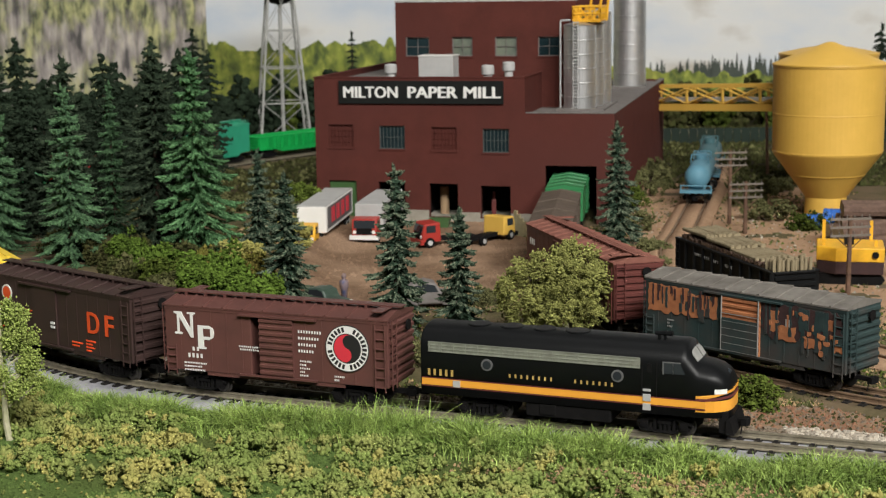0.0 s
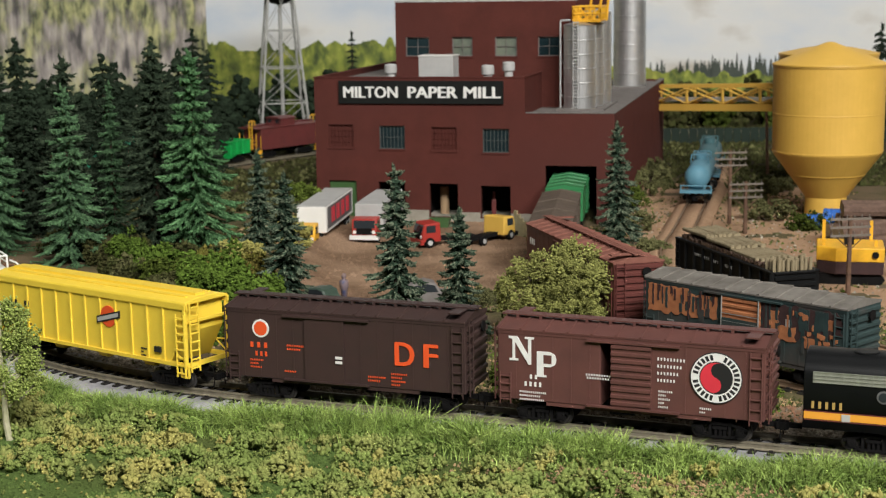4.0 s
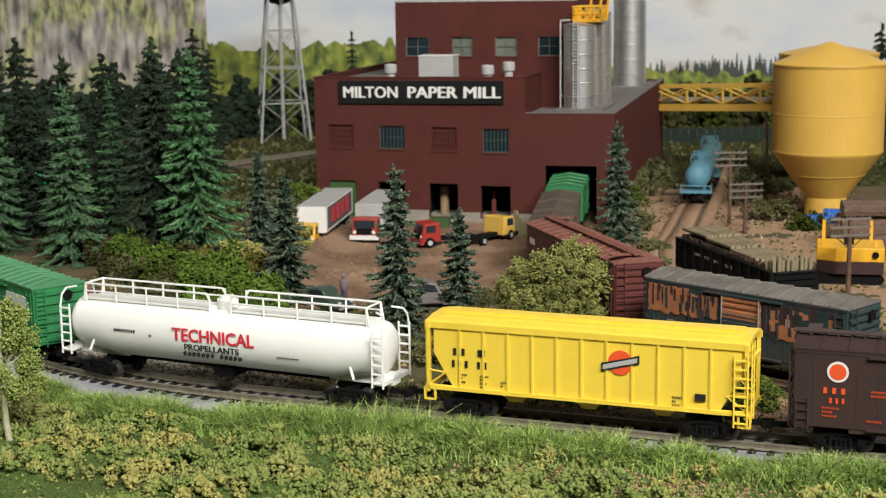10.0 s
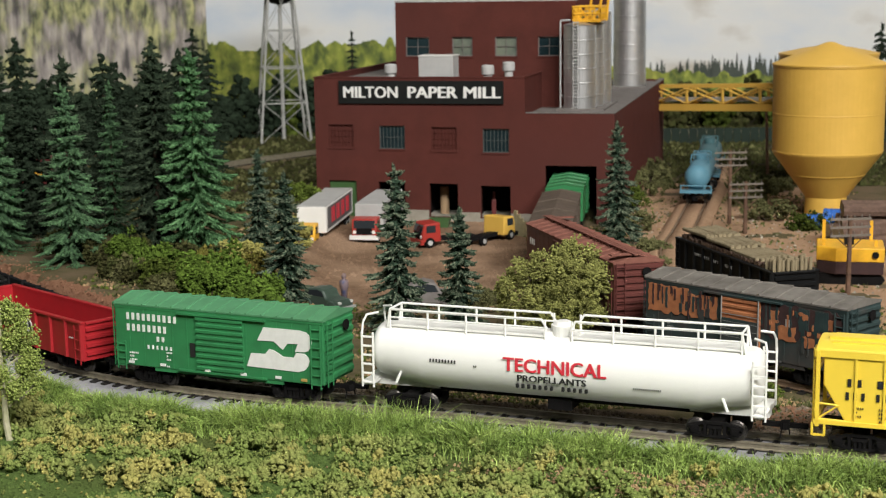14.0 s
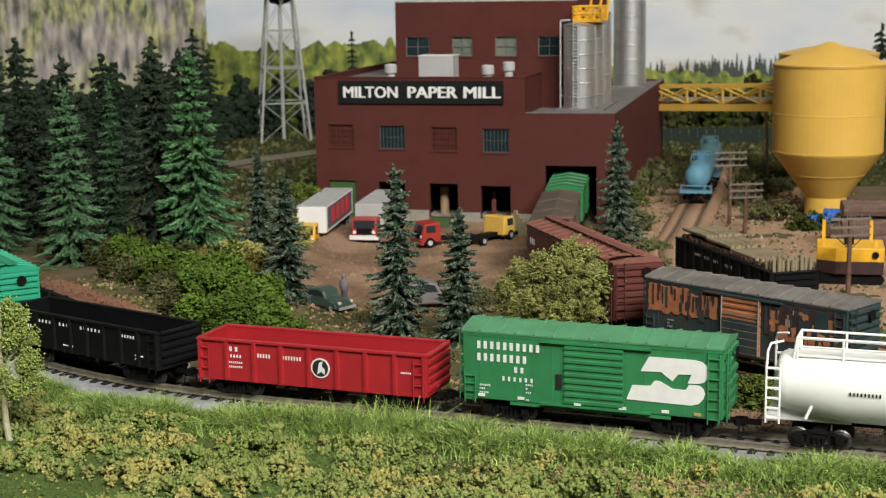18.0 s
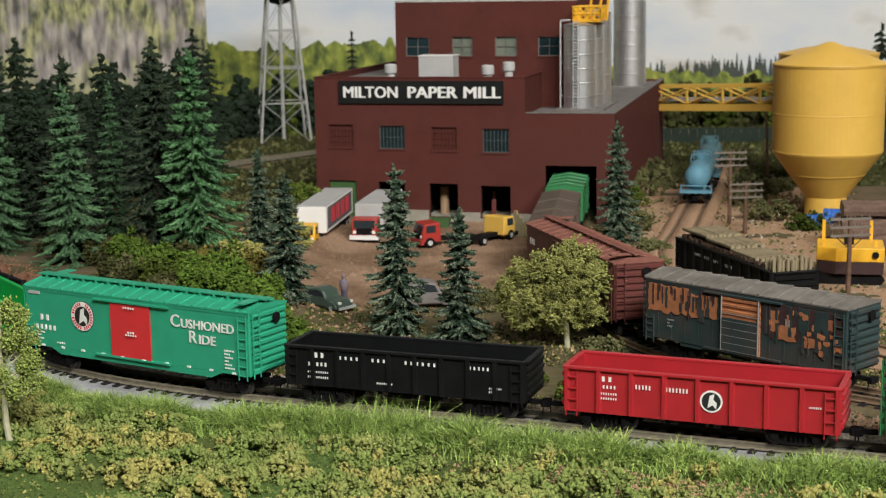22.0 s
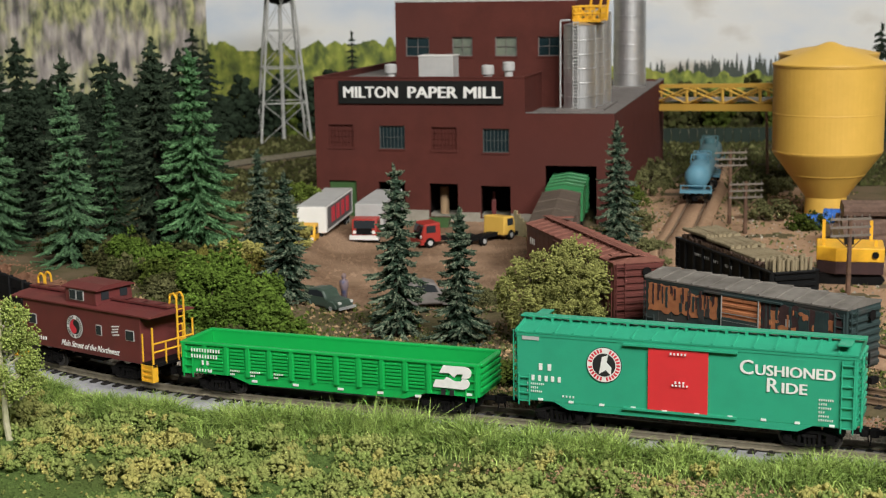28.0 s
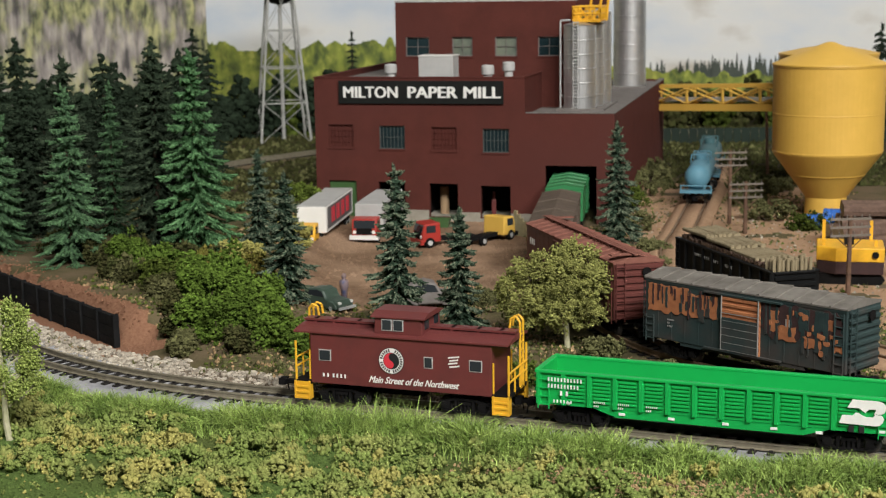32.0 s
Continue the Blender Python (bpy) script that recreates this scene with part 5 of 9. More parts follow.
    def wrap(name, z0, z1, rise, mat, out, label=""):
        """A painted band round the nose that climbs towards the front."""
        bm = bmesh.new()
        ring = [(x, -y - out) for x, y in rows] + [(L + out, -2.8), (L + out, 2.8)] + [(x, y + out) for x, y in rows[::-1]]
        prism(bm, ring, z0, z1, "Z")
        for v in bm.verts:
            v.co.z += rise * smooth_step((v.co.x - (L - 7)) / 7.0)
        part(name, bm, mat, car, label)
    wrap("nose_stripe", 8.2, 11.3, 0.4, M["loco_orange"], 0.14, "orange stripe round the nose")
    wrap("stripe_edge", 11.3, 12.0, 0.9, M["caboose_red"], 0.2, "dark red edge of the nose stripe")
    wrap("nose_band", 12.0, 12.7, 1.6, M["loco_orange"], 0.17, "upper orange band round the nose")
    bm = bmesh.new()
    side = [(x, y) for x, y in rows if L - 5 < x < L - 0.9]
    for k in (-1, 1):
        prism(bm, [(x + 0.1, k * (y + 0.2)) for x, y in side] + [(x - 0.3, k * (y - 0.6)) for x, y in side[::-1]], 13.5, 14.8, "Z")
    part("number_board", bm, M["letter_white"], car, "white number board")
    bm = bmesh.new()
    lathe(bm, [(1.7, 0), (1.7, 0.8), (1.2, 1.2), (0.2, 1.2)], "X", 18)
    part("headlight", bm, M["glass"], car, m=at(L - 2.6, 0, 17.2))
    bm = boxes((L - 3.0, L - 0.6, -7.8, 7.8, 2.4, 8.4))
    prism(bm, [(L - 1, 2.2), (L + 1.4, 2.2), (L + 0.2, 6.2), (L - 1, 6.2)], -8.4, 8.4, "Y")
    part("pilot", bm, M["black"], car)
    bm = boxes((-L + 1, L - 4, -8.4, 8.4, 6.4, 8.3), (-13, 12, -8.9, 8.9, 2.6, 7.6))
    box(bm, -9, -4, -9.2, 9.2, 3.2, 6.4)
    soft(part("fuel_tank", bm, M["black"], car), 0.3)
    # roof: fans, vents, horns
    for x in (-30, -20, -10, 0):
        bm = bmesh.new()
        lathe(bm, [(3.6, 0), (3.6, 0.3), (3.2, 0.5), (0.4, 0.55)], "Z", 24)
        part("roof_fan", bm, blk, car, m=at(x, 0, 26.2))
    bm = bmesh.new()
    for x in (14.0, 15.6):
        cyl(bm, (x + 9, -2.6, 28.0), (x + 12.4, -2.6, 28.2), 0.5, 0.8, 8)
        box(bm, x + 9.8, x + 10.6, -3.0, -2.2, 26.0, 28.0)
    part("horn", bm, blk, car)
    mark(car, "name_lettering", bars([(0, 0, 0.95, 1.05, 0.82, 8), (19.5, 0, 0.95, 1.05, 0.82, 7)]), M["letter_gold"], -18.0, -hw - 0.05, 13.4)
    mark(car, "number_lettering", bars([(0, 0, 1.3, 1.9, 0.5, 5)]), M["letter_gold"], -43.0, -hw - 0.05, 12.2)
    t = running_gear(car, 27.0, L - 1)
    add_car(car, t, -3.9, 86.5)


locomotive()
brown_box_car()
dark_box_car()
yellow_hopper()
white_tank_car()
green_box_car()
red_gondola()
black_gondola()
teal_box_car()
green_gondola()
caboose()
# ---- the paper mill: local x along its front, y into the depth, z up from the rails ----
def wall_with_holes(bm, x0, x1, z0, z1, y0, y1, holes):
    """An upright slab in x and z with rectangular openings (x0, x1, z0, z1) cut through it."""
    xs = sorted({x0, x1, *[h[0] for h in holes], *[h[1] for h in holes]})
    zs = sorted({z0, z1, *[h[2] for h in holes], *[h[3] for h in holes]})
    solid = [[not any(h[0] <= (a + b) / 2 <= h[1] and h[2] <= (c + d) / 2 <= h[3] for h in holes) for c, d in zip(zs, zs[1:])] for a, b in zip(xs, xs[1:])]
    cache = {}

    def vert(x, y, z):
        if (x, y, z) not in cache:
            cache[(x, y, z)] = bm.verts.new((x, y, z))
        return cache[(x, y, z)]

    def quad(*p):
        bm.faces.new([vert(*q) for q in p])
    for i, (a, b) in enumerate(zip(xs, xs[1:])):
        for k, (c, d) in enumerate(zip(zs, zs[1:])):
            if not solid[i][k]:
                continue
            quad((a, y0, c), (b, y0, c), (b, y0, d), (a, y0, d))
            quad((a, y1, d), (b, y1, d), (b, y1, c), (a, y1, c))
            for di, dk, e in ((-1, 0, ((a, y1, c), (a, y0, c), (a, y0, d), (a, y1, d))), (1, 0, ((b, y0, c), (b, y1, c), (b, y1, d), (b, y0, d))),
                              (0, -1, ((a, y1, c), (b, y1, c), (b, y0, c), (a, y0, c))), (0, 1, ((a, y0, d), (b, y0, d), (b, y1, d), (a, y1, d)))):
                ii, kk = i + di, k + dk
                if not (0 <= ii < len(solid) and 0 <= kk < len(solid[0]) and solid[ii][kk]):
                    quad(*e)


def build_mill():
    mill = thing("paper_mill", "dark red brick paper mill with flat grey roofs", "factory", at(-70.1, 830.3, 0, -13.53))
    br = M["brick"]
    zg, z1, z2, zu = -4.2, 74.9, 56.1, 115.0
    wins = [(7.6, 22.0, 36.6, 49.2), (36.9, 51.4, 36.0, 48.8), (66.4, 80.6, 35.4, 48.2), (95.1, 109.6, 34.6, 47.6)]
    doors = [(7.4, 23.2, zg, 18.1), (35.9, 51.0, -1.4, 17.7), (64.9, 81.0, -1.4, 17.2), (93.8, 110.3, -1.5, 16.4)]
    rail_door = (129.4, 157.2, zg, 28.0)
    bm = bmesh.new()
    wall_with_holes(bm, 0, 118.3, zg, z1, 0, 3, wins + doors)
    part("front_wall", bm, br, mill)
    bm = bmesh.new()
    wall_with_holes(bm, 118.3, 166.5, zg, z2, 0.02, 3, [rail_door])
    part("front_wall", bm, br, mill, "lower front wall with a rail doorway")
    part("side_wall", boxes((0, 3, 3, 200, zg, z1)), br, mill)
    part("side_wall", boxes((163.5, 166.5, 3, 292, zg, z2)), br, mill)
    part("back_wall", boxes((3, 118.3, 197, 200, zg, z1), (118.3, 163.5, 289, 292, zg, z2)), br, mill)
    part("upper_side_wall", boxes((115.3, 118.3, 3, 200, z2 - 4, z1)), br, mill)
    part("roof", boxes((3, 115.3, 3, 197, z1 - 5.0, z1 - 2.6)), M["roof_grey"], mill)
    part("roof", boxes((118.3, 163.5, 3, 289, z2 - 3.4, z2 - 1.2)), M["roof_grey"], mill)
    cap = bmesh.new()
    for r in ((-0.4, 118.7, -0.4, 3.2, z1, z1 + 0.6), (-0.4, 3.2, 3.2, 200, z1, z1 + 0.6), (115.0, 118.7, 3.2, 54, z1, z1 + 0.6)):
        box(cap, *r)
    part("coping", cap, M["brick"], mill, "thin parapet coping")
    cap = bmesh.new()
    for r in ((118.8, 166.9, -0.4, 3.2, z2, z2 + 0.5), (163.2, 166.9, 3.2, 292, z2, z2 + 0.5)):
        box(cap, *r)
    part("coping", cap, M["roof_grey"], mill)
    # the upper storey set back on the roof
    uw = [(38.6, 52.6, 84, 95), (66.2, 78.1, 84, 95), (91.4, 104.1, 84, 95), (116.3, 129, 84, 95)]
    bm = bmesh.new()
    wall_with_holes(bm, 32.6, 138, 50, zu, 54, 57, uw)
    part("upper_front_wall", bm, br, mill)
    part("upper_wall", boxes((32.6, 35.6, 57, 196, 60, zu), (135, 138, 57, 196, 50, zu), (35.6, 135, 193, 196, 50, zu)), br, mill)
    part("upper_roof", boxes((35.6, 135, 57, 193, zu - 3, zu - 1)), M["roof_grey"], mill)
    part("coping", boxes((32.2, 138.4, 53.6, 57.2, zu, zu + 1.0), (32.2, 35.8, 57.2, 196, zu, zu + 1.0)), M["light_grey"], mill, "pale upper coping")
    # windows
    def window(x0, x1, za, zb, y, pane, frame_m, nx=7, nz=4):
        w = part("window", boxes((x0, x0 + 0.5, y + 0.6, y + 1.4, za, zb), (x1 - 0.5, x1, y + 0.6, y + 1.4, za, zb), (x0 + 0.5, x1 - 0.5, y + 0.6, y + 1.4, za, za + 0.5), (x0 + 0.5, x1 - 0.5, y + 0.6, y + 1.4, zb - 0.5, zb)), frame_m, mill)
        for i in range(1, nx):
            x = x0 + (x1 - x0) * i / nx
            part("glazing_bar", boxes((x - 0.16, x + 0.16, y + 0.8, y + 1.2, za + 0.5, zb - 0.5)), frame_m, w)
        for k in range(1, nz):
            z = za + (zb - za) * k / nz
            part("glazing_bar", boxes((x0 + 0.5, x1 - 0.5, y + 0.82, y + 1.18, z - 0.16, z + 0.16)), frame_m, w)
        part("pane", boxes((x0, x1, y + 1.5, y + 1.8, za, zb)), pane, w)
        part("sill", boxes((x0 - 0.6, x1 + 0.6, y - 0.5, y + 0.4, za - 0.9, za - 0.05)), M["brick"], w)
        return w
    for i, (a, b, c, d) in enumerate(wins):
        window(a, b, c, d, 0, M["window_dark"] if i % 2 else M["brick"], M["window_bar"] if i % 2 else M["brick"], 7, 2 if i % 2 else 4)
    for i, (a, b, c, d) in enumerate(uw):
        window(a, b, c, d, 54, M["window_dark"] if i in (0, 3) else M["curtain"], M["roof_grey"], 2, 2)
        if i < 3:
            part("blind", boxes((a + (7 if i < 2 else 3), b - 0.6, 55.9, 56.4, c + 0.4, d - 0.4)), M["curtain"], mill, "pale blind behind the window")
    # loading doors, dock and concrete footing
    part("door", boxes((7.4, 23.2, 1.4, 2.2, zg, 18.1)), M["green_door"], mill, "green loading door")
    # near-black linings put the shade inside the doorways into the colour
    for (a, b, c, d) in doors[1:]:
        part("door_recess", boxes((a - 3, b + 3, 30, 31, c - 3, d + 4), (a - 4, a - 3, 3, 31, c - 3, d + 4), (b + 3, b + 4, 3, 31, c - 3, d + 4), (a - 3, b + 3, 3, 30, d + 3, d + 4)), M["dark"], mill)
        part("dock_floor", boxes((a - 3, b + 3, 3.0, 30, c - 3, c - 0.1)), M["concrete"], mill)
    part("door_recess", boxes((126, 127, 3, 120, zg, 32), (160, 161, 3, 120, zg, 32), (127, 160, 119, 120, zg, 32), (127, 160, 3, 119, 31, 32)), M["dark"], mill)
    part("footing", boxes((24, 64.6, -0.9, -0.02, zg, 2.4), (81.3, 93.5, -0.9, -0.02, zg, 1.6), (64.6, 81.3, -0.9, -0.02, zg, -1.5), (93.5, 110.6, -0.9, -0.02, zg, -1.6), (110.6, 126, -0.9, -0.02, zg, 1.4)), M["concrete"], mill, "low concrete footing")
    # the sign
    sign = part("sign_board", boxes((14.4, 106.8, -1.3, -0.05, 61.0, 73.4)), M["sign_black"], mill, "long black sign board")
    for text, x, w in (("MILTON", 16.9, 31.4), ("PAPER", 53.4, 28.4), ("MILL", 84.6, 21.0)):
        me = letters(text, 8.8, M["letter_white"], depth=0.25, bold=0.3)
        me.transform(Matrix.Diagonal((w * MM / max(v.co.x for v in me.vertices), 1, 1, 1)))
        part("lettering", me, None, sign, "white block letters", at(x, -1.5, 64.2))
    # goods seen inside the loading doors
    roll = thing("paper_roll", "tall brown kraft paper roll inside the loading door", "paper roll", at(1.4, 828, -1.9))
    bm = bmesh.new()
    lathe(bm, [(0.6, 0.1), (2.3, 0.1), (2.5, 0.3), (2.5, 15.4), (2.3, 15.6), (0.6, 15.6)], "Z", 24)
    part("wound_paper", bm, M["roll_paper"], roll)
    bm = bmesh.new()
    cyl(bm, (0, 0, 15.5), (0, 0, 16.0), 0.7, seg=12)
    part("core", bm, M["dark"], roll)
    jack = thing("pallet_jack", "dark red hand truck inside the loading door", "hand truck", at(28.6, 819, -1.9))
    soft(part("frame", boxes((-1.2, 1.2, -0.6, 0.6, 0.2, 9), (-0.6, 0.6, -0.5, 0.5, 9, 13.5)), M["caboose_red"], jack), 0.2)
    part("foot_plate", boxes((-2, 2, -4, -0.6, 0.1, 0.6)), M["caboose_red"], jack)
    skip = thing("waste_skip", "small green waste skip against the mill footing", "skip", at(-1.2, 794, -4.0, -13.5))
    bm = bmesh.new()
    prism(bm, [(-4.6, 0.2), (4.6, 0.2), (5.4, 4.6), (-5.4, 4.6)], -2.6, 2.6, "Y")
    soft(part("bin", bm, M["green_door"], skip), 0.3)
    part("lid", boxes((-5.6, 5.6, -2.8, 2.8, 4.6, 5.2)), M["green_door"], skip)
    fence = thing("board_screen", "short pale plank screen beside the rail doorway", "fence", at(37.0, 762, -4.0, -48))
    for i in range(4):
        part("plank", boxes((i * 2.3, i * 2.3 + 2.1, -0.5, 0.5, 0, 13.6 - 1.7 * i)), M["board"], fence)
    # things on the roofs
    def roof_thing(name, label, bm, m, x, y, z):
        t = thing(name, label, "roof vent", mill.matrix_basis @ at(x, y, z))
        soft(part("housing", bm, m, t), 0.3)
        return t
    u = roof_thing("rooftop_unit", "light grey boxy ventilation unit on the mill roof", boxes((0, 19.4, 0, 14, 0.1, 11.4 + 2.6)), M["light_grey"], 58.2, 6.5, z1 - 2.7)
    soft(part("lid", boxes((-0.3, 19.7, -0.3, 14.3, 14.0, 14.6)), M["white"], u), 0.2)
    for x, y in ((39.4, 17), (97.2, 5.0), (102, 40)):
        bm = bmesh.new()
        lathe(bm, [(2.4, 0.1), (2.4, 4.2), (3.5, 4.4), (3.5, 8.6), (3.0, 9.4), (0.3, 9.6)], "Z", 24)
        t = roof_thing("roof_ventilator", "round grey ventilator on the mill roof", bm, M["light_grey"], x, y, z1 - 2.7)
    # storage tanks on the lower roof
    def tank(x, y, r, h, ladder_on):
        t = thing("steel_tank", "galvanized steel storage tank on the mill roof", "tank", mill.matrix_basis @ at(x, y, z2 - 1.2), "tanks on the roof")
        bm = bmesh.new()
        prof = [(0.3, 0.1)]
        n = 6
        for i in range(n):
            za = h * i / n
            prof += [(r, za + 0.12), (r, za + h / n - 0.8), (r + 0.35, za + h / n - 0.7), (r + 0.35, za + h / n - 0.2), (r, za + h / n - 0.1)]
        prof += [(0.3, h + 0.1)]
        lathe(bm, prof, "Z", 36)
        part("shell", bm, M["metal"], t, smooth=False)
        bm = bmesh.new()
        lathe(bm, [(0.3, h + 0.12), (r + 0.3, h + 0.15), (r - 0.6, h + 0.5), (0.3, h + 2.2)], "Z", 36)
        part("roof", bm, M["metal"], t)
        if ladder_on:
            bm = bmesh.new()
            ladder(bm, -1.0, -r - 1.0, 1.0, h + 2.5, w=2.6, n=26, r=0.26)
            part("ladder", bm, M["light_grey"], t)
            bm = bmesh.new()
            pipe(bm, [(-r - 1.6, -2, 0.2), (-r - 1.6, -2, h + 2.5), (-r + 4, -2, h + 2.8)], 0.5, 8)
            for z in (8, 26):
                pipe(bm, [(-r - 1.6, -2, z), (-r + 0.3, -2, z)], 0.3, 6)
            part("downpipe", bm, M["light_grey"], t)
        return t
    tank(142.0, 41.5, 8.95, 46.8, True)
    tank(144.0, 60.6, 8.95, 46.8, False)
    tank(146.0, 79.7, 8.95, 53.0, False)
    part("tank_plinth", boxes((130.5, 157.0, 30, 92, z2 - 1.21, z2 - 1.1 + 0.9)), M["roof_grey"], mill)
    # the yellow platform on the front tanks
    p = thing("tank_platform", "yellow steel platform on the storage tanks", "platform", mill.matrix_basis @ at(146.0, 46, z2 + 47.2))
    part("deck", boxes((-7.5, 8, -8, 20, 0, 0.7)), M["bright_yellow"], p)

    def lattice(x0, x1, y0, y1, n):
        """An open railing panel of rails, posts and crossed bars."""
        bm = bmesh.new()
        a, b = Vector((x0, y0, 0)), Vector((x1, y1, 0))
        for z in (0.9, 4.6, 8.4):
            pipe(bm, [(a.x, a.y, z), (b.x, b.y, z)], 0.5, 4)
        for i in range(n + 1):
            c = a.lerp(b, i / n)
            pipe(bm, [(c.x, c.y, 0.7), (c.x, c.y, 8.4)], 0.42, 4)
        for i in range(n):
            c, d = a.lerp(b, i / n), a.lerp(b, (i + 1) / n)
            pipe(bm, [(c.x, c.y, 0.9), (d.x, d.y, 8.4)], 0.3, 4)
            pipe(bm, [(d.x, d.y, 0.9), (c.x, c.y, 8.4)], 0.3, 4)
        part("railing_panel", bm, M["bright_yellow"], p, "open yellow railing panel")
    lattice(-7.5, 8, -8, -8, 4)
    lattice(-7.5, 8, 20, 20, 4)
    lattice(-7.5, -7.5, -8, 20, 6)
    lattice(8, 8, -8, 20, 6)
    bm = bmesh.new()
    for x in (1.0, 6.5, 10.5):
        pipe(bm, [(x, -2, 0.7), (x + 1.8, -2, 22)], 0.8, 6)
    pipe(bm, [(2.0, -2, 13), (11.5, -2, 13)], 0.7, 6)
    part("frame", bm, M["bright_yellow"], p)
    # the tall stack
    s = thing("steel_stack", "tall ribbed steel stack on the mill roof", "chimney", mill.matrix_basis @ at(148.8, 229, z2 - 1.2))
    bm = bmesh.new()
    prof = [(0.3, 0)]
    for i in range(10):
        za = 9.6 * i
        prof += [(11.0, za + 0.1), (11.0, za + 8.8), (11.4, za + 8.9), (11.4, za + 9.4), (11.0, za + 9.5)]
    prof += [(10.6, 96.5), (0.3, 96.6)]
    lathe(bm, prof, "Z", 36)
    part("shell", bm, M["metal"], s)
    part("base_plate", boxes((-14, 13, -13, 13, -0.0, 0.8)), M["roof_grey"], s)
    return mill


build_mill()


# ---- yellow silos and the conveyor bridge ----
def silo(x, y, label, apex=95.6):
    t = thing("yellow_silo", label, "silo", at(x, y, -4.0), "yellow silos")
    m = M["yellow"]
    bm = bmesh.new()
    lathe(bm, [(0.3, 0), (11.6, 0), (11.4, 1), (11.2, 11.5), (0.3, 11.6)], "Z", 48)
    part("base", bm, m, t, smooth=False)
    bm = bmesh.new()
    lathe(bm, [(0.5, 11.2), (11.0, 11.3), (20.5, 24.0), (20.9, 24.0), (21.0, 24.5), (29.0, 35.5), (29.3, 36.0), (29.4, 36.6), (0.5, 36.7)], "Z", 64)
    part("hopper_cone", bm, m, t)
    bm = bmesh.new()
    lathe(bm, [(0.5, 36.5), (29.6, 36.5), (29.7, 37.2), (29.5, 37.4), (29.6, 57), (29.8, 57.4), (29.6, 57.8), (29.8, 82.5), (30.2, 82.6), (30.2, 83.6), (0.5, 83.7)], "Z", 64)
    part("drum", bm, m, t)
    bm = bmesh.new()
    lathe(bm, [(0.5, 83.5), (30.6, 83.5), (30.4, 84.2), (15, (84.2 + apex) / 2 + 0.5), (2.5, apex - 0.4), (0.4, apex)], "Z", 64)
    part("roof", bm, m, t)
    return t


silo(210.5, 812, "mustard yellow silo with conical hopper and roof")
silo(239.5, 927, "mustard yellow silo behind a matching one", 89.5)


def conveyor_bridge():
    a, b = Vector((151.5, 1048, 36.0)), Vector((232, 955, 42.0))
    d = b - a
    t = thing("conveyor_bridge", "yellow steel truss conveyor bridge from mill to silo", "bridge", at(a.x, a.y, a.z, math.degrees(math.atan2(d.y, d.x)), 0, -math.degrees(math.asin(d.z / d.length))))
    n, ln, y_m = 4, d.length, M["yellow"]
    for y in (-4.5, 4.5):
        part("lower_chord", boxes((0, ln, y - 0.5, y + 0.5, 0, 4.6)), y_m, t)
        part("upper_chord", boxes((0, ln, y - 0.5, y + 0.5, 15.6, 18.0)), y_m, t)
        for i in range(n + 1):
            x = ln * i / n
            part("post", boxes((x - 0.8, x + 0.8, y - 0.55, y + 0.55, 4.6, 15.6)), y_m, t)
        for i in range(n):
            xa, xb = ln * i / n, ln * (i + 1) / n
            for za, zb in ((4.8, 15.4), (15.4, 4.8)):
                bm = bmesh.new()
                pipe(bm, [(xa, y, za), (xb, y, zb)], 0.7, 4)
                part("brace", bm, y_m, t)
    part("deck", boxes((0, ln, -4, 4, 1.5, 2.2)), y_m, t)
    part("conveyor", boxes((0, ln, -2.4, 2.4, 6.5, 9.0)), M["light_grey"], t, "grey covered conveyor")
    bm = bmesh.new()
    pipe(bm, [(ln * 0.78, -3, 0), (ln * 0.78, -3, -41)], 1.1, 6)
    part("support_post", bm, M["wood"], t)
    return t


conveyor_bridge()


# ---- the water tower ----
def water_tower():
    t = thing("water_tower", "silver-grey water tower on a lattice steel frame", "water tower", at(-134, 1268, -4.0, 12))
    m = M["tower_steel"]
    zt, b, c = 132.0, 21.0, 9.5
    def leg(sx, sy, z):
        k = b + (c - b) * z / zt
        return (sx * k, sy * k, z)
    for sx in (-1, 1):
        for sy in (-1, 1):
            bm = bmesh.new()
            pipe(bm, [leg(sx, sy, 0), leg(sx, sy, zt)], 1.05, 6)
            part("leg", bm, m, t)
    levels = [0, 33, 62, 93, zt]
    for z in levels[1:]:
        for p, q in (((-1, -1), (1, -1)), ((1, -1), (1, 1)), ((1, 1), (-1, 1)), ((-1, 1), (-1, -1))):
            bm = bmesh.new()
            pipe(bm, [leg(*p, z), leg(*q, z)], 0.6, 5)
            part("girt", bm, m, t)
    for za, zb in zip(levels, levels[1:]):
        for p, q in (((-1, -1), (1, -1)), ((1, -1), (1, 1)), ((1, 1), (-1, 1)), ((-1, 1), (-1, -1))):
            bm = bmesh.new()
            pipe(bm, [leg(*p, za), leg(*q, zb)], 0.3, 4)
            pipe(bm, [leg(*q, za), leg(*p, zb)], 0.3, 4)
            part("tie_rod", bm, m, t)
    bm = bmesh.new()
    pipe(bm, [(0, 0, 0), (0, 0, zt - 14)], 1.6, 10)
    part("riser_pipe", bm, m, t)
    bm = bmesh.new()
    lathe(bm, [(0.5, zt - 18), (8, zt - 16), (15, zt - 8), (18, zt + 2), (18, zt + 34), (10, zt + 40), (0.5, zt + 44)], "Z", 32)
    part("tank", bm, M["black"], t, smooth=True)
    return t


water_tower()
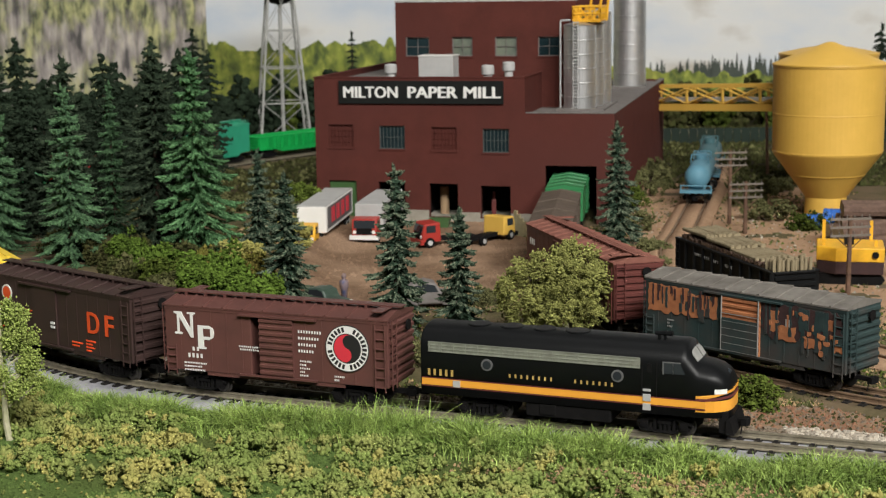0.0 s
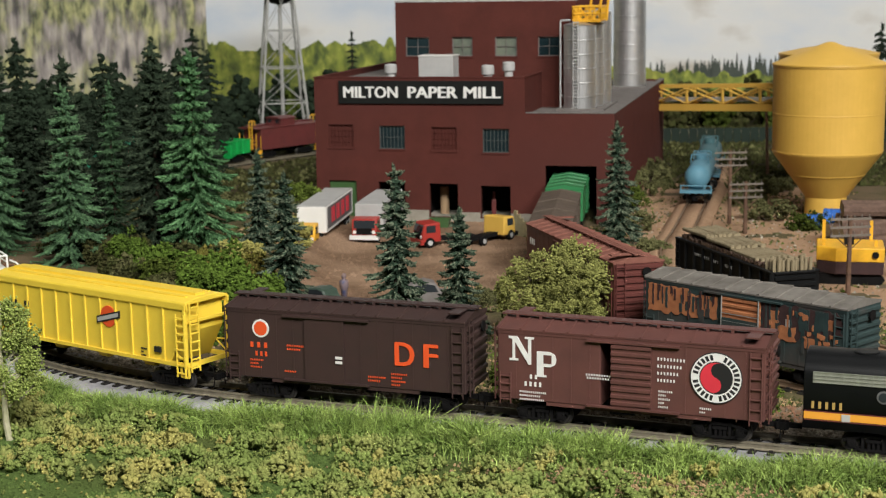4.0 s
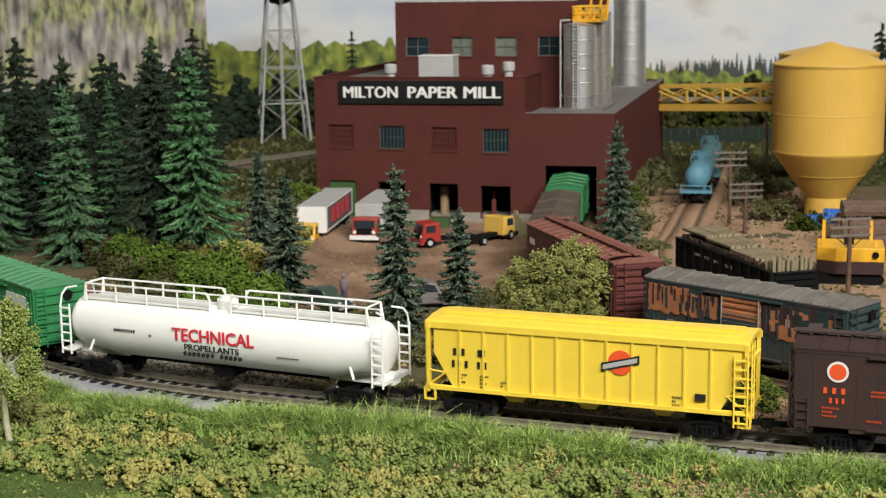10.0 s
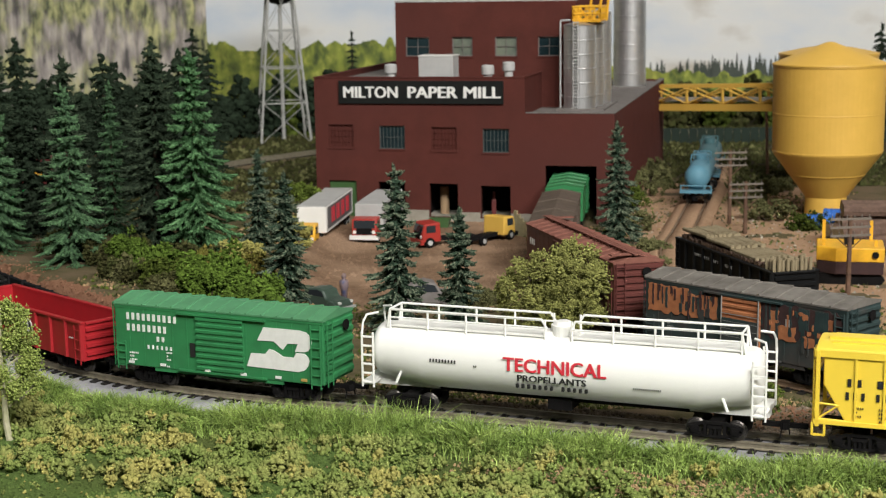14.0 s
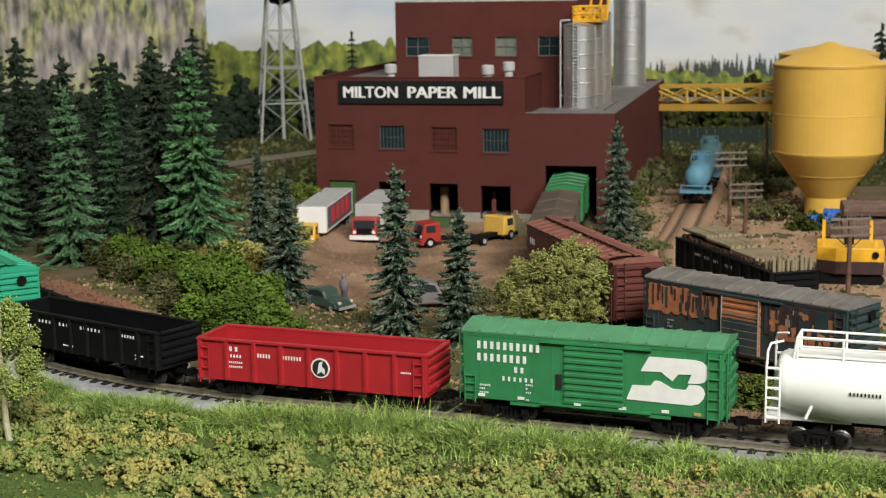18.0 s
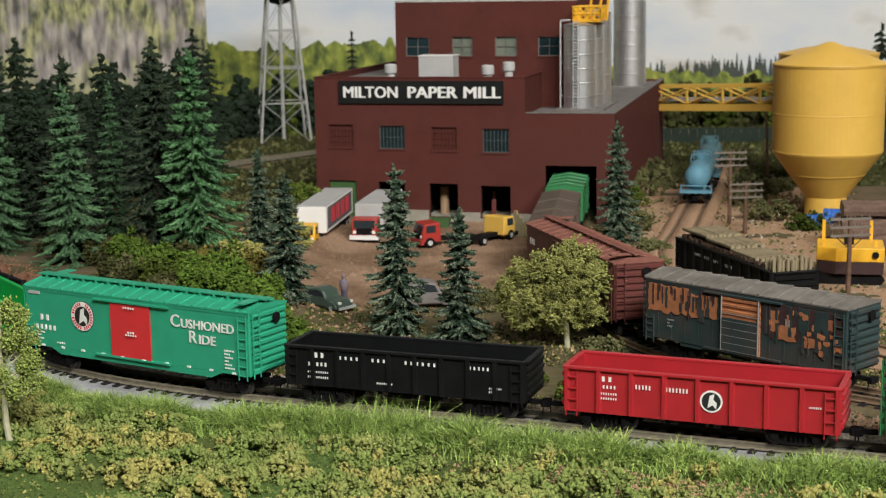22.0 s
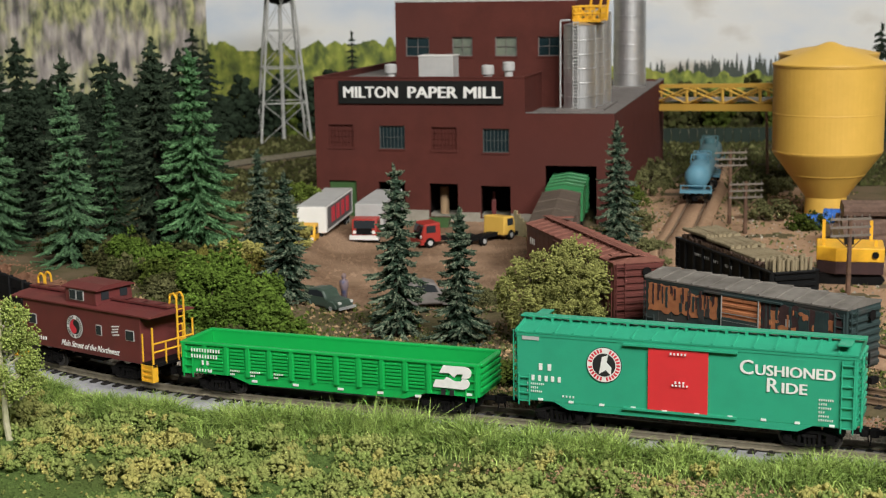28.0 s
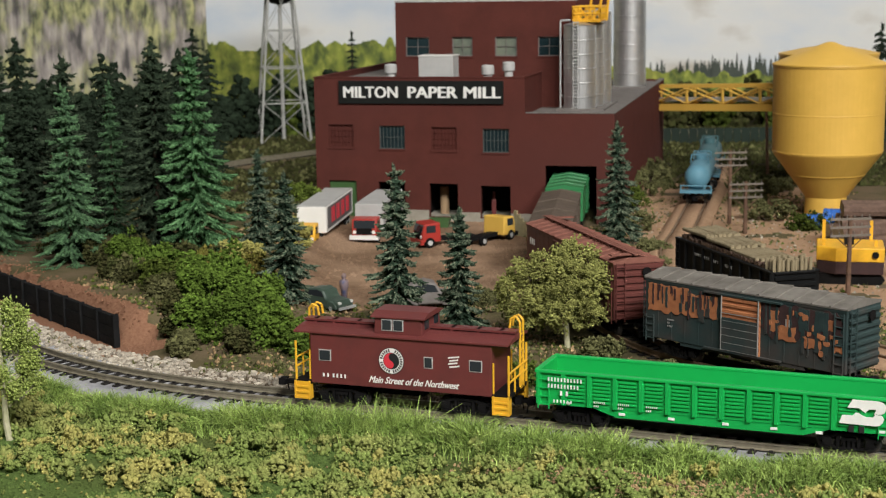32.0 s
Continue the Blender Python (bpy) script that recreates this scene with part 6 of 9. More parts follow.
# ---- standing cars on the spur and the yard track ----
def stand(car, x0, y0, x1, y1, group="standing cars"):
    """Put a car so that its centre line runs from the first place to the second."""
    car.matrix_basis = at((x0 + x1) / 2, (y0 + y1) / 2, 0, math.degrees(math.atan2(y1 - y0, x1 - x0)))
    car["group"] = group
    return car


def standing_cars():
    car, _ = box_car("box_car", "derelict dark green box car with rust-orange patches", 77, M["old_green"], 6.6, 26.6, roof_m=M["grey_roof"], door=(0.5, 14.5), door_m=M["rust"], walk_board=False, roof_ribs=12)
    stand(car, 75.0, 499.3, 127.6, 443.6)
    y = -9.5
    r = random.Random(3)

    def flake(x0, x1, z0, z1, rag, mat, lift):
        """A patch of paint with a ragged outline."""
        out = []
        nx, nz = max(3, int((x1 - x0) / 1.3)), max(2, int((z1 - z0) / 1.3))
        out += [(x0 + (x1 - x0) * i / nx, z0 + r.uniform(-rag, rag)) for i in range(nx)]
        out += [(x1 + r.uniform(-rag, rag) * 0.6, z0 + (z1 - z0) * i / nz) for i in range(nz)]
        out += [(x1 - (x1 - x0) * i / nx, z1 + r.uniform(-rag, rag) * 0.4) for i in range(nx)]
        out += [(x0 + r.uniform(-rag, rag) * 0.6, z1 - (z1 - z0) * i / nz) for i in range(nz)]
        bm = bmesh.new()
        prism(bm, out, -0.04 - lift, 0.04, "Y")
        mark(car, "paint_flake", bm, M[mat], 0, y + 0.02, 0, "flaked orange paint" if mat == "rust" else "")
    flake(-37.2, -20.5, 16.2, 25.2, 0.7, "rust", 0.1)
    flake(-20.6, -9.0, 16.8, 23.6, 1.2, "rust", 0.1)
    flake(8.5, 37.5, 15.5, 25.0, 2.2, "maroon", 0.08)
    flake(11.5, 14.8, 16.2, 23.0, 1.0, "rust", 0.14)
    flake(14.6, 20.8, 14.2, 18.6, 1.0, "rust", 0.14)
    flake(17.2, 19.0, 18.0, 22.4, 0.9, "rust", 0.15)
    flake(24.0, 29.6, 13.4, 16.0, 0.9, "rust", 0.14)
    flake(30.6, 34.0, 19.4, 23.0, 0.9, "rust", 0.14)
    flake(34.2, 37.0, 13.0, 16.4, 0.7, "rust", 0.14)
    # dark streaks running down over the orange
    for k in range(26):
        cx = r.uniform(-36, -10)
        top = r.choice((25.2, 24.6, 23.0))
        flake(cx, cx + r.uniform(0.25, 0.9), top - r.uniform(2.0, 8.0), top, 0.25, r.choice(("old_green", "maroon")), 0.2 + 0.004 * k)
    for k in range(14):
        cx = r.uniform(9, 36)
        flake(cx, cx + r.uniform(0.6, 2.0), 25.0 - r.uniform(5, 15), 25.0, 0.4, "old_green", 0.18 + 0.004 * k)
    for k in range(16):
        cx, cz = r.choice((r.uniform(-35, -10), r.uniform(12, 37))), r.uniform(15.5, 25)
        flake(cx, cx + r.uniform(0.7, 2.4), cz - r.uniform(1.0, 3.4), cz, 0.5, "old_green", 0.16 + 0.004 * k)
    mark(car, "lower_door_paint", boxes((-6.4, 7.3, -0.2, 0.2, 7.6, 18.2)), M["old_green"], 0, y - 0.92, 0, "dark lower half of the door")
    bm = bmesh.new()
    for x in (-6.6, 7.5):
        box(bm, x - 0.12, x + 0.12, -0.25, 0.25, 7.4, 25.2)
    for z in (7.6, 10, 12.4, 14.8, 17.2, 19.6):
        box(bm, -6.6, 7.5, -0.2, 0.2, z - 0.06, z + 0.06)
    mark(car, "door_frame", bm, M["dim_white"], 0, y - 1.0, 0, "pale worn door edges")
    data_marks(car, -29, 13.5, M["dim_white"], y, 3, 5)
    for k in range(18):
        cx, cz = r.uniform(10, 36), r.uniform(11, 24)
        flake(cx, cx + r.uniform(0.4, 2.2), cz - r.uniform(0.5, 2.2), cz, 0.4, "rust", 0.26 + 0.004 * k)
    mark(car, "emblem", bars([(0, 0, 0.9, 2.4, 0.3, 2)]), M["dim_white"], 17, y - 0.1, 18.5)

    car, _ = box_car("box_car", "oxide red box car with white lettering bars", 95, M["bo_red"], 6.8, 27.0, roof_m=M["bo_roof"], door=(0, 14), roof_ribs=14, panels=9)
    stand(car, 43.6, 609.4, 69.0, 517.4)
    mark(car, "name_lettering", bars([(0, 0, 1.6, 2.4, 0.6, 3)]), M["letter_white"], -43, -9.5, 20)
    mark(car, "herald", disc(4.2, 0.1), M["letter_white"], 39, -9.5, 19, "faded round herald")
    mark(car, "herald_centre", disc(3.4, 0.14), M["bo_red"], 39, -9.5, 19)

    car, _ = box_car("box_car", "weathered box car with a brown-grey roof", 95, M["brown_roof"], 6.0, 21.4, roof_m=M["brown_roof"], walk_board=False, roof_ribs=3)
    stand(car, 59.3, 736, 46.6, 641)

    car, _ = box_car("box_car", "green box car standing in the mill doorway", 88, M["bn_green"], 6.0, 22.0, walk_board=False, roof_ribs=7)
    stand(car, 73.8, 833, 61.5, 746)
    mark(car, "name_lettering", bars([(0, 0, 1.6, 2.4, 0.6, 6)]), M["letter_white"], 24, -9.5, 16)

    car, _ = gondola("black gondola car loaded with cut pulpwood", 84, M["gon_black"], 6.6, 18.4, 10)
    stand(car, 107.4, 620.5, 129.4, 540.0)
    mark(car, "name_lettering", bars([(0, 0, 0.8, 1.1, 0.9, 4), (9, 0, 0.8, 1.1, 0.9, 8), (28, 0, 0.9, 1.0, 0.3, 5)]), M["light_grey"], -24, -9.45, 14.4)
    load = thing("pulpwood_load", "stacked pulpwood billets filling a black gondola", "wood", car.matrix_basis @ at(0, 0, 8.2), kind="")
    r = random.Random(11)
    # short logs laid across the car in layers, their cut ends showing along both sides
    across = bmesh.new()
    cyl(across, (0, -8.0, 0), (0, 8.0, 0), 0.92, seg=7)
    across = finish("billet", across, [M["log_bark"], M["log_cut"]])
    for p in across.polygons:
        p.material_index = 1 if abs(p.normal.y) > 0.9 else 0
    for k in range(6):
        for i in range(41):
            x = -39.6 + 1.78 * i + (0.9 if k % 2 else 0)
            part("billet", across, None, load, m=at(x + r.uniform(-0.2, 0.2), r.uniform(-0.6, 0.6), 1.4 + 2.0 + k * 1.62 + r.uniform(-0.2, 0.2), r.uniform(-4, 4), 0, r.uniform(0, 360)))
    # pale split logs lie lengthwise on top, and a row of stakes stands at the open end
    flat = bmesh.new()
    cyl(flat, (-11, 0, 0), (11, 0, 0), 0.9, seg=7)
    flat = finish("billet", flat, M["log_end"])
    for x0, z in ((-28, 14.6), (-6, 13.6), (16, 12.6)):
        for k in range(9):
            part("billet", flat, None, load, m=at(x0 + r.uniform(-1.2, 1.2), -7.0 + k * 1.75, z + r.uniform(-0.25, 0.25), r.uniform(-1.5, 1.5)))
    stake = bmesh.new()
    cyl(stake, (0, 0, 0), (0, 0, 15.5), 0.85, 0.7, seg=7)
    stake = finish("stake", stake, M["log_end"])
    for row in range(3):
        for k in range(9):
            part("stake", stake, None, load, m=at(35.0 + 2.3 * row + r.uniform(-0.3, 0.3), -7.2 + 1.8 * k, r.uniform(-0.8, 0.6) - 0.3 * row, r.uniform(0, 360), r.uniform(-3, 3), r.uniform(-2, 2)))

    def blue_tank(s, label, blue):
        t = thing("tank_car", label, "freight car", at(0, 0, 0), "standing cars")
        bm = bmesh.new()
        lathe(bm, [(0.4, -37.4), (4.0, -36.6), (6.4, -34.4), (7.2, -30), (7.2, 30), (6.4, 34.4), (4.0, 36.6), (0.4, 37.4)], "X", 32, (0, 0, 14.6))
        part("tank", bm, blue, t, smooth=True)
        bm = bmesh.new()
        cyl(bm, (0, 0, 20.5), (0, 0, 25.2), 3.4, seg=20)
        part("dome", bm, blue, t)
        bm = bmesh.new()
        for x in (-10, 10):
            pipe(bm, [(x, -5, 19), (x, -5, 25), (x, 5, 25), (x, 5, 19)], 0.4, 6)
        part("railing", bm, blue, t)
        for sx in (-1, 1):
            part("end_platform", boxes((sx * 37 - 3, sx * 37 + 3, -9, 9, 6.4, 8.0), (sx * 30 - 2, sx * 30 + 2, -5, 5, 8, 10.5)), blue, t)
            bm = bmesh.new()
            pipe(bm, [(sx * 39, -8.6, 8), (sx * 39, -8.6, 10.6), (sx * 39, 8.6, 10.6), (sx * 39, 8.6, 8)], 0.4, 6)
            part("railing", bm, blue, t)
        part("underframe", boxes((-38, 38, -1.6, 1.6, 4.6, 7.2)), M["black"], t)
        running_gear(t, 26, 39)
        t.matrix_basis = YARD_TRACK.pose_between(s, 26)
        return t
    s1 = YARD_TRACK.s[np.argmin(np.hypot(YARD_TRACK.d[:, 0] - 143, YARD_TRACK.d[:, 1] - 836))] + 42
    blue_tank(s1, "light blue tank car on the yard track", M["tank_blue"])
    blue_tank(s1 + 90, "dull teal tank car coupled behind another", M["tank_teal"])


standing_cars()


# ---- lorries and cars in the yard ----
def wheel_at(t, x, y, r=2.6, w=2.0, name="wheel"):
    bm = bmesh.new()
    lathe(bm, [(0.3, -w / 2), (r * 0.85, -w / 2), (r, -w / 2 + 0.3), (r, w / 2 - 0.3), (r * 0.85, w / 2), (0.3, w / 2)], "Y", 18)
    wh = part(name, bm, M["black"], t, "black tyre", at(x, y, r))
    bm = bmesh.new()
    cyl(bm, (0, -w / 2 - 0.12, 0), (0, w / 2 + 0.12, 0), r * 0.5, seg=12)
    part("rim", bm, M["light_grey"], wh)


def trailer(x, y, rz, label, sign_m=None, body=M["white"], length=70, roof=M["light_grey"]):
    t = thing("box_trailer", label, "trailer", at(x, y, -3.7, rz))
    soft(part("body", boxes((-length, 0, -7.6, 7.6, 5.8, 19.2)), body, t), 0.4)
    part("roof", boxes((-length + 0.2, -0.2, -7.4, 7.4, 19.2, 19.5)), roof, t)
    part("chassis", boxes((-length + 2, -3, -3, 3, 4.2, 5.8)), M["black"], t)
    for xx in (-length + 8, -length + 15):
        for yy in (-6, 6):
            wheel_at(t, xx, yy)
    for yy in (-4, 4):
        part("landing_leg", boxes((-16, -14.8, yy - 0.6, yy + 0.6, 0, 5)), M["light_grey"], t)
    part("side_rail", boxes((-length, 0, -7.85, -7.6, 5.8, 6.8), (-length, 0, -7.85, -7.6, 18.4, 19.2)), M["light_grey"], t)
    if sign_m:
        part("sign_panel", boxes((-length + 4, -3, 7.6, 7.72, 7.5, 18.4)), M["dark_frame"], t, "dark grey panel behind the sign")
        for i in range(4):
            for k, w in ((0, 3.4), (5.2, 2.6)):
                part("sign_bar", boxes((-58 + i * 12.6 + k, -58 + w + i * 12.6 + k, 7.7, 7.9, 9.4, 17.2)), sign_m, t, "red block of the trailer's sign")
    return t


def cab(x, y, rz, label, paint_m, box_m=None, bumper=M["white"], frame_len=24, sleeper=False):
    t = thing("truck", label, "truck", at(x, y, -3.7, rz), "trucks in the yard")
    bm = bmesh.new()
    prism(bm, [(0, 2.8), (0, 7.4), (-1.2, 12.0), (-9.6, 12.5), (-10.0, 2.8)], -6.5, 6.5, "Y")
    soft(part("cab", bm, paint_m, t), 0.7, 3)
    bm = bmesh.new()
    prism(bm, [(0.12, 7.6), (-0.95, 11.4), (-1.6, 11.4), (-0.6, 7.6)], -5.4, 5.4, "Y")
    part("windscreen", bm, M["glass"], t)
    for yy in (-6.55, 6.55):
        part("side_window", boxes((-7.0, -2.2, yy - 0.1, yy + 0.1, 7.6, 11.2)), M["glass"], t)
        part("headlight", disc(0.9, 0.3, 12), M["lamp_lens"], t, m=at(0.2, yy * 0.75, 5.6, 90))
    part("bumper", boxes((-0.5, 1.2, -7.4, 7.4, 1.8, 4.0)), bumper, t)
    part("grille", boxes((-0.2, 0.3, -4, 4, 4.4, 7.6)), M["black"], t)
    part("chassis", boxes((-12 - frame_len, -2, -2.6, 2.6, 2.6, 4.4)), M["black"], t)
    for xx in (-4, -14 - frame_len * 0.6):
        for yy in (-6, 6):
            wheel_at(t, xx, yy)
    if box_m:
        soft(part("cargo_box", boxes((-14 - frame_len, -13.0, -7.4, 7.4, 4.6, 18.2)), box_m, t), 0.4)
    return t


trailer(-66, 744, -97.6, "white box trailer with red sign blocks, backed to the mill", M["letter_red"])
cab(-69.5, 728, -97, "yellow tractor truck in front of a white trailer", M["bright_yellow"], frame_len=6)
cab(-39.8, 746, -99, "red box truck with grey cargo box and white bumper", M["truck_red"], M["light_grey"], frame_len=54)
cab(-12.5, 733, -158, "bright red tractor truck without its trailer", M["truck_red"], bumper=M["truck_red"], frame_len=18)
cab(32, 757, 52, "yellow cab truck with bare black chassis", M["yellow"], bumper=M["black"], frame_len=22)


def old_pickup(x, y, rz, label, paint_m, size=1.0):
    t = thing("car", label, "car", at(x, y, -3.7, rz) @ Matrix.Scale(size, 4))
    bm = bmesh.new()
    prism(bm, [(14, 2.2), (14.4, 5.0), (12, 6.2), (5, 7.0), (3, 10.6), (-1, 11.6), (-8, 10.6), (-13, 7.6), (-14.5, 5.0), (-14, 2.2)], -5.4, 5.4, "Y")
    soft(part("body", bm, paint_m, t), 1.2, 4)
    for yy in (-1, 1):
        bm = bmesh.new()
        prism(bm, [(3.6, 7.4), (2.4, 10.0), (-1.0, 10.8), (-7, 9.9), (-9, 7.6)], min(yy * 5.2, yy * 5.5), max(yy * 5.2, yy * 5.5), "Y")
        part("side_window", bm, M["glass"], t)
        for xx in (9, -8.5):
            bm = bmesh.new()
            prism(bm, [(xx + 4 * math.cos(a), 2.0 + 4 * math.sin(a)) for a in [math.pi * i / 8 for i in range(9)]], min(yy * 4.6, yy * 6.3), max(yy * 4.6, yy * 6.3), "Y")
            soft(part("fender", bm, paint_m, t), 0.6, 2)
            wheel_at(t, xx, yy * 5.4, 2.3, 1.6)
        part("headlight", disc(0.9, 0.5, 12), M["lamp_lens"], t, m=at(13.6, yy * 4.2, 5.2, 90))
    part("bumper", boxes((14.2, 15.2, -5.8, 5.8, 2.0, 3.2)), M["light_grey"], t)
    return t


old_pickup(-47.5, 590, -40, "grey-green vintage car parked at the yard's edge", M["truck_green"], 0.8)
old_pickup(-6.5, 590, 8, "pale grey vintage car half hidden behind spruces", M["roof_grey"])


def figure(x, y, label):
    bm = bmesh.new()
    lathe(bm, [(0.4, 0), (1.2, 0.2), (1.3, 5), (1.8, 6), (1.9, 9), (0.8, 9.6), (0.7, 10), (1.05, 10.6), (0.9, 11.8), (0.2, 12.1)], "Z", 10)
    ob = part("figurine", bm, M["figure"], None, m=at(x, y, -3.9), smooth=True)
    return tagged(ob, label, "figurine")


figure(-41.0, 604, "small painted figurine standing beside a vintage car")


# ---- telegraph poles, log loader, log piles, drums, wall ----
def telegraph_pole(x, y, h, label, rz=0, arms=3, w=17.5):
    t = thing("telegraph_pole", label, "telegraph pole", at(x, y, -4.0, rz), "telegraph poles")
    bm = bmesh.new()
    cyl(bm, (0, 0, 0), (0, 0, h), 1.15, 0.9, 8)
    part("pole", bm, M["wood"], t)
    for i in range(arms):
        z = h - 1.2 - 3.4 * i
        part("crossarm", boxes((-w / 2, w / 2, -0.9, -0.3, z - 0.5, z + 0.4)), M["insulator"], t)
        for k in range(6):
            xx = -w / 2 + 0.8 + (w - 1.6) * k / 5
            bm = bmesh.new()
            cyl(bm, (xx, -0.6, z + 0.4), (xx, -0.6, z + 1.6), 0.3, 0.22, 6)
            part("insulator", bm, M["insulator"], t)
    bm = bmesh.new()
    pipe(bm, [(0, -0.6, h - 14), (6, -0.6, h - 8.6)], 0.25, 5)
    pipe(bm, [(0, -0.6, h - 14), (-6, -0.6, h - 8.6)], 0.25, 5)
    part("arm_brace", bm, M["wood"], t)
    return t


telegraph_pole(155.3, 757, 27.5, "brown wooden telegraph pole with three crossarms", 6)
telegraph_pole(153.5, 790, 40.0, "brown wooden telegraph pole close to another pole", 4)
telegraph_pole(166.4, 602, 33.5, "brown wooden telegraph pole beside the log loader", 8)


def log(bm, a, b, r, seg=9):
    cyl(bm, a, b, r, r * 0.92, seg)


def log_loader():
    t = thing("log_loader", "yellow and brown log loader on dark crawler tracks", "loader", at(176, 634, -3.9, -14))
    bm = bmesh.new()
    prism(bm, [(-14.5, -9), (-6.5, -13), (13.5, -12), (13.5, 11), (-14.5, 11)], 10.4, 16.4, "Z")
    soft(part("upper_housing", bm, M["bright_yellow"], t), 0.4)
    bm = bmesh.new()
    prism(bm, [(-14.3, -8.8), (-6.4, -12.8), (13.3, -11.8), (13.3, 10.8), (-14.3, 10.8)], 5.0, 10.4, "Z")
    soft(part("lower_housing", bm, M["maroon"], t), 0.3)
    for y in (-8, 8):
        bm = bmesh.new()
        prism(bm, [(-13, 0.1), (-15, 2.4), (-13, 5.0), (12, 5.0), (14, 2.4), (12, 0.1)], y - 2.6, y + 2.6, "Y")
        part("crawler_track", bm, M["black"], t)
    part("turntable", boxes((-6, 6, -6, 6, 3.6, 5.1)), M["black"], t)
    for x, y in ((-11.5, 9), (8.5, 9), (-11.5, -6), (10, -6)):
        part("stake", boxes((x - 0.7, x + 0.7, y - 0.7, y + 0.7, 16.4, 25 if y > 0 else 19)), M["bright_yellow"], t, "yellow upright stake")
    part("boom_foot", boxes((-3, 1, -4, 0, 16.4, 19.4)), M["black"], t)
    part("lamp", disc(1.4, 0.6, 14), M["black"], t, m=at(9.8, -12.4, 13.6))
    return t


log_loader()


def log_stack(x, y, rz, label, n, rows, ln, r, z0=-3.9):
    t = thing("log_stack", label, "log stack", at(x, y, z0, rz))
    q = random.Random(int(x))
    for k in range(rows):
        for i in range(n - k):
            rr = r * q.uniform(0.85, 1.1)
            bm = bmesh.new()
            cyl(bm, (-ln / 2 + q.uniform(-2, 2), 0, 0), (ln / 2 + q.uniform(-2, 2), 0, 0), rr, rr * 0.9, 10)
            ob = part("log", bm, [M["log_bark"], M["log_end"]], t, m=at(0, (i - (n - k - 1) / 2) * r * 2.02, r + k * r * 1.74, q.uniform(-1, 1)))
            for p in ob.data.polygons:
                p.material_index = 1 if abs(p.normal.x) > 0.9 else 0
    return t


log_stack(222, 712, -6, "stack of large dark bark-covered logs", 4, 3, 60, 4.2)
log_stack(203, 708, 12, "low heap of dark logs behind the loader", 4, 2, 30, 3.4)
log_stack(184, 560, 10, "small heap of pale cut logs near the track", 3, 2, 22, 1.9)


def drum(x, y, rz, label, lying=True):
    t = thing("plastic_drum", label, "drum", at(x, y, -3.9, rz), "blue drums")
    bm = bmesh.new()
    lathe(bm, [(0.3, -6), (3.7, -6), (4.0, -5.6), (4.0, -2.2), (4.25, -2), (4.0, -1.8), (4.0, 1.8), (4.25, 2), (4.0, 2.2), (4.0, 5.6), (3.7, 6), (0.3, 6)], "X", 24, (0, 0, 4.3))
    part("shell", bm, M["blue"], t)
    bm = bmesh.new()
    cyl(bm, (-6.4, 1.6, 4.3), (-5.9, 1.6, 4.3), 0.7, seg=10)
    part("cap", bm, M["black"], t)
    return t


drum(195, 770, 15, "blue plastic drum lying by the logs")
drum(209, 786, -20, "blue plastic drum lying behind another")
drum(201, 640, 60, "blue plastic drum beside the log loader")


def black_wall():
    a, b = Vector((-118, 529, 0)), Vector((-196, 631.5, 0))
    d = b - a
    t = thing("retaining_wall", "black timber retaining wall holding back red gravel", "retaining wall", at(a.x, a.y, -4.2, math.degrees(math.atan2(d.y, d.x))), kind="")
    x, q = 0.0, random.Random(5)
    while x < d.length:
        w = q.uniform(12.5, 15.5)
        bm = bmesh.new()
        for k in range(3):
            box(bm, x + 0.15, x + w - 0.15, -0.4, 1.5 + q.uniform(0, 0.25), k * 4.1, k * 4.1 + 4.0)
        soft(part("panel", bm, M["wall_black"], t, "black ribbed panel"), 0.25)
        part("post", boxes((x - 0.7, x + 0.7, 0.2, 2.4, 0, 12.9)), M["wall_black"], t)
        x += w
    return t


black_wall()


# ---- a plank fence far behind the yard ----
def far_fence():
    t = thing("board_fence", "dark green board fence in front of the backdrop", "fence", at(150, 1200, -4.0, -3))
    for i in range(30):
        part("board", boxes((i * 7.0, i * 7.0 + 6.6, -0.4, 0.4, 0, 12.5 + (i % 3) * 0.2)), M["fence_green"], t)
    return t


far_fence()
# ---- conifers, bushes, turf, grass and stones ----
rs = np.random.RandomState(4)


def ico():
    """An icosahedron: 12 vertices, 20 faces."""
    p = (1 + 5 ** 0.5) / 2
    v = np.array([(-1, p, 0), (1, p, 0), (-1, -p, 0), (1, -p, 0), (0, -1, p), (0, 1, p), (0, -1, -p), (0, 1, -p), (p, 0, -1), (p, 0, 1), (-p, 0, -1), (-p, 0, 1)], float)
    f = np.array([(0, 11, 5), (0, 5, 1), (0, 1, 7), (0, 7, 10), (0, 10, 11), (1, 5, 9), (5, 11, 4), (11, 10, 2), (10, 7, 6), (7, 1, 8), (3, 9, 4), (3, 4, 2), (3, 2, 6), (3, 6, 8), (3, 8, 9), (4, 9, 5), (2, 4, 11), (6, 2, 10), (8, 6, 7), (9, 8, 1)])
    return v / np.linalg.norm(v[0]), f


ICO_V, ICO_F = ico()
OCT_V = np.array([(1, 0, 0), (-1, 0, 0), (0, 1, 0), (0, -1, 0), (0, 0, 1), (0, 0, -1)], float)
OCT_F = np.array([(0, 2, 4), (2, 1, 4), (1, 3, 4), (3, 0, 4), (2, 0, 5), (1, 2, 5), (3, 1, 5), (0, 3, 5)])


